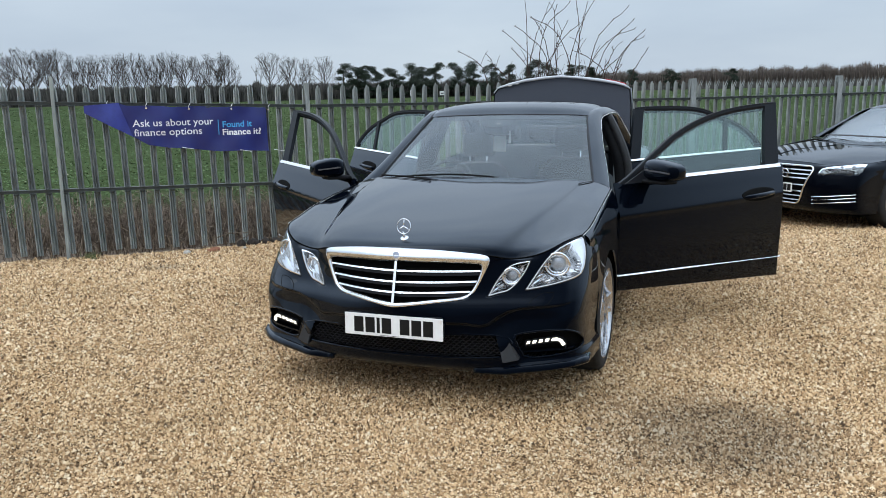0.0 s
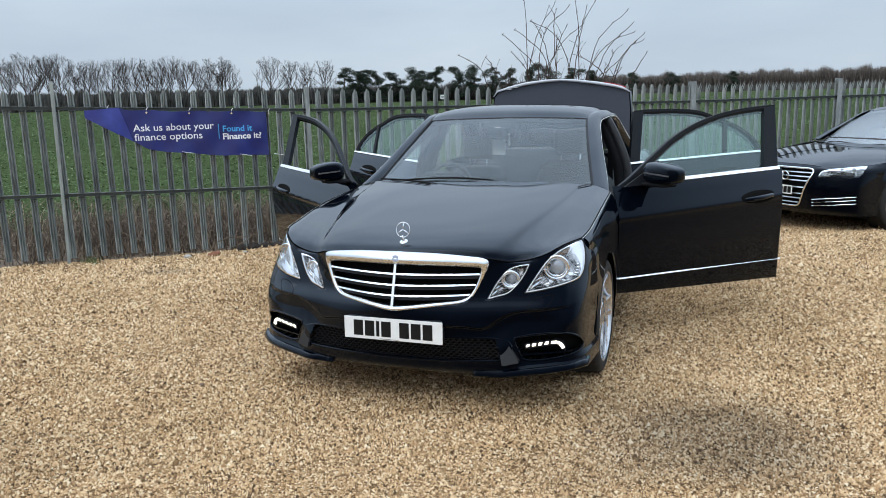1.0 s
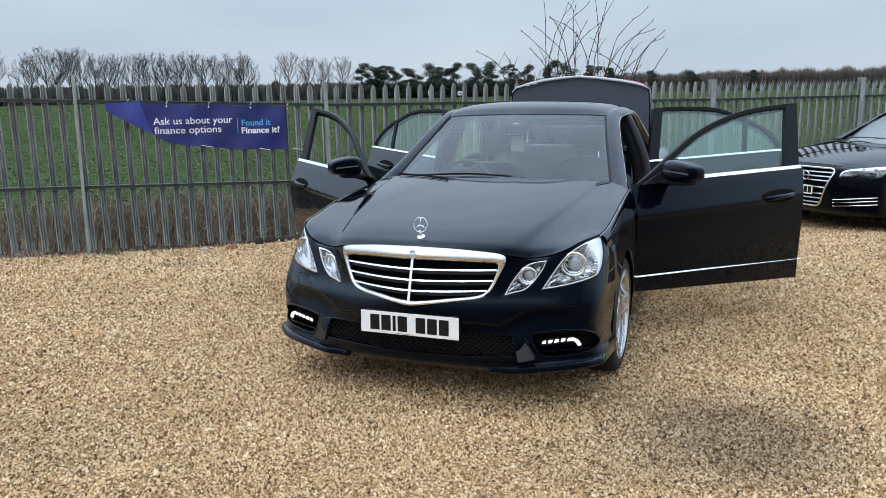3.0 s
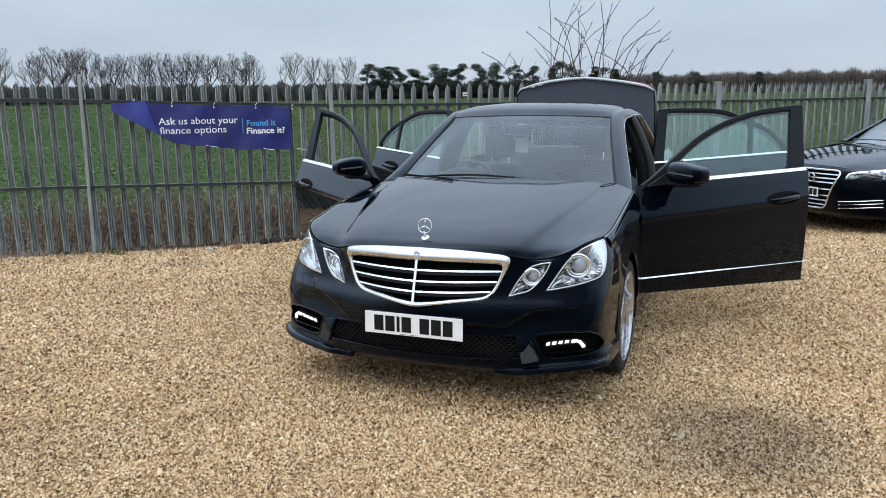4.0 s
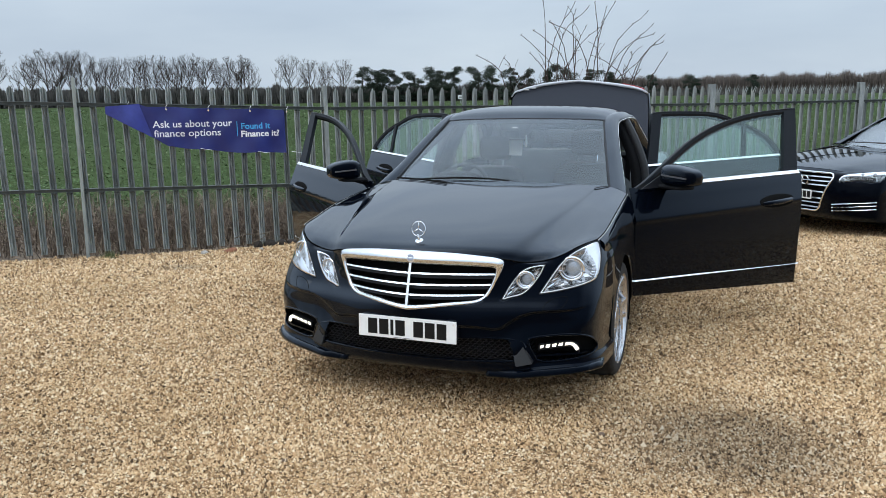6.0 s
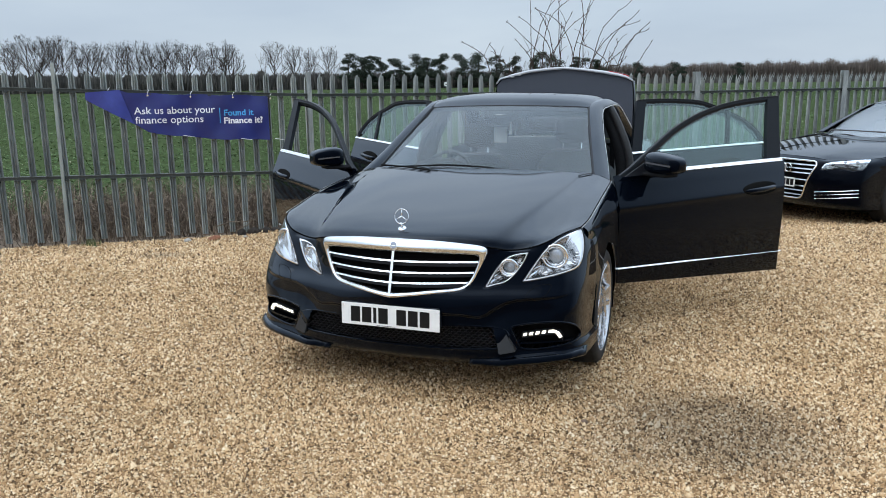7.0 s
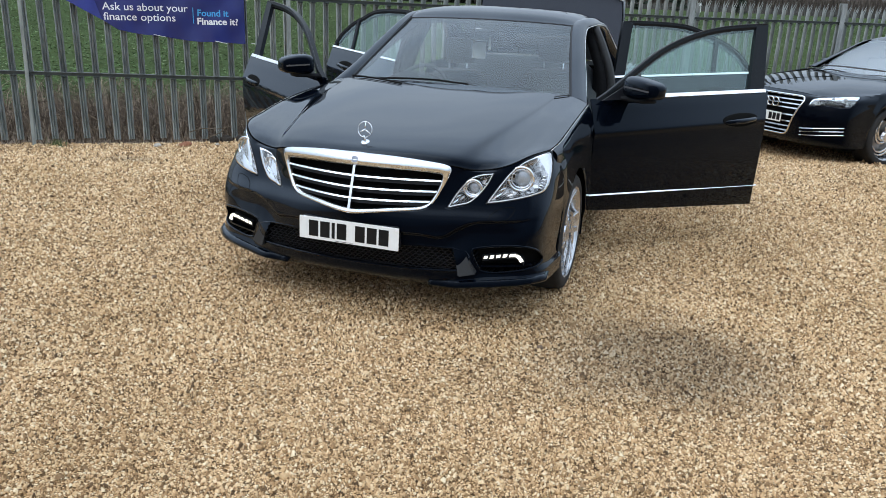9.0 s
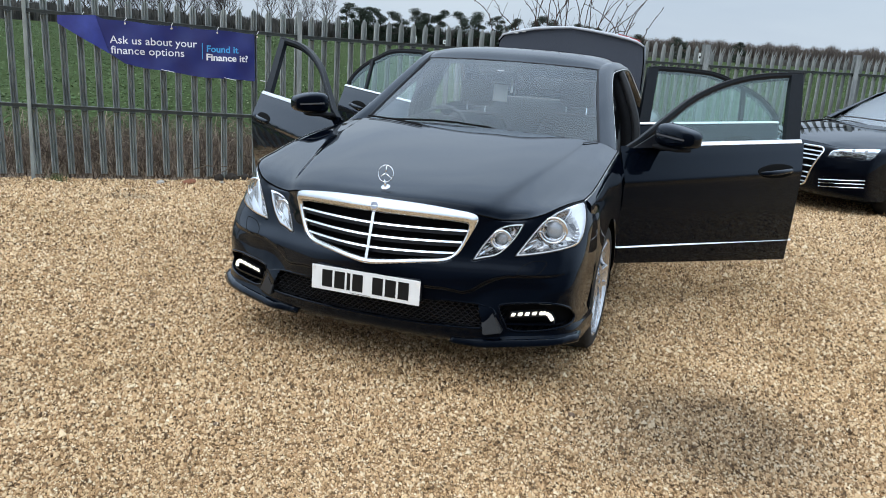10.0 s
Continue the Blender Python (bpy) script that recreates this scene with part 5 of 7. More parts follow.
def build_lower_front():
    # honeycomb mesh behind the plate
    bm = bmesh.new()
    cell, h = 0.030, 0.0125
    rows = int(0.13 / h) + 1
    for r in range(rows):
        z = 0.282 + r * h
        pts = []
        k0 = int(0.52 / (cell / 2))
        for k in range(-k0, k0 + 1):
            x = k * cell / 2
            zz = z + (0.0032 if (k + r) % 2 else -0.0032)
            if inside(MESH_GAP, x, zz):
                pts.append((x, nose_y(x, zz) + 0.030, zz))
        if len(pts) > 2:
            ribbon(bm, pts, (0, 0.006, 0), (0, 0, 0.0017))
        for k in range(-k0, k0 + 1):
            if (k + r) % 2:
                x = k * cell / 2
                if inside(MESH_GAP, x, z) and inside(MESH_GAP, x, z + h):
                    y = nose_y(x, z) + 0.030
                    ribbon(bm, [(x, y, z + 0.003), (x, y, z + h - 0.003)], (0.0017, 0, 0), (0, 0.006, 0))
    part("intake_mesh", bm, M_BLACK, car, "black honeycomb intake mesh")
    # rim of the intake
    bm = bmesh.new()
    loop = spline([(*p, 0) for p in MESH_GAP + [MESH_GAP[0]]], 5)[:, :2]
    tube(bm, [(x, nose_y(x, z) + 0.004, z) for x, z in loop], 0.006, 6, False)
    part("intake_rim", bm, M_PAINT, car, "", True)
    for sd in (1, -1):
        bm = bmesh.new()
        loop = spline([(*p, 0) for p in FOG_POD + [FOG_POD[0]]], 5)[:, :2]
        tube(bm, [(sd * x, nose_y(x, z) + 0.003, z) for x, z in loop], 0.006, 6, False)
        part("pod_rim", bm, M_PAINT, car, "", True)
        # shelf inside the pod
        bm = bmesh.new()
        ribbon(bm, [(sd * x, nose_y(x, 0.32) + 0.030, 0.318 + (x - 0.6) * 0.05) for x in np.linspace(0.61, 0.845, 10)], (0, 0.02, 0), (0, 0, 0.004))
        part("pod_shelf", bm, M_PAINT, car)
        # daytime running lamp: five bright cells and a hooked end
        drl = new("daytime_lamp")
        drl.parent = car
        drl["label"] = "lit white daytime running lamp"
        bm = bmesh.new()
        ribbon(bm, [(sd * x, nose_y(x, z) + 0.016, z) for x, z in ((0.625, 0.362), (0.70, 0.374), (0.765, 0.381), (0.795, 0.370), (0.808, 0.345))], (0, 0, 0.013), (0, 0.012, 0))
        part("housing", bm, M_BLACK, drl)
        cells = [(0.633, 0.367, 0.648, 0.369), (0.660, 0.371, 0.677, 0.373), (0.689, 0.375, 0.706, 0.377), (0.718, 0.379, 0.735, 0.381), (0.747, 0.382, 0.772, 0.384)]
        for x0, z0, x1, z1 in cells:
            bm = bmesh.new()
            ribbon(bm, [(sd * x0, nose_y(x0, z0) + 0.003, z0), (sd * x1, nose_y(x1, z1) + 0.003, z1)], (0.002 * sd, 0, 0.0070), (0, 0.004, 0))
            part("light_cell", bm, M_DRL, drl)
        bm = bmesh.new()
        ribbon(bm, [(sd * x, nose_y(x, z) + 0.003, z) for x, z in ((0.774, 0.384), (0.788, 0.374), (0.802, 0.350))], (0.0065 * sd, 0, 0.004), (0, 0.004, 0))
        part("light_cell", bm, M_DRL, drl)
        # headlamp washer flap: a fine joint line
        flap = [(0.640, 0.548), (0.648, 0.572), (0.688, 0.600), (0.745, 0.604), (0.738, 0.572), (0.712, 0.552)]
        bm = bmesh.new()
        loop = spline([(*p, 0) for p in flap + [flap[0]]], 4)[:, :2]
        tube(bm, [(sd * x, nose_y(x, z) + 0.0005, z) for x, z in loop], 0.0016, 5, False)
        part("washer_flap_joint", bm, M_VOID, car)
    # tow eye cover on the offside
    flap = [(-0.418, 0.528), (-0.374, 0.512), (-0.352, 0.474), (-0.378, 0.458), (-0.402, 0.480)]
    bm = bmesh.new()
    loop = spline([(*p, 0) for p in flap + [flap[0]]], 4)[:, :2]
    tube(bm, [(x - 0.09, nose_y(x - 0.09, z) + 0.0005, z) for x, z in loop], 0.0018, 5, False)
    part("tow_cover_joint", bm, M_VOID, car)
    # splitter blade under the lip
    for half in (1, -1):
        bm = bmesh.new()
        pts = [(half * x, nose_y(min(x, 0.9), 0.25) - 0.010 + 0.026 * smooth_step(0.56, 0.40, x), 0.238 + 0.034 * max(0, (x - 0.52) / 0.4) - 0.006 * smooth_step(0.56, 0.40, x)) for x in np.linspace(0.38, 0.915, 20)]
        ribbon(bm, pts, (0, 0.024, 0.016), (0, -0.005, 0.007))
        bmesh.ops.bevel(bm, geom=list(bm.edges), offset=0.004, segments=2, affect='EDGES')
        part("lip_blade", bm, M_PAINT, car, "", True)
    # blade between intake and lamp pod
    for sd in (1, -1):
        bm = bmesh.new()
        poly_slab(bm, [(sd * 0.528, nose_y(0.528, 0.28) - 0.026, 0.274), (sd * 0.606, nose_y(0.606, 0.29) - 0.030, 0.288), (sd * 0.548, nose_y(0.548, 0.40) - 0.002, 0.400), (sd * 0.496, nose_y(0.496, 0.40) - 0.001, 0.400)], (0, 0.04, 0.005))
        bmesh.ops.bevel(bm, geom=list(bm.edges), offset=0.005, segments=2, affect='EDGES')
        part("bumper_blade", bm, M_BLADE, car, "satin black bumper blade")


build_lower_front()


def build_plate(parent, w, h, bars, rear=False):
    """A registration plate whose characters are plain bars."""
    pl = new("number_plate")
    pl.parent = parent
    pl["label"] = "white number plate with black bars"
    bm = bmesh.new()
    box(bm, (-w / 2, -0.002, -h / 2), (w / 2, 0.002, h / 2), 0.0015)
    part("plate", bm, M_PLATE, pl)
    x = -w * 0.40
    for wd in bars:
        if wd > 0:
            bm = bmesh.new()
            box(bm, (x, -0.0034, -h * 0.35), (x + wd, -0.0021, h * 0.35), 0.0)
            part("bar", bm, M_INK, pl)
        x += abs(wd) + 0.011
    bm = bmesh.new()
    box(bm, (-0.07, -0.0030, -h * 0.46), (0.03, -0.0021, -h * 0.445))
    part("small_bar", bm, M_INK, pl)
    for sx in (-1, 1):
        bm = bmesh.new()
        bmesh.ops.create_cone(bm, cap_ends=True, segments=12, radius1=0.006, radius2=0.005, depth=0.003, matrix=Matrix.Translation((sx * w * 0.475, -0.003, h * 0.38)) @ pose(0, 0, 0, 90))
        part("screw", bm, M_SATIN, pl)
    return pl


BARS = [0.050, 0.050, 0.016, 0.050, -0.024, 0.050, 0.050, 0.050]
plate = build_plate(car, 0.520, 0.111, BARS)
plate.matrix_local = pose(0, -0.022, 0.444, -2, 0, 0)
bm = bmesh.new()
box(bm, (-0.25, -0.018, 0.392), (0.25, 0.045, 0.500), 0.01)
part("plate_holder", bm, M_BLACK, car)

# ---- bonnet: rows from the nose to the scuttle, columns from the middle to the wing joint ----
BONNET = [
    [(0, 0.082, 0.802), (0.16, 0.094, 0.800), (0.30, 0.122, 0.793), (0.445, 0.165, 0.779), (0.53, 0.213, 0.760), (0.62, 0.247, 0.767), (0.70, 0.273, 0.793), (0.775, 0.349, 0.829), (0.838, 0.470, 0.842)],
    [(0, 0.150, 0.842), (0.16, 0.160, 0.841), (0.30, 0.180, 0.835), (0.455, 0.220, 0.822), (0.54, 0.270, 0.803), (0.63, 0.310, 0.806), (0.71, 0.350, 0.820), (0.785, 0.420, 0.842), (0.846, 0.520, 0.850)],
    [(0, 0.320, 0.890), (0.17, 0.325, 0.889), (0.33, 0.340, 0.884), (0.490, 0.375, 0.869), (0.56, 0.420, 0.850), (0.65, 0.450, 0.844), (0.73, 0.490, 0.849), (0.80, 0.540, 0.858), (0.854, 0.620, 0.862)],
    [(0, 0.620, 0.945), (0.19, 0.622, 0.944), (0.38, 0.630, 0.938), (0.550, 0.650, 0.918), (0.61, 0.670, 0.903), (0.68, 0.690, 0.897), (0.75, 0.720, 0.894), (0.81, 0.750, 0.893), (0.860, 0.780, 0.890)],
    [(0, 0.950, 0.995), (0.21, 0.950, 0.993), (0.42, 0.955, 0.985), (0.610, 0.965, 0.962), (0.66, 0.975, 0.951), (0.72, 0.985, 0.945), (0.77, 0.990, 0.938), (0.82, 1.000, 0.932), (0.862, 1.010, 0.922)],
    [(0, 1.260, 1.031), (0.23, 1.268, 1.030), (0.46, 1.295, 1.023), (0.660, 1.360, 1.010), (0.70, 1.385, 1.004), (0.74, 1.410, 0.997), (0.78, 1.425, 0.988), (0.82, 1.425, 0.974), (0.856, 1.415, 0.956)],
]
sheet("bonnet", net(mirrored(BONNET), 9, 10), M_PAINT, car, "long glossy black bonnet with two creases", 0.012, False)
bm = bmesh.new()
edge_line = spline([p for p in mirrored([BONNET[0]])[0]], 6)
tube(bm, [(x, y + 0.001, z + 0.001) for x, y, z in edge_line], 0.0028, 5)
part("bonnet_front_joint", bm, M_VOID, car)
for sd in (1, -1):
    bm = bmesh.new()
    side_line = spline([(sd * r[-1][0] + sd * 0.001, r[-1][1], r[-1][2]) for r in BONNET], 6)
    tube(bm, side_line, 0.003, 5)
    part("bonnet_side_joint", bm, M_VOID, car)
    # bright tube laid beside the joint as the highlight on the black wing edge
    bm = bmesh.new()
    tube(bm, [(x + sd * 0.0055, y, z - 0.001) for x, y, z in side_line], 0.0018, 5)
    part("wing_edge_glint", bm, M_SATIN, car, "thin bright line drawn as the highlight along the wing edge", True)

# ---- wings ----
AXLE = 0.885


def arch(y, r=0.352, zc=0.326):
    d = abs(y - AXLE)
    return zc + math.sqrt(max(0.0, r * r - d * d)) if d < r else zc


WING_Y = [0.50, 0.535, 0.60, 0.70, 0.80, 0.885, 0.97, 1.07, 1.17, 1.235, 1.30, 1.40]
for sd in (1, -1):
    rows = [[] for _ in range(7)]
    for y in WING_Y:
        top_x = float(np.interp(y, [0.5, 0.58, 0.78, 1.0, 1.34, 1.4], [0.848, 0.858, 0.863, 0.864, 0.858, 0.856]))
        top_z = float(np.interp(y, [0.5, 0.62, 0.78, 1.01, 1.34, 1.4], [0.838, 0.861, 0.889, 0.921, 0.953, 0.955]))
        bot = arch(y) if abs(y - AXLE) < 0.352 else 0.25
        if y < 0.54:
            bot = 0.30
        bulge = 0.925 if abs(y - AXLE) < 0.37 else 0.920
        if y < 0.62:
            bulge = float(np.interp(y, [0.5, 0.535, 0.62], [0.897, 0.905, 0.922]))
        prof = [(top_x, top_z), (top_x + 0.022, top_z - 0.022), (bulge - 0.022, top_z - 0.075), (bulge - 0.006, top_z - 0.14), (bulge, max(bot + 0.06, top_z - 0.24) if bot > 0.5 else 0.56), (bulge + 0.004, bot + 0.02 if bot > 0.35 else 0.40), (bulge - (0.004 if bot > 0.35 else 0.012), bot)]
        for k, (x, z) in enumerate(prof):
            rows[k].append((sd * x, y, z))
    sheet("wing", net(rows, 5, 5), M_PAINT, car, "", 0.006, sd > 0)
    # wheel arch lining
    bm = bmesh.new()
    ribbon(bm, [(sd * 0.77, AXLE + 0.385 * math.cos(a), 0.326 + 0.385 * math.sin(a)) for a in np.linspace(-0.3, math.pi + 0.3, 24)], (0.145, 0, 0), (0, 0.002, 0.002))
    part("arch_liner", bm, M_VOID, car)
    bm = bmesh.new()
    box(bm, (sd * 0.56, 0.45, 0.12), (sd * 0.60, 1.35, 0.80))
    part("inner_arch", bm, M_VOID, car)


# ---- wheels ----
def build_wheel(side):
    w = new("wheel")
    w.parent = car
    R, half = 0.326, 0.118
    prof = [(-half, 0.250), (-half - 0.006, 0.268), (-half - 0.002, 0.297), (-half + 0.012, 0.316), (-half + 0.035, 0.3245), (0, R), (half - 0.035, 0.3245), (half - 0.012, 0.316), (half + 0.002, 0.297), (half + 0.006, 0.268), (half, 0.250)]
    N = 72
    V, F = [], []
    prof = [tuple(p) for p in spline(prof, 2)]
    for k in range(N):
        a = 2 * math.pi * k / N
        for i, (x, r) in enumerate(prof):
            groove = 0.0
            if r > 0.312:
                if abs(abs(x) - 0.03) < 0.008 or abs(abs(x) - 0.075) < 0.008:
                    groove = 0.007
                elif k % 3 == 0 and abs(x) > 0.05:
                    groove = 0.006
            rr = r - groove
            V.append((x, rr * math.cos(a), rr * math.sin(a)))
    c = len(prof)
    for k in range(N):
        for i in range(c - 1):
            F.append((k * c + i, k * c + i + 1, ((k + 1) % N) * c + i + 1, ((k + 1) % N) * c + i))
    raw("tyre", V, F, M_RUBBER, w, "worn black low-profile tyre", True)
    rim = new("rim")
    rim.parent = w
    bm = bmesh.new()
    bp = [(half + 0.002, 0.252), (half - 0.004, 0.245), (half - 0.014, 0.238), (half - 0.05, 0.226), (-half, 0.215)]
    rings = [[bm.verts.new((x, r * math.cos(2 * math.pi * k / 64), r * math.sin(2 * math.pi * k / 64))) for k in range(64)] for x, r in bp]
    for r0, r1 in zip(rings, rings[1:]):
        for k in range(64):
            bm.faces.new((r0[k], r0[(k + 1) % 64], r1[(k + 1) % 64], r1[k]))
    part("barrel", bm, M_RIM, rim, "polished silver alloy barrel", True)
    for s in range(5):
        for off in (-0.17, 0.17):
            a0, a1 = 2 * math.pi * s / 5 + off * 0.9, 2 * math.pi * s / 5 + off * 1.15
            bm = bmesh.new()
            pts, wid = [], []
            for t in np.linspace(0, 1, 7):
                r = 0.055 + 0.186 * t
                a = a0 * 1.6 * (1 - t) + a1 * t
                pts.append((half - 0.030 + 0.018 * t - 0.010 * math.sin(math.pi * t), r * math.cos(a), r * math.sin(a)))
            am = (a0 + a1) / 2
            ribbon(bm, pts, (0, -0.013 * math.sin(am), 0.013 * math.cos(am)), (0.010, 0, 0))
            bmesh.ops.bevel(bm, geom=list(bm.edges), offset=0.003, segments=1, affect='EDGES')
            part("spoke", bm, M_RIM, rim, "", False)
    bm = bmesh.new()
    bmesh.ops.create_cone(bm, cap_ends=True, segments=32, radius1=0.075, radius2=0.060, depth=0.03, matrix=Matrix.Translation((half - 0.035, 0, 0)) @ pose(0, 0, 0, 0, 90, 0))
    part("hub", bm, M_RIM, rim, "", False)
    bm = bmesh.new()
    bmesh.ops.create_cone(bm, cap_ends=True, segments=48, radius1=0.165, radius2=0.165, depth=0.02, matrix=Matrix.Translation((0.03, 0, 0)) @ pose(0, 0, 0, 0, 90, 0))
    part("brake_disc", bm, plain("brake_steel", (0.30, 0.29, 0.28), 0.4, 0.9, 30, 0.2), w, "", False)
    bm = bmesh.new()
    box(bm, (0.02, 0.07, -0.09), (0.075, 0.165, 0.09), 0.015)
    part("caliper", bm, M_SATIN, w)
    return w


for sd in (1, -1):
    for y, steer in ((AXLE, -0.5), (AXLE + 2.874, 0.0)):
        w = build_wheel(sd)
        w.matrix_local = pose(sd * 0.793, y, 0.324, 0, 0, (180 if sd < 0 else 0) + steer)

# ---- roof, pillars, glass ----
ROOF = [
    [(0, 2.150, 1.392), (0.2, 2.155, 1.390), (0.4, 2.172, 1.385), (0.52, 2.19, 1.381), (0.590, 2.205, 1.374)],
    [(0, 2.25, 1.442), (0.2, 2.25, 1.440), (0.4, 2.26, 1.430), (0.53, 2.27, 1.416), (0.605, 2.28, 1.396)],
    [(0, 2.42, 1.468), (0.2, 2.42, 1.466), (0.4, 2.42, 1.456), (0.54, 2.42, 1.438), (0.618, 2.42, 1.412)],
    [(0, 2.75, 1.474), (0.2, 2.75, 1.472), (0.4, 2.75, 1.463), (0.54, 2.75, 1.446), (0.622, 2.75, 1.418)],
    [(0, 3.10, 1.450), (0.2, 3.10, 1.448), (0.4, 3.10, 1.440), (0.53, 3.10, 1.425), (0.610, 3.10, 1.400)],
    [(0, 3.36, 1.400), (0.2, 3.36, 1.398), (0.4, 3.355, 1.390), (0.52, 3.35, 1.378), (0.590, 3.34, 1.360)],
]
sheet("roof", net(mirrored(ROOF), 8, 8), M_PAINT, car, "glossy black roof", 0.012)
bm = bmesh.new()
box(bm, (-0.56, 2.3, 1.385), (0.56, 3.28, 1.397), 0.005)
part("headlining", bm, plain("grey_headlining", (0.42, 0.42, 0.41), 0.95, 0, 150, 0.1), car)

SCREEN = [
    [(0, 1.295, 0.985), (0.25, 1.305, 0.985), (0.50, 1.355, 0.982), (0.68, 1.455, 0.978), (0.742, 1.520, 0.978)],
    [(0, 1.52, 1.115), (0.24, 1.53, 1.113), (0.47, 1.57, 1.108), (0.635, 1.655, 1.098), (0.695, 1.705, 1.093)],
    [(0, 1.80, 1.252), (0.22, 1.805, 1.250), (0.44, 1.84, 1.243), (0.585, 1.90, 1.232), (0.642, 1.935, 1.226)],
    [(0, 2.150, 1.388), (0.2, 2.155, 1.386), (0.4, 2.172, 1.381), (0.52, 2.19, 1.376), (0.590, 2.205, 1.370)],
]
g = sheet("windscreen", net(mirrored(SCREEN), 8, 10), M_GLASS, car, "clear laminated windscreen")
g.visible_shadow = False
# printed black border of the windscreen
S = net(mirrored(SCREEN), 8, 10) + np.array([0, 0.006, -0.004])
r, c = S.shape[:2]
for nm, a in (("screen_border", S[:3]), ("screen_border", S[-3:]), ("screen_border", S[:, :3]), ("screen_border", S[:, -3:])):
    sheet(nm, a, M_BLACK, car, "", 0.002)
bm = bmesh.new()
tube(bm, [tuple(p + np.array([0, -0.002, 0.004])) for p in S[-1]], 0.006, 6)
part("screen_top_seal", bm, M_BLACK, car)

for sd in (1, -1):
    # A-pillar, roof rail and C-pillar: one pressed side frame
    inner = [(0.745, 1.505, 0.975), (0.698, 1.700, 1.092), (0.646, 1.930, 1.226), (0.594, 2.200, 1.372), (0.612, 2.42, 1.412), (0.616, 2.75, 1.418), (0.604, 3.10, 1.400), (0.588, 3.34, 1.360), (0.640, 3.62, 1.200), (0.70, 3.86, 1.04)]
    top = [(0.795, 1.470, 0.975), (0.745, 1.700, 1.098), (0.690, 1.940, 1.236), (0.636, 2.220, 1.378), (0.650, 2.44, 1.408), (0.654, 2.75, 1.412), (0.645, 3.10, 1.392), (0.640, 3.34, 1.342), (0.700, 3.62, 1.180), (0.76, 3.86, 1.02)]
    outer = [(0.840, 1.440, 0.955), (0.782, 1.715, 1.078), (0.722, 1.960, 1.214), (0.672, 2.250, 1.346), (0.684, 2.46, 1.374), (0.690, 2.75, 1.376), (0.690, 3.08, 1.352), (0.710, 3.30, 1.270), (0.770, 3.52, 1.110), (0.83, 3.70, 0.98)]
    under = [(0.825, 1.520, 0.945), (0.765, 1.780, 1.062), (0.705, 2.020, 1.190), (0.648, 2.300, 1.318), (0.655, 2.47, 1.345), (0.660, 2.75, 1.348), (0.655, 3.05, 1.325), (0.660, 3.24, 1.250), (0.70, 3.44, 1.090), (0.75, 3.60, 0.97)]
    inn2 = [(x - 0.05, y + 0.01, z - 0.005) for x, y, z in under]
    G = net([[(sd * x, y, z) for x, y, z in row] for row in (inner, top, outer, under, inn2)], 6, 4)
    sheet("side_frame", G, M_PAINT, car, "glossy black pillar and roof rail", 0.006, sd < 0)
    bm = bmesh.new()
    tube(bm, [(sd * (x + 0.004), y + 0.004, z - 0.004) for x, y, z in spline(outer, 5)], 0.0045, 6)
    part("chrome_strip", bm, M_SATIN, car, "thin bright strip round the door opening", True)
    bm = bmesh.new()
    tube(bm, [(sd * (x - 0.006), y, z - 0.002) for x, y, z in spline(inner[:4], 6)], 0.011, 8)
    part("screen_seal", bm, M_BLACK, car)
    # B-pillar
    bm = bmesh.new()
    pil = [(0.845, 2.60, 0.30), (0.850, 2.60, 0.62), (0.835, 2.60, 0.98), (0.760, 2.61, 1.20), (0.672, 2.62, 1.37)]
    ribbon(bm, [(sd * x, y, z) for x, y, z in spline(pil, 4)], (0, 0.055, 0), (sd * 0.022, 0, 0.004))
    part("centre_pillar", bm, M_MATT, car, "matt black centre pillar", True)
    bm = bmesh.new()
    ribbon(bm, [(sd * (x - 0.062), y + 0.01, z) for x, y, z in spline(pil, 4)], (0, 0.06, 0), (sd * 0.038, 0, 0.004))
    part("pillar_trim", bm, M_DEEP, car, "dark inner pillar trim", True)
    bm = bmesh.new()
    poly_slab(bm, [(sd * 0.60, 3.30, 0.60), (sd * 0.60, 3.26, 1.10), (sd * 0.575, 3.34, 1.30), (sd * 0.585, 3.55, 1.19), (sd * 0.62, 3.84, 1.03), (sd * 0.62, 3.84, 0.60)], (sd * 0.04, 0, 0))
    part("quarter_trim", bm, M_DEEP, car, "dark inner quarter trim")
    # A-post below the screen, sill, door shut faces
    bm = bmesh.new()
    poly_slab(bm, [(sd * 0.80, 1.38, 0.25), (sd * 0.80, 1.38, 0.93), (sd * 0.78, 1.52, 0.99), (sd * 0.80, 1.66, 0.80), (sd * 0.82, 1.62, 0.25)], (sd * 0.055, 0, 0))
    part("hinge_post", bm, M_PAINT, car)
    bm = bmesh.new()
    box(bm, (min(sd * 0.70, sd * 0.885), 1.30, 0.19), (max(sd * 0.70, sd * 0.885), 3.42, 0.345), 0.03)
    part("sill", bm, M_PAINT, car)
    bm = bmesh.new()
    box(bm, (min(sd * 0.72, sd * 0.86), 1.45, 0.346), (max(sd * 0.72, sd * 0.86), 3.30, 0.356), 0.004)
    part("sill_plate", bm, M_SATIN, car)
    # rear wing
    RY = [3.36, 3.45, 3.60, 3.76, 3.92, 4.08, 4.20, 4.45, 4.70, 4.84]
    rows = [[] for _ in range(6)]
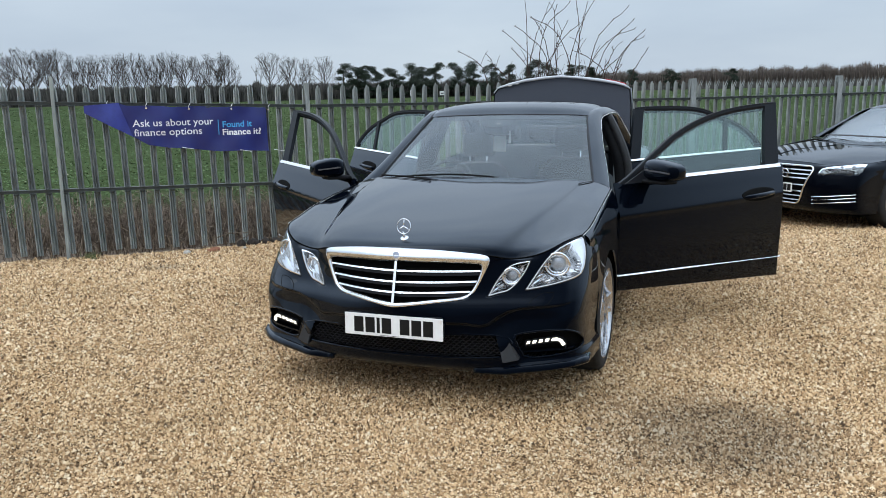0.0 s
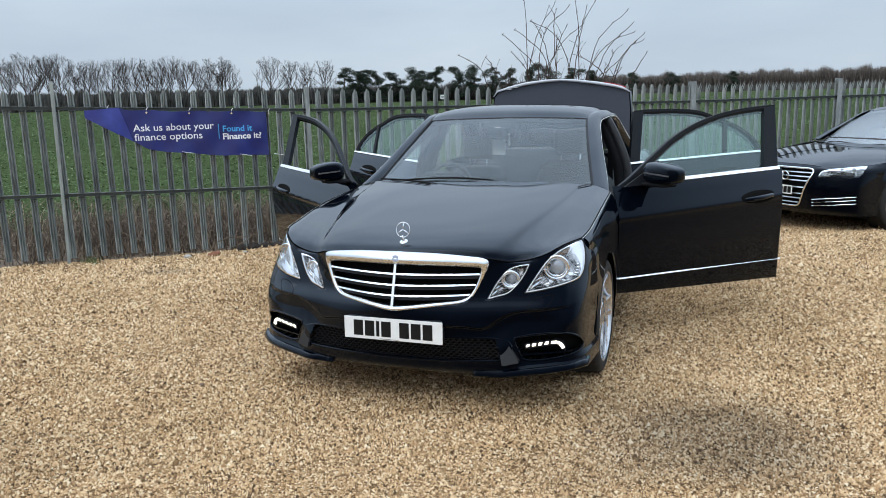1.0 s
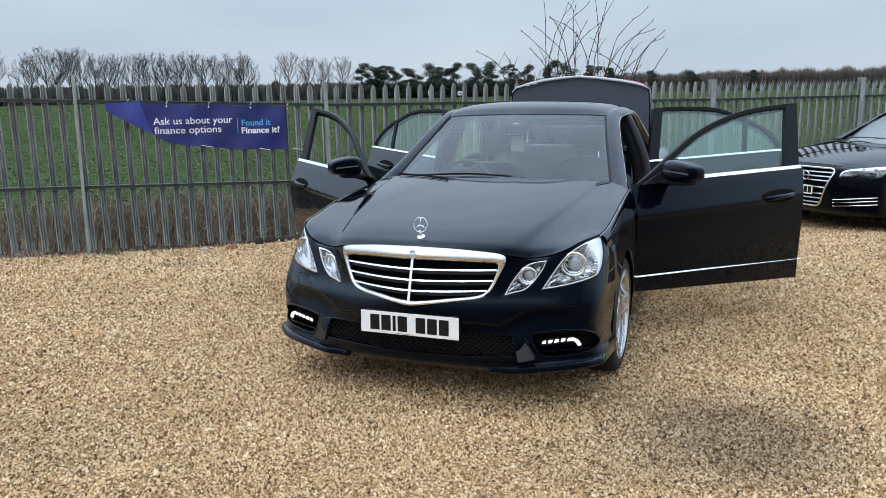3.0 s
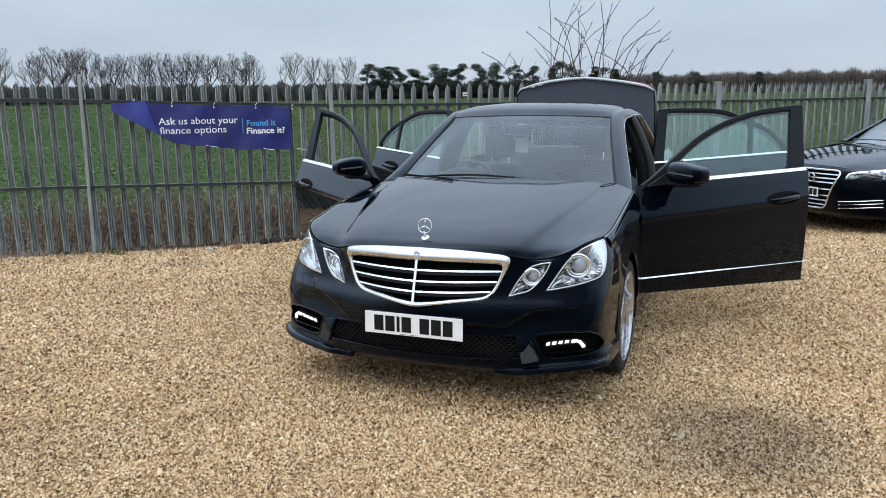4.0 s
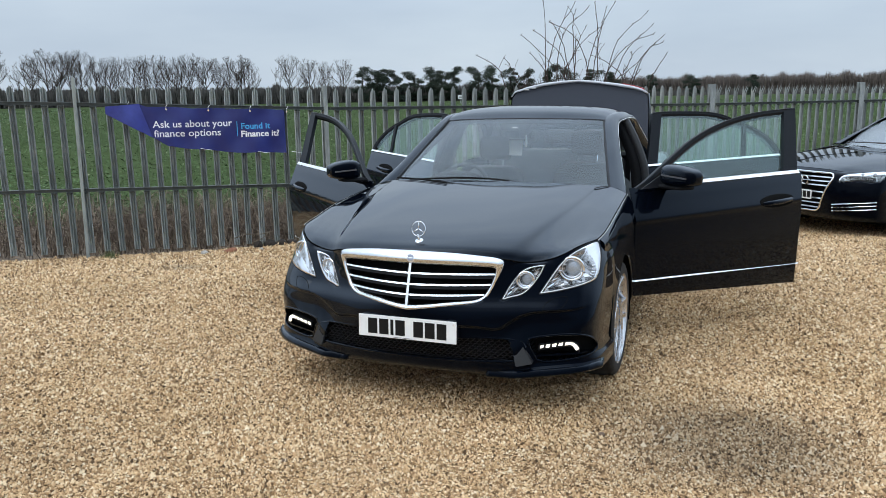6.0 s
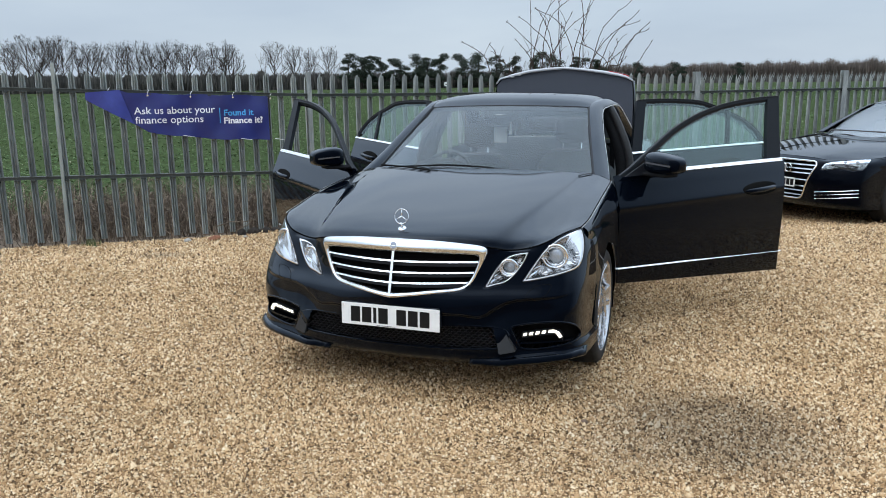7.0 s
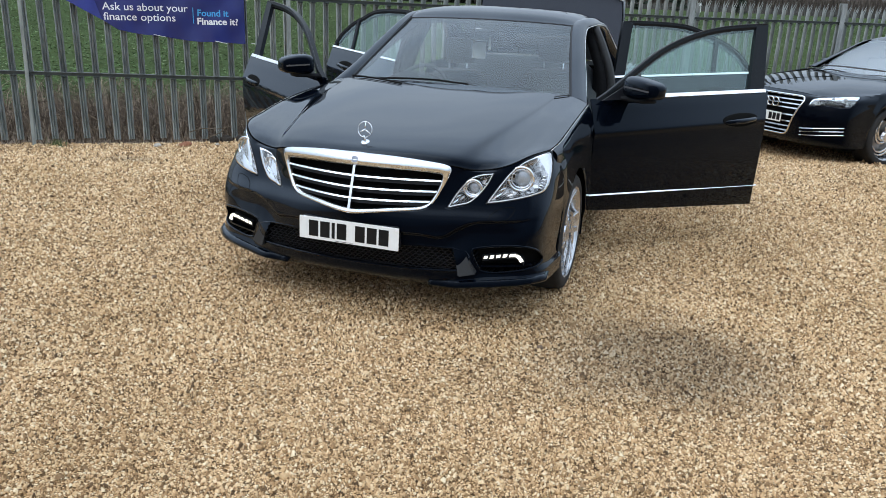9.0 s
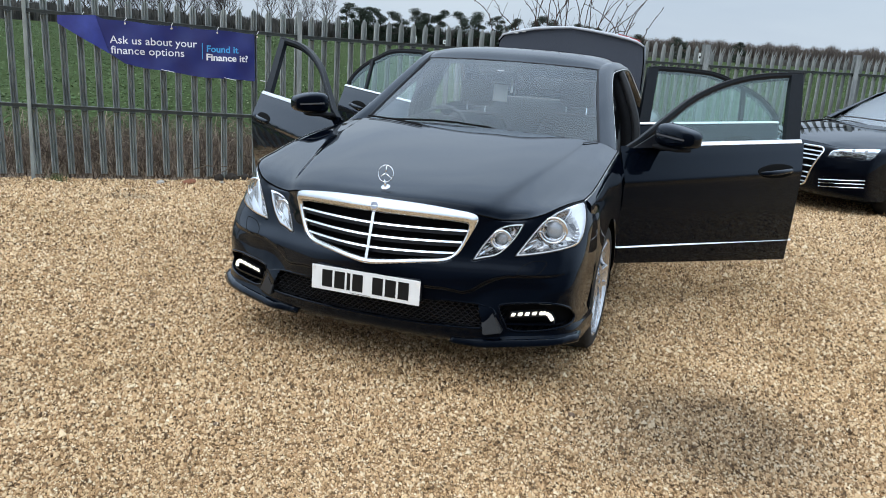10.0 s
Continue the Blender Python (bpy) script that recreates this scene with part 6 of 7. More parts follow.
    for y in RY:
        d = abs(y - (AXLE + 2.874))
        bot = 0.326 + math.sqrt(0.352 ** 2 - d * d) if d < 0.35 else 0.27
        xo = float(np.interp(y, [3.36, 4.0, 4.45, 4.7, 4.84], [0.905, 0.925, 0.90, 0.84, 0.76]))
        zt = float(np.interp(y, [3.36, 3.7, 4.1, 4.6, 4.84], [0.995, 1.005, 1.015, 1.0, 0.96]))
        prof = [(xo - 0.13, zt), (xo - 0.05, zt - 0.03), (xo - 0.012, zt - 0.12), (xo, max(0.62, bot + 0.05)), (xo, max(0.45, bot + 0.02)), (xo - 0.01, bot)]
        for k, (x, z) in enumerate(prof):
            rows[k].append((sd * x, y, z))
    sheet("rear_wing", net(rows, 4, 4), M_PAINT, car, "", 0.006, sd > 0)

# rear end, rear screen, boot well
REAR = [[(0, 4.868, 0.24), (0.4, 4.855, 0.24), (0.70, 4.80, 0.25), (0.80, 4.72, 0.26)], [(0, 4.868, 0.55), (0.4, 4.86, 0.55), (0.72, 4.82, 0.55), (0.84, 4.70, 0.55)], [(0, 4.84, 0.80), (0.4, 4.83, 0.80), (0.70, 4.80, 0.80), (0.83, 4.72, 0.80)]]
sheet("rear_bumper", net(mirrored(REAR), 5, 5), M_PAINT, car, "", 0.006, True)
RSCREEN = [[(0, 3.37, 1.392), (0.3, 3.365, 1.388), (0.575, 3.35, 1.365)], [(0, 3.60, 1.25), (0.3, 3.595, 1.245), (0.61, 3.57, 1.215)], [(0, 3.86, 1.06), (0.32, 3.85, 1.055), (0.65, 3.80, 1.03)]]
g = sheet("rear_window", net(mirrored(RSCREEN), 6, 6), M_GLASS, car)
g.visible_shadow = False
bm = bmesh.new()
box(bm, (-0.72, 3.86, 0.30), (0.72, 4.78, 0.36), 0.01)
part("boot_floor", bm, M_LINING, car)
bm = bmesh.new()
box(bm, (-0.72, 3.82, 0.34), (0.72, 3.87, 0.98), 0.01)
part("boot_bulkhead", bm, M_LINING, car)
bm = bmesh.new()
box(bm, (-0.66, 3.46, 1.005), (0.66, 3.90, 1.03), 0.008)
part("parcel_shelf", bm, M_DEEP, car, "black carpeted parcel shelf")
bm = bmesh.new()
box(bm, (-0.86, 0.55, 0.16), (0.86, 4.7, 0.20), 0.01)
part("floor_pan", bm, M_VOID, car)


def build_boot():
    """The raised boot lid: lined face to the front, painted skin behind, red lamps at its corners."""
    lid = new("boot_lid")
    lid.parent = car
    lid["label"] = "raised boot lid with grey lining"
    out = [(-0.690, 1.08), (-0.690, 1.40), (-0.676, 1.530), (-0.635, 1.578), (-0.50, 1.614), (-0.347, 1.645), (-0.17, 1.664), (0, 1.674), (0.18, 1.657), (0.371, 1.630), (0.52, 1.602), (0.60, 1.580), (0.662, 1.545), (0.678, 1.40), (0.680, 1.08)]
    bm = bmesh.new()
    poly_slab(bm, [(x * 0.985, 4.255 + (z - 1.08) * 0.06, 1.08 + (z - 1.08) * 0.985) for x, z in out], (0, 0.05, 0))
    part("lining", bm, M_LINING, lid, "dark grey felt boot lining")
    rows = []
    for k, (s, y) in enumerate(((1.0, 4.262), (1.012, 4.290), (1.012, 4.315), (0.97, 4.345), (0.6, 4.365), (0.1, 4.370))):
        rows.append([(x * s, y + (z - 1.08) * 0.06, 1.30 + (z - 1.30) * s) for x, z in out])
    sheet("skin", np.array(rows), M_PAINT, lid, "glossy black outer skin", 0.0)
    for sx in (1, -1):
        bm = bmesh.new()
        a = [(0.42, 1.624), (0.50, 1.608), (0.58, 1.588), (0.62, 1.575)]
        if sx > 0:
            ribbon(bm, [(x, 4.315, z + 0.012) for x, z in a], (0, 0.022, 0), (0, 0, 0.011))
            part("tail_lamp", bm, M_RED, lid, "red tail lamp on the lid edge")
            for x, z in ((0.40, 1.632), (0.47, 1.619), (0.55, 1.600)):
                bm = bmesh.new()
                box(bm, (x, 4.262, z - 0.008), (x + 0.035, 4.272, z + 0.003), 0.003)
                part("lamp_stud", bm, M_PAPER, lid)
        else:
            bm.free()
            for x, z in ((-0.46, 1.622), (-0.53, 1.606)):
                bm = bmesh.new()
                box(bm, (x, 4.258, z - 0.010), (x + 0.04, 4.270, z + 0.001), 0.003)
                part("lamp_stud", bm, M_PAPER, lid)
        bm = bmesh.new()
        tube(bm, [(sx * 0.62, 3.92, 0.95), (sx * 0.64, 4.10, 1.02), (sx * 0.64, 4.262, 1.14)], 0.014, 8)
        part("hinge", bm, M_BLACK, lid)
    # pale grey bead: the sky's reflection on the black lid edge, put into colour
    bm = bmesh.new()
    tube(bm, [(x, 4.270, z + 0.004) for x, z in out[2:13]], [0.005, 0.009, 0.013, 0.015, 0.014, 0.012, 0.013, 0.015, 0.014, 0.012, 0.007], 8)
    part("lid_edge", bm, M_EDGE_SHEEN, lid, "black lid edge coloured pale grey for its sky reflection", True)


M_EDGE_SHEEN = plain("lid_edge_sky_sheen", (0.50, 0.52, 0.56), 0.30, 0.0, 40, 0.1)
build_boot()


# ---- doors ----
def build_door(front, side, angle, hinge):
    """A door in its own frame: s runs from the hinge, o outwards, z up; then swung open about the hinge."""
    L = 1.268 if front else 1.20
    door = new("front_door" if front else "rear_door")
    door.parent = car
    door["label"] = "open glossy black car door"
    P = lambda s, o, z: (side * o, s, z)
    belt = (lambda s: 0.985 + 0.044 * min(1, s / L)) if front else (lambda s: 1.010 + 0.040 * min(1, s / L))
    # outer skin
    cols = np.linspace(0.0, 1.0, 9)
    rows = []
    for zf, o in ((0.0, -0.020), (0.045, -0.010), (0.12, 0.000), (0.15, 0.003), (0.30, 0.010), (0.45, 0.0165), (0.56, 0.0175), (0.655, 0.0125), (0.70, 0.0135), (0.732, 0.0205), (0.745, 0.0210), (0.762, 0.0170), (0.86, -0.012), (0.93, -0.032), (1.0, -0.054)):
        row = []
        for t in cols:
            zb = 0.318 - 0.020 * t
            zc = zf + (0.06 * (t - 0.45) * (1.0 - abs(zf - 0.745) / 0.25) if abs(zf - 0.745) < 0.25 else 0.0)
            z = zb + (belt(t * L) - zb) * zc
            rear = L
            if not front:
                # the rear edge follows the wheel arch
                rear = L - 0.30 * smooth_step(0.75, 0.25, z) - 0.02
            s = t * rear - 0.8 * (o + 0.03) * smooth_step(0.75, 1.0, t)
            full = (0.012 if side > 0 else 0.030) * max(0.0, min((zf - 0.15) / 0.50, (1.0 - zf) / 0.33))
            row.append(P(s, o + full - 0.010 * (1 - t) ** 2, z))
        rows.append(row)
    sheet("skin", net(rows, 4, 5), M_PAINT, door, "glossy black door skin", 0.008, side > 0)
    bm = bmesh.new()
    Lr = L if front else L - 0.32
    poly = [P(0.03, -0.030, 0.35), P(Lr - 0.03, -0.030, 0.33), P(L - 0.05, -0.030, 0.72), P(L - 0.03, -0.030, 0.98), P(0.06, -0.040, 0.95)]
    poly_slab(bm, poly, (-side * 0.055, 0, 0))
    part("inner_panel", bm, M_LEATHER, door, "black inner door trim")
    # bright strips
    bm = bmesh.new()
    pts = [P(s, 0.009, 0.418 + 0.012 * s / L) for s in np.linspace(0.005, (L if front else L - 0.3) - 0.006, 12)]
    ribbon(bm, pts, (-side * 0.003, 0, 0.0036), (side * 0.003, 0, 0.002))
    part("rubbing_strip", bm, M_SATIN, door, "slim bright rubbing strip")
    bm = bmesh.new()
    s0 = 0.40 if front else 0.0
    pts = [P(s, -0.048, belt(s) + 0.004) for s in np.linspace(s0, L - 0.004, 12)]
    ribbon(bm, pts, (-side * 0.008, 0, 0.0095 if front else 0.0060), (side * 0.005, 0, 0.004 if front else 0.0025))
    part("waist_strip", bm, M_SATIN, door, "bright waist strip under the window")
    # window frame
    if front:
        top = [(0.03, 0.972), (0.17, 1.070), (0.29, 1.168), (0.41, 1.258), (0.55, 1.328), (0.70, 1.378), (0.85, 1.408), (1.00, 1.424), (1.12, 1.432), (1.198, 1.434)]
    else:
        top = [(0.0, 1.398), (0.10, 1.404), (0.22, 1.404), (0.38, 1.400), (0.54, 1.388), (0.66, 1.362), (0.76, 1.326), (0.90, 1.280), (1.02, 1.225), (1.12, 1.160), (1.195, 1.085), (1.20, 1.052)]
    tin = lambda z: -0.060 - 0.42 * max(0.0, z - 1.02)
    top = [(s + (0.40 if front else 0.34) * max(0.0, z - 1.02), z) for s, z in top]
    line = spline([(s, z, 0) for s, z in top], 5)
    bm = bmesh.new()
    rings = []
    for i, (s, z, _) in enumerate(line):
        a, b = line[max(i - 1, 0)], line[min(i + 1, len(line) - 1)]
        d = np.array([b[0] - a[0], b[1] - a[1]])
        d /= np.linalg.norm(d)
        nx, nz = d[1], -d[0]
        w = 0.034
        rings.append([bm.verts.new(P(s + nx * q, tin(z) + o, z + nz * q)) for q, o in ((0, -0.012), (0, 0.006), (w * 0.35, 0.010), (w, 0.004), (w, -0.026), (0, -0.030))])
    for r0, r1 in zip(rings, rings[1:]):
        for k in range(6):
            bm.faces.new((r0[k], r0[(k + 1) % 6], r1[(k + 1) % 6], r1[k]))
    bm.faces.new(rings[0][::-1])
    bm.faces.new(rings[-1])
    part("window_frame", bm, M_FRAME, door, "satin black window frame", False)
    bm = bmesh.new()
    tube(bm, [P(s, tin(z) + 0.004, z + 0.004) for s, z, _ in line], 0.0045, 6)
    part("frame_seal", bm, M_BLACK, door)
    bm = bmesh.new()
    chan = []
    for i, (s, z, _) in enumerate(line):
        a, b = line[max(i - 1, 0)], line[min(i + 1, len(line) - 1)]
        d = np.array([b[0] - a[0], b[1] - a[1]])
        d /= np.linalg.norm(d)
        chan.append([bm.verts.new(P(s + d[1] * q, tin(z) + o, z - d[0] * q)) for q, o in ((0.030, -0.004), (0.047, -0.008), (0.047, -0.022), (0.030, -0.024))])
    for r0, r1 in zip(chan, chan[1:]):
        for k in range(4):
            bm.faces.new((r0[k], r0[(k + 1) % 4], r1[(k + 1) % 4], r1[k]))
    part("run_channel", bm, M_VOID, door, "matt black window channel")
    # upright at the pillar end
    bm = bmesh.new()
    if front:
        quad = [(1.150, 1.02), (1.264, 1.03), (1.366, 1.434), (1.270, 1.424)]
    else:
        quad = [(0.0, 1.00), (0.085, 1.00), (0.205, 1.395), (0.125, 1.396)]
    poly_slab(bm, [P(s, tin(z) + 0.006, z) for s, z in quad], (-side * 0.03, 0, 0))
    part("pillar_cover", bm, M_FRAME, door, "satin black pillar cover")
    if not front:
        bm = bmesh.new()
        poly_slab(bm, [P(s, tin(z) + 0.005, z) for s, z in ((0.852, 1.03), (0.885, 1.03), (0.962, 1.300), (0.930, 1.312))], (-side * 0.02, 0, 0))
        part("quarter_bar", bm, M_FRAME, door)
    # glass
    if front:
        gl = [(s, z) for s, z, _ in line[::3]] + [(1.30, 1.425), (1.15, 0.98), (0.06, 0.96)]
    else:
        gl = [(0.05, 1.0), (0.17, 1.39)] + [(s, z) for s, z, _ in line[6::3]] + [(1.18, 1.03)]
    bm = bmesh.new()
    vs = [bm.verts.new(P(s, tin(z) - 0.006, z)) for s, z in gl]
    bm.faces.new(vs)
    bmesh.ops.triangulate(bm, faces=bm.faces)
    if front and side < 0:
        bm.free()  # wound down
    else:
        gg = part("window", bm, M_SIDEGLASS, door, "green-tinted side window")
        gg.visible_shadow = False
    # grip over a thin black disc that paints the shade of its bowl
    hs = 0.92 if front else 0.70
    hz = 0.855 if front else 0.90
    go = (0.022 if side > 0 else 0.034) + (0.008 if front else 0.0)
    hdl = new("door_handle")
    hdl.parent = door
    bm = bmesh.new()
    bmesh.ops.create_uvsphere(bm, u_segments=24, v_segments=10, radius=1.0, matrix=Matrix.Translation(P(hs + 0.12, go - (0.008 if not front else -0.002), hz + 0.010)) @ pose(0, 0, 0, 3, side * (-17 if side > 0 else -25)) @ Matrix.Diagonal((0.008, 0.140, 0.043, 1)))
    part("handle_bowl_shade", bm, M_VOID, hdl, "", True)
    bm = bmesh.new()
    tube(bm, [P(hs - 0.005, go - 0.004, hz - 0.006), P(hs + 0.03, go + 0.014, hz - 0.004), P(hs + 0.12, go + 0.024, hz + 0.004), P(hs + 0.21, go + 0.016, hz + 0.014), P(hs + 0.25, go - 0.006, hz + 0.018)], [0.009, 0.016, 0.018, 0.016, 0.009], 12)
    part("grip", bm, M_PAINT, hdl, "", True)
    bm = bmesh.new()
    ribbon(bm, [P(hs + 0.06, go + 0.033, hz - 0.006), P(hs + 0.15, go + 0.035, hz + 0.003)], (0, 0, 0.004), (side * 0.004, 0, 0))
    part("grip_insert", bm, M_BLACK, hdl)
    if front:
        mir = new("door_mirror")
        mir.parent = door
        mir["label"] = "black door mirror with an indicator strip"
        # housing: a rounded wedge, deeper at its root, that stands off the door
        m_s, m_l = (MIR_S, 0.275) if side > 0 else (0.10, 0.215)
        rings = []
        bm = bmesh.new()
        for a in np.linspace(0, math.pi, 15):
            t = 0.5 - 0.5 * math.cos(a)
            k = max(0.05, math.sin(a)) ** 0.42
            up, down = (0.082 - 0.026 * t) * k, (0.064 - 0.010 * t) * k
            front_, back = (0.078 - 0.012 * t) * k, 0.060 * k
            ring = []
            for b in np.linspace(0, 2 * math.pi, 24, endpoint=False):
                cb, sb = math.cos(b), math.sin(b)
                ring.append(bm.verts.new(P(m_s + 0.03 * t + math.copysign(abs(cb) ** 0.55, cb) * (back if cb > 0 else front_), -0.005 + m_l * t, MIR_Z + math.copysign(abs(sb) ** 0.55, sb) * (up if sb > 0 else down))))
            rings.append(ring)
        for r0, r1 in zip(rings, rings[1:]):
            for k in range(24):
                bm.faces.new((r0[k], r0[(k + 1) % 24], r1[(k + 1) % 24], r1[k]))
        bm.faces.new(rings[0][::-1])
        bm.faces.new(rings[-1])
        part("housing", bm, M_PAINT, mir, "glossy black mirror housing", True)
        bm = bmesh.new()
        ribbon(bm, [P(m_s - 0.079 + 0.042 * t, m_l * (0.22 + 0.66 * t), MIR_Z + 0.010 - 0.010 * t) for t in np.linspace(0, 1, 6)], (0, 0, 0.0045), (0, 0.004, 0))
        part("indicator", bm, M_INDIC, mir, "grey indicator strip")
        bm = bmesh.new()
        ribbon(bm, [P(m_s - 0.006 + 0.03 * t, -0.05 + (m_l - 0.045) * t, MIR_Z - 0.068 + 0.006 * t) for t in np.linspace(0, 1, 7)], (0, 0.050, 0), (0, 0, 0.012))
        bmesh.ops.bevel(bm, geom=list(bm.edges), offset=0.006, segments=2, affect='EDGES')
        part("under_trim", bm, M_DEEP, mir, "satin black lower shell", True)
        bm = bmesh.new()
        poly_slab(bm, [P(0.05, -0.012, 0.985), P(0.34, -0.016, 0.995), P(0.33, -0.07, 1.13), P(0.20, -0.04, 1.06)], (side * 0.008, 0, 0))
        part("mirror_sail", bm, M_BLACK, mir)
    door.matrix_local = pose(hinge[0] * side, hinge[1], 0, 0, 0, -angle * side)
    return door


M_FRAME = plain("satin_black_frame", (0.009, 0.011, 0.014), 0.34, 0.0, 80, 0.2, spec=0.13)
M_INDIC = plain("indicator_lens", (0.07, 0.07, 0.075), 0.2, 0.0, 40, 0.15)
MIR_S, MIR_Z = 0.222, 1.064
build_door(True, 1, 51.0, (0.905, 1.385))
build_door(True, -1, 54.0, (0.905, 1.385))
build_door(False, 1, 52.5, (0.875, 2.64))
build_door(False, -1, 54.0, (0.875, 2.64))


# ---- wipers ----
for pts in ([(-0.60, 1.40, 1.026), (-0.36, 1.30, 1.056), (-0.10, 1.285, 1.067), (0.15, 1.29, 1.056)], [(-0.66, 1.385, 1.046), (-0.45, 1.270, 1.052), (-0.22, 1.150, 1.047)]):
    w = new("wiper")
    w.parent = car
    bm = bmesh.new()
    ribbon(bm, [(x, y, z - 0.020) for x, y, z in spline(pts, 5)], (0, 0.003, 0.001), (0, 0.001, 0.0022))
    part("arm", bm, M_VOID, w)
    bm = bmesh.new()
    ribbon(bm, [(x, y + 0.010, z - 0.024) for x, y, z in spline(pts, 5)], (0, 0.002, 0.002), (0, 0.001, 0.0022))
    part("blade", bm, M_VOID, w)
bm = bmesh.new()
tube(bm, [(0.745, 1.415, 1.001), (0.710, 1.35, 1.003), (0.682, 1.29, 1.000)], 0.003, 6)
part("bonnet_corner_joint", bm, M_BLACK, car)
bm = bmesh.new()
ribbon(bm, spline([(-0.74, 1.50, 0.958), (-0.50, 1.36, 0.970), (0, 1.31, 0.978), (0.50, 1.36, 0.970), (0.74, 1.50, 0.958)], 6), (0, 0.05, 0), (0, 0, 0.006))
part("scuttle", bm, M_MATT, car, "black plastic scuttle panel")


# ---- inside the car ----
def build_seat(x, y, wide, name, bench=False, drop=0.0):
    seat = new(name)
    seat.parent = car
    bm = bmesh.new()
    box(bm, (x - wide / 2, y - 0.28, 0.36), (x + wide / 2, y + 0.26, 0.56), 0.06)
    part("cushion", bm, M_LEATHER, seat, "", True)
    bm = bmesh.new()
    prof = [(0.52, 0.24, 1.0), (0.70, 0.30, 1.04), (0.88, 0.37, 1.0), (1.02 - drop, 0.43, 0.86), (1.075 - drop, 0.46, 0.62)]
    rings = []
    for z, dy, k in spline([(a, b, c) for a, b, c in prof], 4):
        hw = wide / 2 * k
        th = 0.075 + 0.02 * k
        rings.append([bm.verts.new((x + hw * math.copysign(abs(math.cos(a)) ** 0.4, math.cos(a)), y + dy + th * math.copysign(abs(math.sin(a)) ** 0.7, math.sin(a)), z)) for a in np.linspace(0, 2 * math.pi, 20, endpoint=False)])
    for r0, r1 in zip(rings, rings[1:]):
        for i in range(20):
            bm.faces.new((r0[i], r0[(i + 1) % 20], r1[(i + 1) % 20], r1[i]))
    bm.faces.new(rings[-1])
    bm.faces.new(rings[0][::-1])
    part("backrest", bm, M_BENCH if bench else M_LEATHER, seat, "dark leather backrest", True)
    heads = (-0.33, 0.0, 0.33) if bench else (0.0,)
    for hx in heads:
        bm = bmesh.new()
        box(bm, (x + hx - 0.13, y + 0.41, 1.125 - drop), (x + hx + 0.13, y + 0.52, (1.315 if not bench else 1.25) - drop), 0.045)
        h = part("headrest", bm, M_LEATHER, seat, "", True)
        for q in (-0.072, 0.072):
            bm = bmesh.new()
            tube(bm, [(x + hx + q, y + 0.43, 1.085 - drop), (x + hx + q, y + 0.445, 1.14 - drop)], 0.0065, 8)
            part("headrest_post", bm, M_CHROME, h)


M_BENCH = plain("dark_grey_leather", (0.11, 0.12, 0.13), 0.5, 0.0, 30.0, 0.15)
build_seat(-0.355, 2.20, 0.52, "driver_seat", False, 0.085)
build_seat(0.405, 2.14, 0.52, "passenger_seat", False, 0.035)
build_seat(0.0, 2.98, 1.28, "rear_bench", True)
G = net([[(x, y, z) for x in (-0.76, -0.4, 0.0, 0.4, 0.76)] for y, z in ((1.36, 0.955), (1.52, 0.985), (1.72, 0.965), (1.82, 0.90), (1.84, 0.70), (1.80, 0.45))], 4, 4)
sheet("dashboard", G, M_MATT, car, "black moulded dashboard", 0.02)
hood = net([[(-0.37 + 0.19 * math.sin(a), y, 0.955 + h * math.cos(a)) for a in np.linspace(-1.6, 1.6, 9)] for y, h in ((1.55, 0.04), (1.66, 0.085), (1.80, 0.085))], 3, 3)
sheet("instrument_hood", hood, M_MATT, car, "", 0.01)
wheel_s = new("steering_wheel")
wheel_s.parent = car
bm = bmesh.new()
tube(bm, [(-0.37 + 0.185 * math.cos(a), 1.90 + 0.075 * math.sin(a), 0.90 + 0.168 * math.sin(a)) for a in np.linspace(0, 2 * math.pi, 41)], 0.015, 10, False)
part("wheel_rim", bm, M_LEATHER, wheel_s, "", True)
bm = bmesh.new()
for a in (0.1, math.pi - 0.1, -math.pi / 2):
    tube(bm, [(-0.37, 1.885, 0.89), (-0.37 + 0.18 * math.cos(a), 1.90 + 0.075 * math.sin(a), 0.90 + 0.165 * math.sin(a))], [0.03, 0.014], 8)
part("spokes", bm, M_MATT, wheel_s, "", True)
bm = bmesh.new()
bmesh.ops.create_uvsphere(bm, u_segments=20, v_segments=10, radius=0.07, matrix=Matrix.Translation((-0.37, 1.88, 0.89)) @ pose(0, 0, 0, -24) @ Matrix.Diagonal((1, 0.5, 1, 1)))
part("wheel_boss", bm, M_MATT, wheel_s, "", True)
# sensor housing and inside mirror
bm = bmesh.new()
G2 = [(-0.150, 2.140, 1.374), (0.110, 2.140, 1.374), (0.088, 2.06, 1.342), (0.078, 2.02, 1.326), (0.058, 1.992, 1.315), (0.020, 1.975, 1.309), (-0.070, 1.975, 1.309), (-0.108, 1.992, 1.315), (-0.126, 2.02, 1.326), (-0.134, 2.06, 1.342)]
poly_slab(bm, G2, (0, 0.03, -0.045))
part("sensor_housing", bm, M_DEEP, car, "black rain sensor housing")
bm = bmesh.new()
poly_slab(bm, [(-0.055, 1.990, 1.3095), (0.012, 1.990, 1.3095), (0.002, 2.030, 1.327), (-0.040, 2.030, 1.327)], (0, -0.002, 0.003))
part("sensor_window", bm, M_SATIN, car)
bm = bmesh.new()
box(bm, (-0.13, 2.10, 1.245), (0.09, 2.135, 1.305), 0.015)
part("inside_mirror", bm, M_MATT, car, "", True)
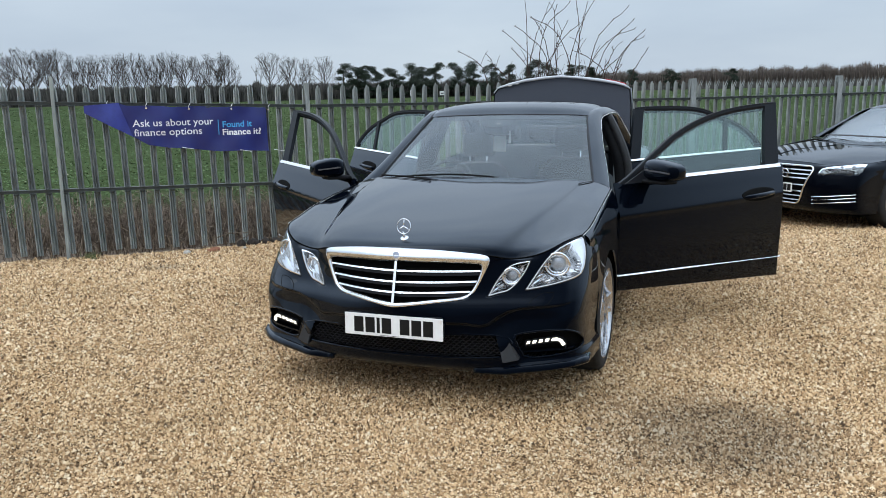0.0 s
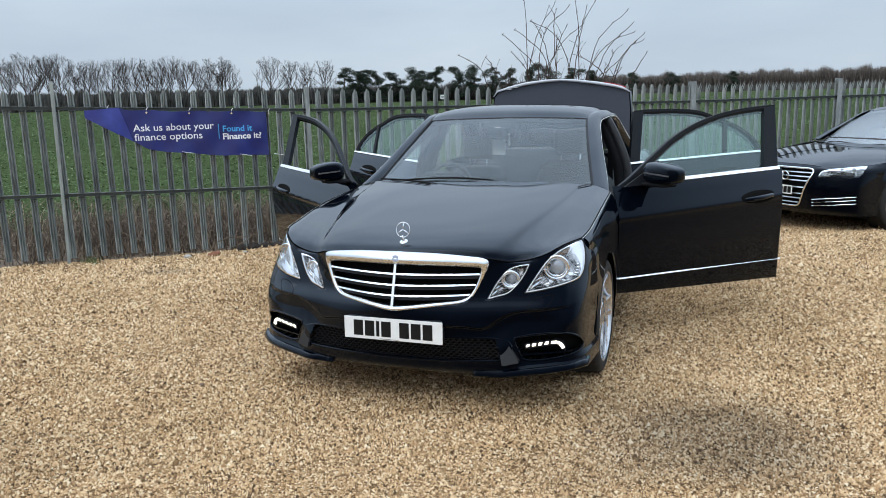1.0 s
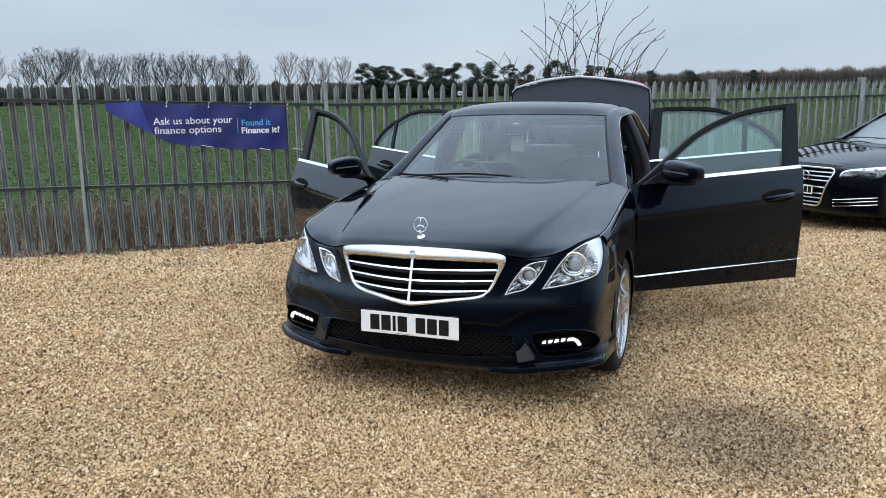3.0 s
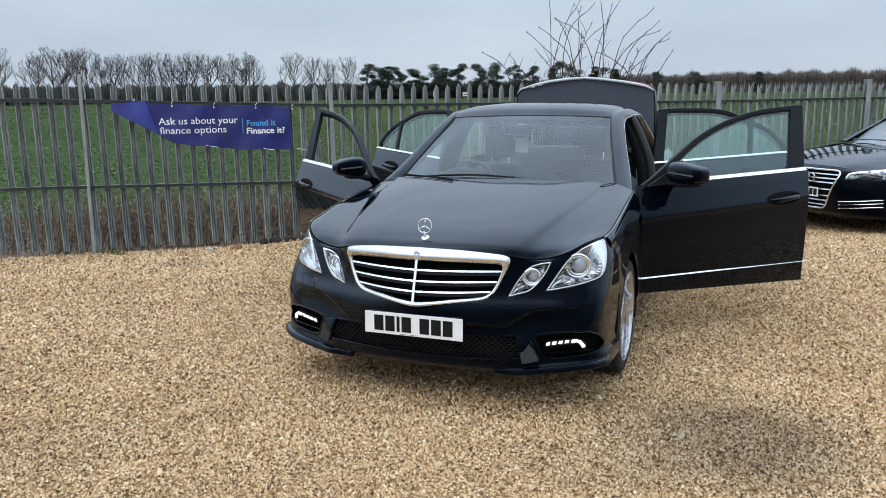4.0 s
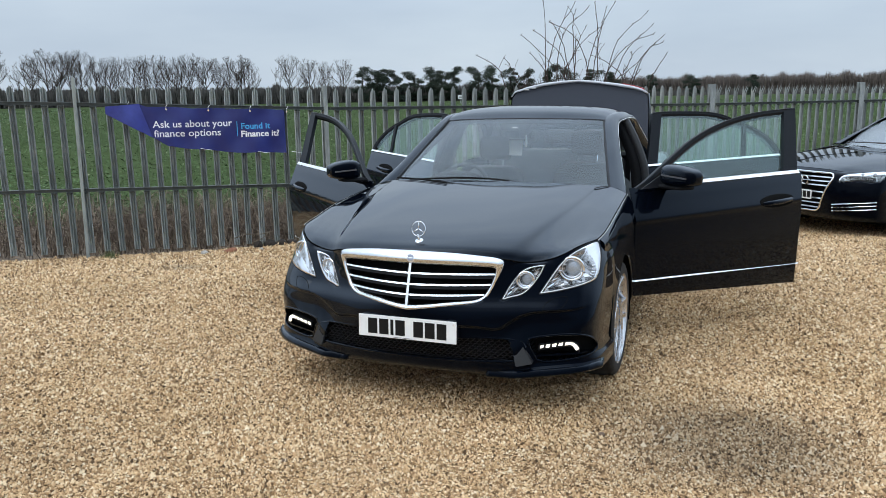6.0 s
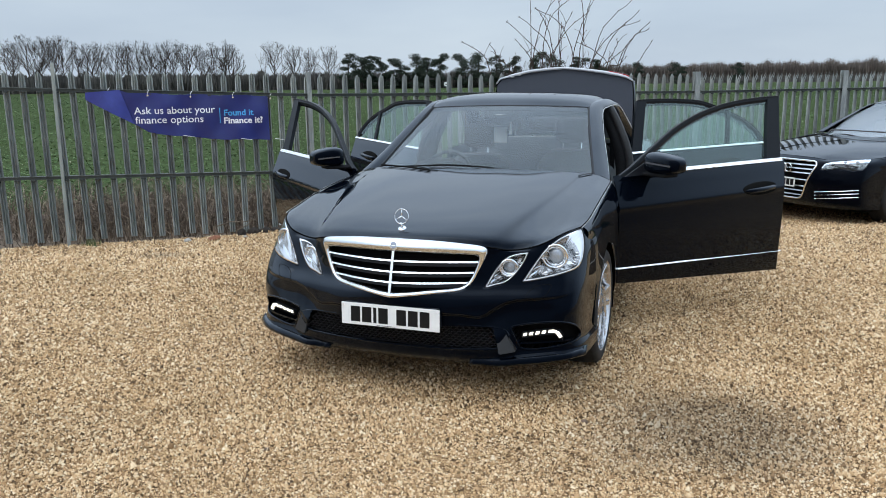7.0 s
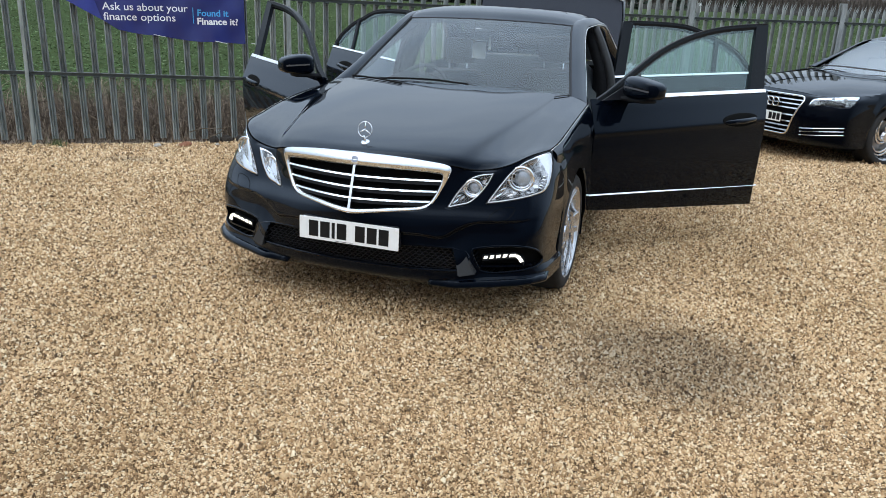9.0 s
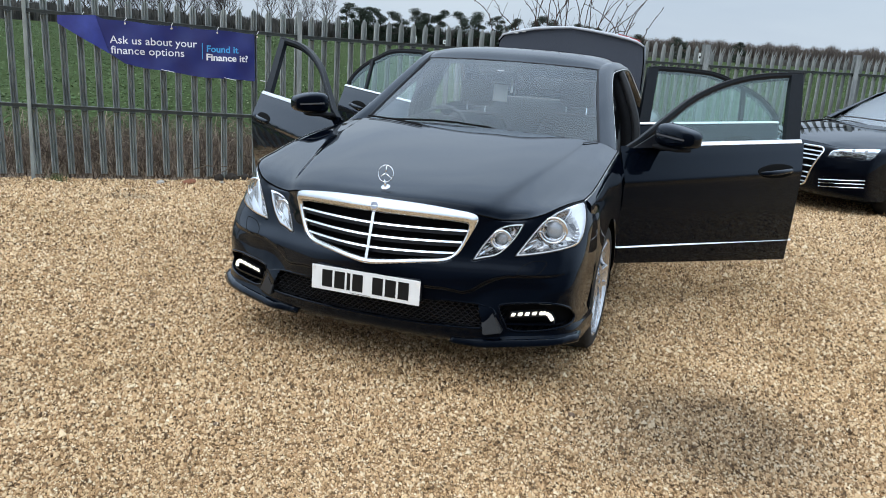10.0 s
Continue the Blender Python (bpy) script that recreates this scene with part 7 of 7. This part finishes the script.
# paper sheet hanging behind the mirror
bm = bmesh.new()
poly_slab(bm, [(-0.078, 2.09, 1.128), (0.018, 2.09, 1.126), (0.020, 2.09, 1.236), (-0.074, 2.09, 1.238)], (0, 0.002, 0))
part("price_sheet", bm, M_PAPER, car, "white printed paper sheet hung inside")
bm = bmesh.new()
poly_slab(bm, [(0.046, 2.06, 1.190), (0.062, 2.06, 1.190), (0.062, 2.06, 1.272), (0.050, 2.06, 1.274)], (0, 0.002, 0))
part("hanging_tag", bm, M_PAPER, car, "small folded white paper tag")


# ---- the second saloon, parked by the fence ----
def build_second_car():
    other = thing("car", "polished blue-black luxury saloon parked beside the fence", "car", "", (2.19, 7.05, -0.19), -47.3)
    X = [0.0, 0.20, 0.40, 0.52, 0.66, 0.80, 0.90, 0.950]
    N = [
        (0.225, [0.10, 0.105, 0.125, 0.150, 0.20, 0.29, 0.40, 0.60]),
        (0.285, [0.045, 0.050, 0.070, 0.095, 0.145, 0.235, 0.36, 0.61]),
        (0.38, [0.020, 0.026, 0.050, 0.078, 0.125, 0.215, 0.34, 0.62]),
        (0.52, [0.000, 0.006, 0.032, 0.062, 0.110, 0.205, 0.335, 0.62]),
        (0.62, [0.005, 0.012, 0.042, 0.078, 0.130, 0.225, 0.36, 0.63]),
        (0.70, [0.025, 0.034, 0.066, 0.105, 0.165, 0.270, 0.41, 0.65]),
        (0.77, [0.060, 0.070, 0.102, 0.145, 0.225, 0.350, 0.48, 0.68]),
    ]
    rows = [[(x, y, z) for x, y in zip(X, ys)] for z, ys in N]
    edge = [(0, 0.10, 0.815), (0.20, 0.11, 0.814), (0.40, 0.14, 0.806), (0.52, 0.185, 0.790), (0.66, 0.28, 0.786), (0.80, 0.43, 0.802), (0.885, 0.58, 0.822), (0.925, 0.72, 0.842)]
    rows.append(edge)
    G = net(mirrored(rows), 10, 8)
    half = G[:, G.shape[1] // 2:]

    def face(x, z):
        d = (half[..., 0] - abs(x)) ** 2 + (half[..., 2] - z) ** 2
        w = np.argsort(d, axis=None)[:5]
        wt = 1.0 / (d.ravel()[w] + 1e-6)
        return float((half[..., 1].ravel()[w] * wt).sum() / wt.sum())

    half_g = [(0.20, 0.312), (0.28, 0.318), (0.318, 0.345), (0.336, 0.380), (0.403, 0.567), (0.450, 0.700), (0.450, 0.738), (0.420, 0.766), (0.30, 0.772)]
    grille = [(-x, z) for x, z in half_g] + half_g[::-1]
    lamp_p = [(0.515, 0.688), (0.526, 0.735), (0.548, 0.757), (0.610, 0.775), (0.720, 0.792), (0.838, 0.808), (0.860, 0.800), (0.880, 0.735), (0.868, 0.700), (0.817, 0.686), (0.741, 0.702), (0.649, 0.690), (0.560, 0.678)]
    D = G.copy()
    for i in range(D.shape[0]):
        for j in range(D.shape[1]):
            x, y, z = D[i, j]
            if inside(grille, x, z):
                D[i, j, 1] += 0.08
            elif inside(lamp_p, abs(x), z):
                D[i, j, 1] += 0.05
    ob = sheet("front_bumper", D, M_PAINT2, other, "", 0.006)
    ob.data.materials.append(M_VOID)
    idx = []
    for i in range(D.shape[0] - 1):
        for j in range(D.shape[1] - 1):
            x, z = (D[i, j, 0] + D[i + 1, j + 1, 0]) / 2, (D[i, j, 2] + D[i + 1, j + 1, 2]) / 2
            idx.append(1 if inside(grille, x, z) else 0)
    ob.data.polygons.foreach_set("material_index", idx)

    gr = new("grille")
    gr.parent = other
    bm = bmesh.new()
    loop = spline([(*p, 0) for p in grille + [grille[0]]], 4)[:, :2]
    tube(bm, [(x, face(x, z) - 0.002, z) for x, z in loop], 0.012, 8, False)
    part("grille_frame", bm, M_CHROME, gr, "chrome single-frame grille surround", True)
    for z in (0.722, 0.674, 0.625, 0.545, 0.468, 0.410, 0.356):
        w = float(np.interp(z, [0.33, 0.38, 0.567, 0.70], [0.295, 0.336, 0.403, 0.450])) - 0.010
        bm = bmesh.new()
        ribbon(bm, [(w * k / 8, face(w * k / 8, z) + 0.020, z) for k in range(-8, 9)], (0, 0.002, 0.0075), (0, 0.010, 0))
        part("louvre", bm, M_CHROME, gr)
    for k in range(4):
        bm = bmesh.new()
        cx = (k - 1.5) * 0.078
        tube(bm, [(cx + 0.050 * math.cos(a), face(cx, 0.674) - 0.012, 0.674 + 0.050 * math.sin(a)) for a in np.linspace(0, 2 * math.pi, 29)], 0.0075, 8, False)
        part("emblem_ring", bm, M_CHROME, gr, "", True)
    pl = build_plate(other, 0.520, 0.111, [0.050, 0.050, 0.050, 0.050, -0.024, 0.050, 0.050, 0.050])
    pl.matrix_local = pose(0, -0.022, 0.508, 0, 0, 0)

    for sd in (1, -1):
        unit = new("headlamp")
        unit.parent = other
        e = spline([(*p, 0) for p in lamp_p + [lamp_p[0]]], 4)[:-1, :2]
        n, mx, mz = len(e), e[:, 0].mean(), e[:, 1].mean()
        for nm, mat, sc, dp in (("lens", M_LAMPGLASS_FAR, [1.0, 0.95, 0.4], [0.004, -0.004, -0.006]), ("bowl", M_REFLECT, [0.98, 0.85, 0.4], [0.008, 0.030, 0.040])):
            V, F = [], []
            for s, d in zip(sc, dp):
                for x, z in e:
                    a, b = mx + (x - mx) * s, mz + (z - mz) * s
                    V.append((sd * a, face(a, b) + d, b))
            for r in range(2):
                for i in range(n):
                    F.append((r * n + i, r * n + (i + 1) % n, (r + 1) * n + (i + 1) % n, (r + 1) * n + i))
            F.append(tuple(range(2 * n, 3 * n)))
            o = raw(nm, V, F, mat, unit, "", True)
            if nm == "lens":
                o.visible_shadow = False
        bm = bmesh.new()
        ribbon(bm, [(sd * x, face(x, z) + 0.012, z) for x, z in ((0.60, 0.745), (0.69, 0.752), (0.75, 0.735), (0.82, 0.728))], (0, 0, 0.008), (0, 0.012, 0))
        part("eyebrow", bm, M_BLACK, unit)
        for px_, pz in ((0.70, 0.765), (0.79, 0.770)):
            bm = bmesh.new()
            bmesh.ops.create_uvsphere(bm, u_segments=16, v_segments=8, radius=0.022, matrix=Matrix.Translation((sd * px_, face(px_, pz) + 0.018, pz)))
            part("projector", bm, M_PROJ, unit, "", True)
        for z0, z1 in ((0.412, 0.463), (0.375, 0.424), (0.334, 0.382)):
            bm = bmesh.new()
            ribbon(bm, [(sd * x, face(x, z0 + (z1 - z0) * (x - 0.49) / 0.40) - 0.012, z0 + (z1 - z0) * (x - 0.49) / 0.40) for x in np.linspace(0.49, 0.89, 14)], (0, 0.003, 0.0030), (0, -0.002, 0.0015))
            part("intake_strip", bm, M_CHROME, other)
        bm = bmesh.new()
        poly_slab(bm, [(sd * x, face(x, z) - 0.002, z) for x, z in ((0.545, 0.310), (0.880, 0.320), (0.890, 0.450), (0.530, 0.455))], (0, 0.004, 0))
        part("side_intake", bm, M_BLACK, other)

    hood = [
        [(x, y + 0.005, z + 0.003) for x, y, z in edge],
        [(0, 0.30, 0.862), (0.21, 0.31, 0.862), (0.42, 0.33, 0.857), (0.54, 0.37, 0.848), (0.67, 0.45, 0.838), (0.79, 0.56, 0.838), (0.875, 0.68, 0.846), (0.918, 0.80, 0.856)],
        [(0, 0.75, 0.932), (0.22, 0.75, 0.931), (0.44, 0.76, 0.926), (0.57, 0.78, 0.918), (0.68, 0.82, 0.910), (0.79, 0.88, 0.903), (0.868, 0.94, 0.897), (0.910, 1.00, 0.890)],
        [(0, 1.36, 0.990), (0.23, 1.365, 0.989), (0.46, 1.39, 0.983), (0.60, 1.42, 0.975), (0.70, 1.45, 0.968), (0.79, 1.48, 0.960), (0.86, 1.50, 0.952), (0.895, 1.52, 0.945)],
    ]
    sheet("bonnet", net(mirrored(hood), 7, 9), M_PAINT2, other, "long polished bonnet", 0.01)
    scr = [[(0, 1.37, 0.975), (0.3, 1.385, 0.975), (0.58, 1.45, 0.970), (0.76, 1.56, 0.965)], [(0, 1.80, 1.235), (0.28, 1.81, 1.232), (0.52, 1.86, 1.222), (0.68, 1.95, 1.205)], [(0, 2.22, 1.395), (0.26, 2.225, 1.392), (0.47, 2.25, 1.383), (0.60, 2.30, 1.37)]]
    g1 = sheet("windscreen", net(mirrored(scr), 8, 8), M_GLASS_FAR, other)
    g1.visible_shadow = False
    roof = [[(x, y, z + 0.003) for x, y, z in scr[2]], [(0, 2.42, 1.442), (0.27, 2.42, 1.438), (0.49, 2.43, 1.425), (0.63, 2.45, 1.395)], [(0, 2.95, 1.462), (0.27, 2.95, 1.458), (0.50, 2.95, 1.445), (0.645, 2.95, 1.412)], [(0, 3.55, 1.425), (0.27, 3.55, 1.420), (0.48, 3.54, 1.405), (0.61, 3.52, 1.37)], [(0, 4.30, 1.10), (0.3, 4.29, 1.10), (0.5, 4.26, 1.09), (0.66, 4.20, 1.06)], [(0, 5.0, 1.02), (0.3, 4.98, 1.02), (0.55, 4.95, 1.0), (0.74, 4.88, 0.95)], [(0, 5.12, 0.55), (0.3, 5.11, 0.55), (0.6, 5.06, 0.55), (0.80, 4.97, 0.55)], [(0, 5.10, 0.24), (0.3, 5.09, 0.24), (0.6, 5.05, 0.24), (0.80, 4.97, 0.24)]]
    sheet("roof", net(mirrored(roof), 6, 5), M_PAINT2, other, "", 0.01)
    axles = (0.985, 3.977)
    for sd in (1, -1):
        ys = [0.60, 0.70, 0.80, 0.985, 1.17, 1.28, 1.37, 1.6, 2.2, 2.9, 3.5, 3.62, 3.75, 3.977, 4.20, 4.33, 4.5, 4.80, 4.97]
        rws = [[] for _ in range(7)]
        for y in ys:
            d = min(abs(y - a) for a in axles)
            bot = 0.36 + math.sqrt(0.375 ** 2 - d * d) if d < 0.372 else 0.24
            xo = float(np.interp(y, [0.60, 0.72, 0.95, 2.5, 4.3, 4.8, 4.97], [0.945, 0.962, 0.972, 0.974, 0.965, 0.90, 0.80]))
            zt = float(np.interp(y, [0.6, 0.72, 0.80, 1.0, 1.52, 2.5, 3.8, 4.97], [0.828, 0.84, 0.866, 0.905, 0.970, 0.99, 1.0, 0.95]))
            xt = float(np.interp(y, [0.6, 0.8, 1.0, 1.52, 2.5, 4.2, 4.97], [0.895, 0.918, 0.910, 0.895, 0.88, 0.80, 0.70]))
            for k, (x, z) in enumerate([(xt, zt), (xt + 0.02, zt - 0.02), (xo - 0.018, zt - 0.10), (xo - 0.004, zt - 0.17), (xo, max(bot + 0.05, 0.60)), (xo + 0.003, max(bot + 0.015, 0.36)), (xo - 0.012, bot)]):
                rws[k].append((sd * x, y, z))
        sheet("body_side", net(rws, 3, 4), M_PAINT2, other, "", 0.006, sd > 0)
        inner = [(0.765, 1.55, 1.0), (0.685, 1.95, 1.205), (0.605, 2.30, 1.37), (0.648, 2.95, 1.412), (0.612, 3.52, 1.37), (0.665, 4.20, 1.06)]
        outer_ = [(0.870, 1.54, 0.975), (0.770, 1.98, 1.175), (0.690, 2.36, 1.325), (0.720, 2.95, 1.365), (0.70, 3.45, 1.32), (0.80, 4.05, 1.0)]
        mid = [((a[0] + b[0]) / 2 + 0.012, (a[1] + b[1]) / 2, (a[2] + b[2]) / 2 + 0.016) for a, b in zip(inner, outer_)]
        sheet("pillar_rail", net([[(sd * x, y, z) for x, y, z in r] for r in (inner, mid, outer_)], 6, 4), M_PAINT2, other, "", 0.008, sd < 0)
        bm = bmesh.new()
        tube(bm, [(sd * (x + 0.004), y, z - 0.002) for x, y, z in spline(outer_, 5)], 0.007, 6)
        part("chrome_strip", bm, M_SATIN, other, "", True)
        glass = [(outer_[0][0], 1.60, 0.985)] + [(x - 0.004, y + 0.01, z) for x, y, z in outer_[1:5]] + [(0.80, 4.0, 1.0)]
        bm = bmesh.new()
        bm.faces.new([bm.verts.new((sd * x, y, z)) for x, y, z in glass])
        bmesh.ops.triangulate(bm, faces=bm.faces)
        part("side_window", bm, M_FRAME, other, "dark tinted side window")
        m2 = new("door_mirror")
        m2.parent = other
        bm = bmesh.new()
        box(bm, (min(sd * 0.90, sd * 1.05), 1.95, 1.00), (max(sd * 0.90, sd * 1.05), 2.05, 1.10), 0.035)
        part("housing", bm, M_PAINT2, m2, "", True)
        bm = bmesh.new()
        tube(bm, [(sd * 0.84, 2.0, 0.99), (sd * 0.95, 2.0, 1.03)], 0.025, 8)
        part("stalk", bm, M_BLACK, m2)
        for y in axles:
            w = build_wheel(sd)
            w.parent = other
            w.matrix_local = pose(sd * 0.835, y, 0.352, 0, 0, 180 if sd < 0 else 0) @ Matrix.Diagonal((1.08, 1.085, 1.085, 1))
            bm = bmesh.new()
            ribbon(bm, [(sd * 0.80, y + 0.40 * math.cos(a), 0.36 + 0.40 * math.sin(a)) for a in np.linspace(-0.3, math.pi + 0.3, 20)], (0.14, 0, 0), (0, 0.002, 0.002))
            part("arch_liner", bm, M_VOID, other)
        bm = bmesh.new()
        ribbon(bm, spline([(sd * 0.60, 1.50, 1.04), (sd * 0.2, 1.42, 1.055), (-sd * 0.1 + sd * 0.05, 1.40, 1.055)], 4), (0, 0.008, 0.004), (0, 0.002, 0.004))
        part("wiper", bm, M_MATT, other)
    bm = bmesh.new()
    box(bm, (-0.80, 0.5, 0.17), (0.80, 4.9, 0.21), 0.01)
    part("floor_pan", bm, M_VOID, other)
    bm = bmesh.new()
    box(bm, (-0.74, 1.50, 0.93), (0.74, 1.85, 0.985), 0.03)
    part("dashboard", bm, M_MATT, other)
    for sx in (-0.38, 0.38):
        bm = bmesh.new()
        box(bm, (sx - 0.25, 2.35, 0.5), (sx + 0.25, 2.5, 1.14), 0.06)
        part("seat_back", bm, M_LEATHER, other, "", True)
        bm = bmesh.new()
        box(bm, (sx - 0.13, 2.44, 1.13), (sx + 0.13, 2.54, 1.31), 0.04)
        part("headrest", bm, M_LEATHER, other, "", True)


build_second_car()
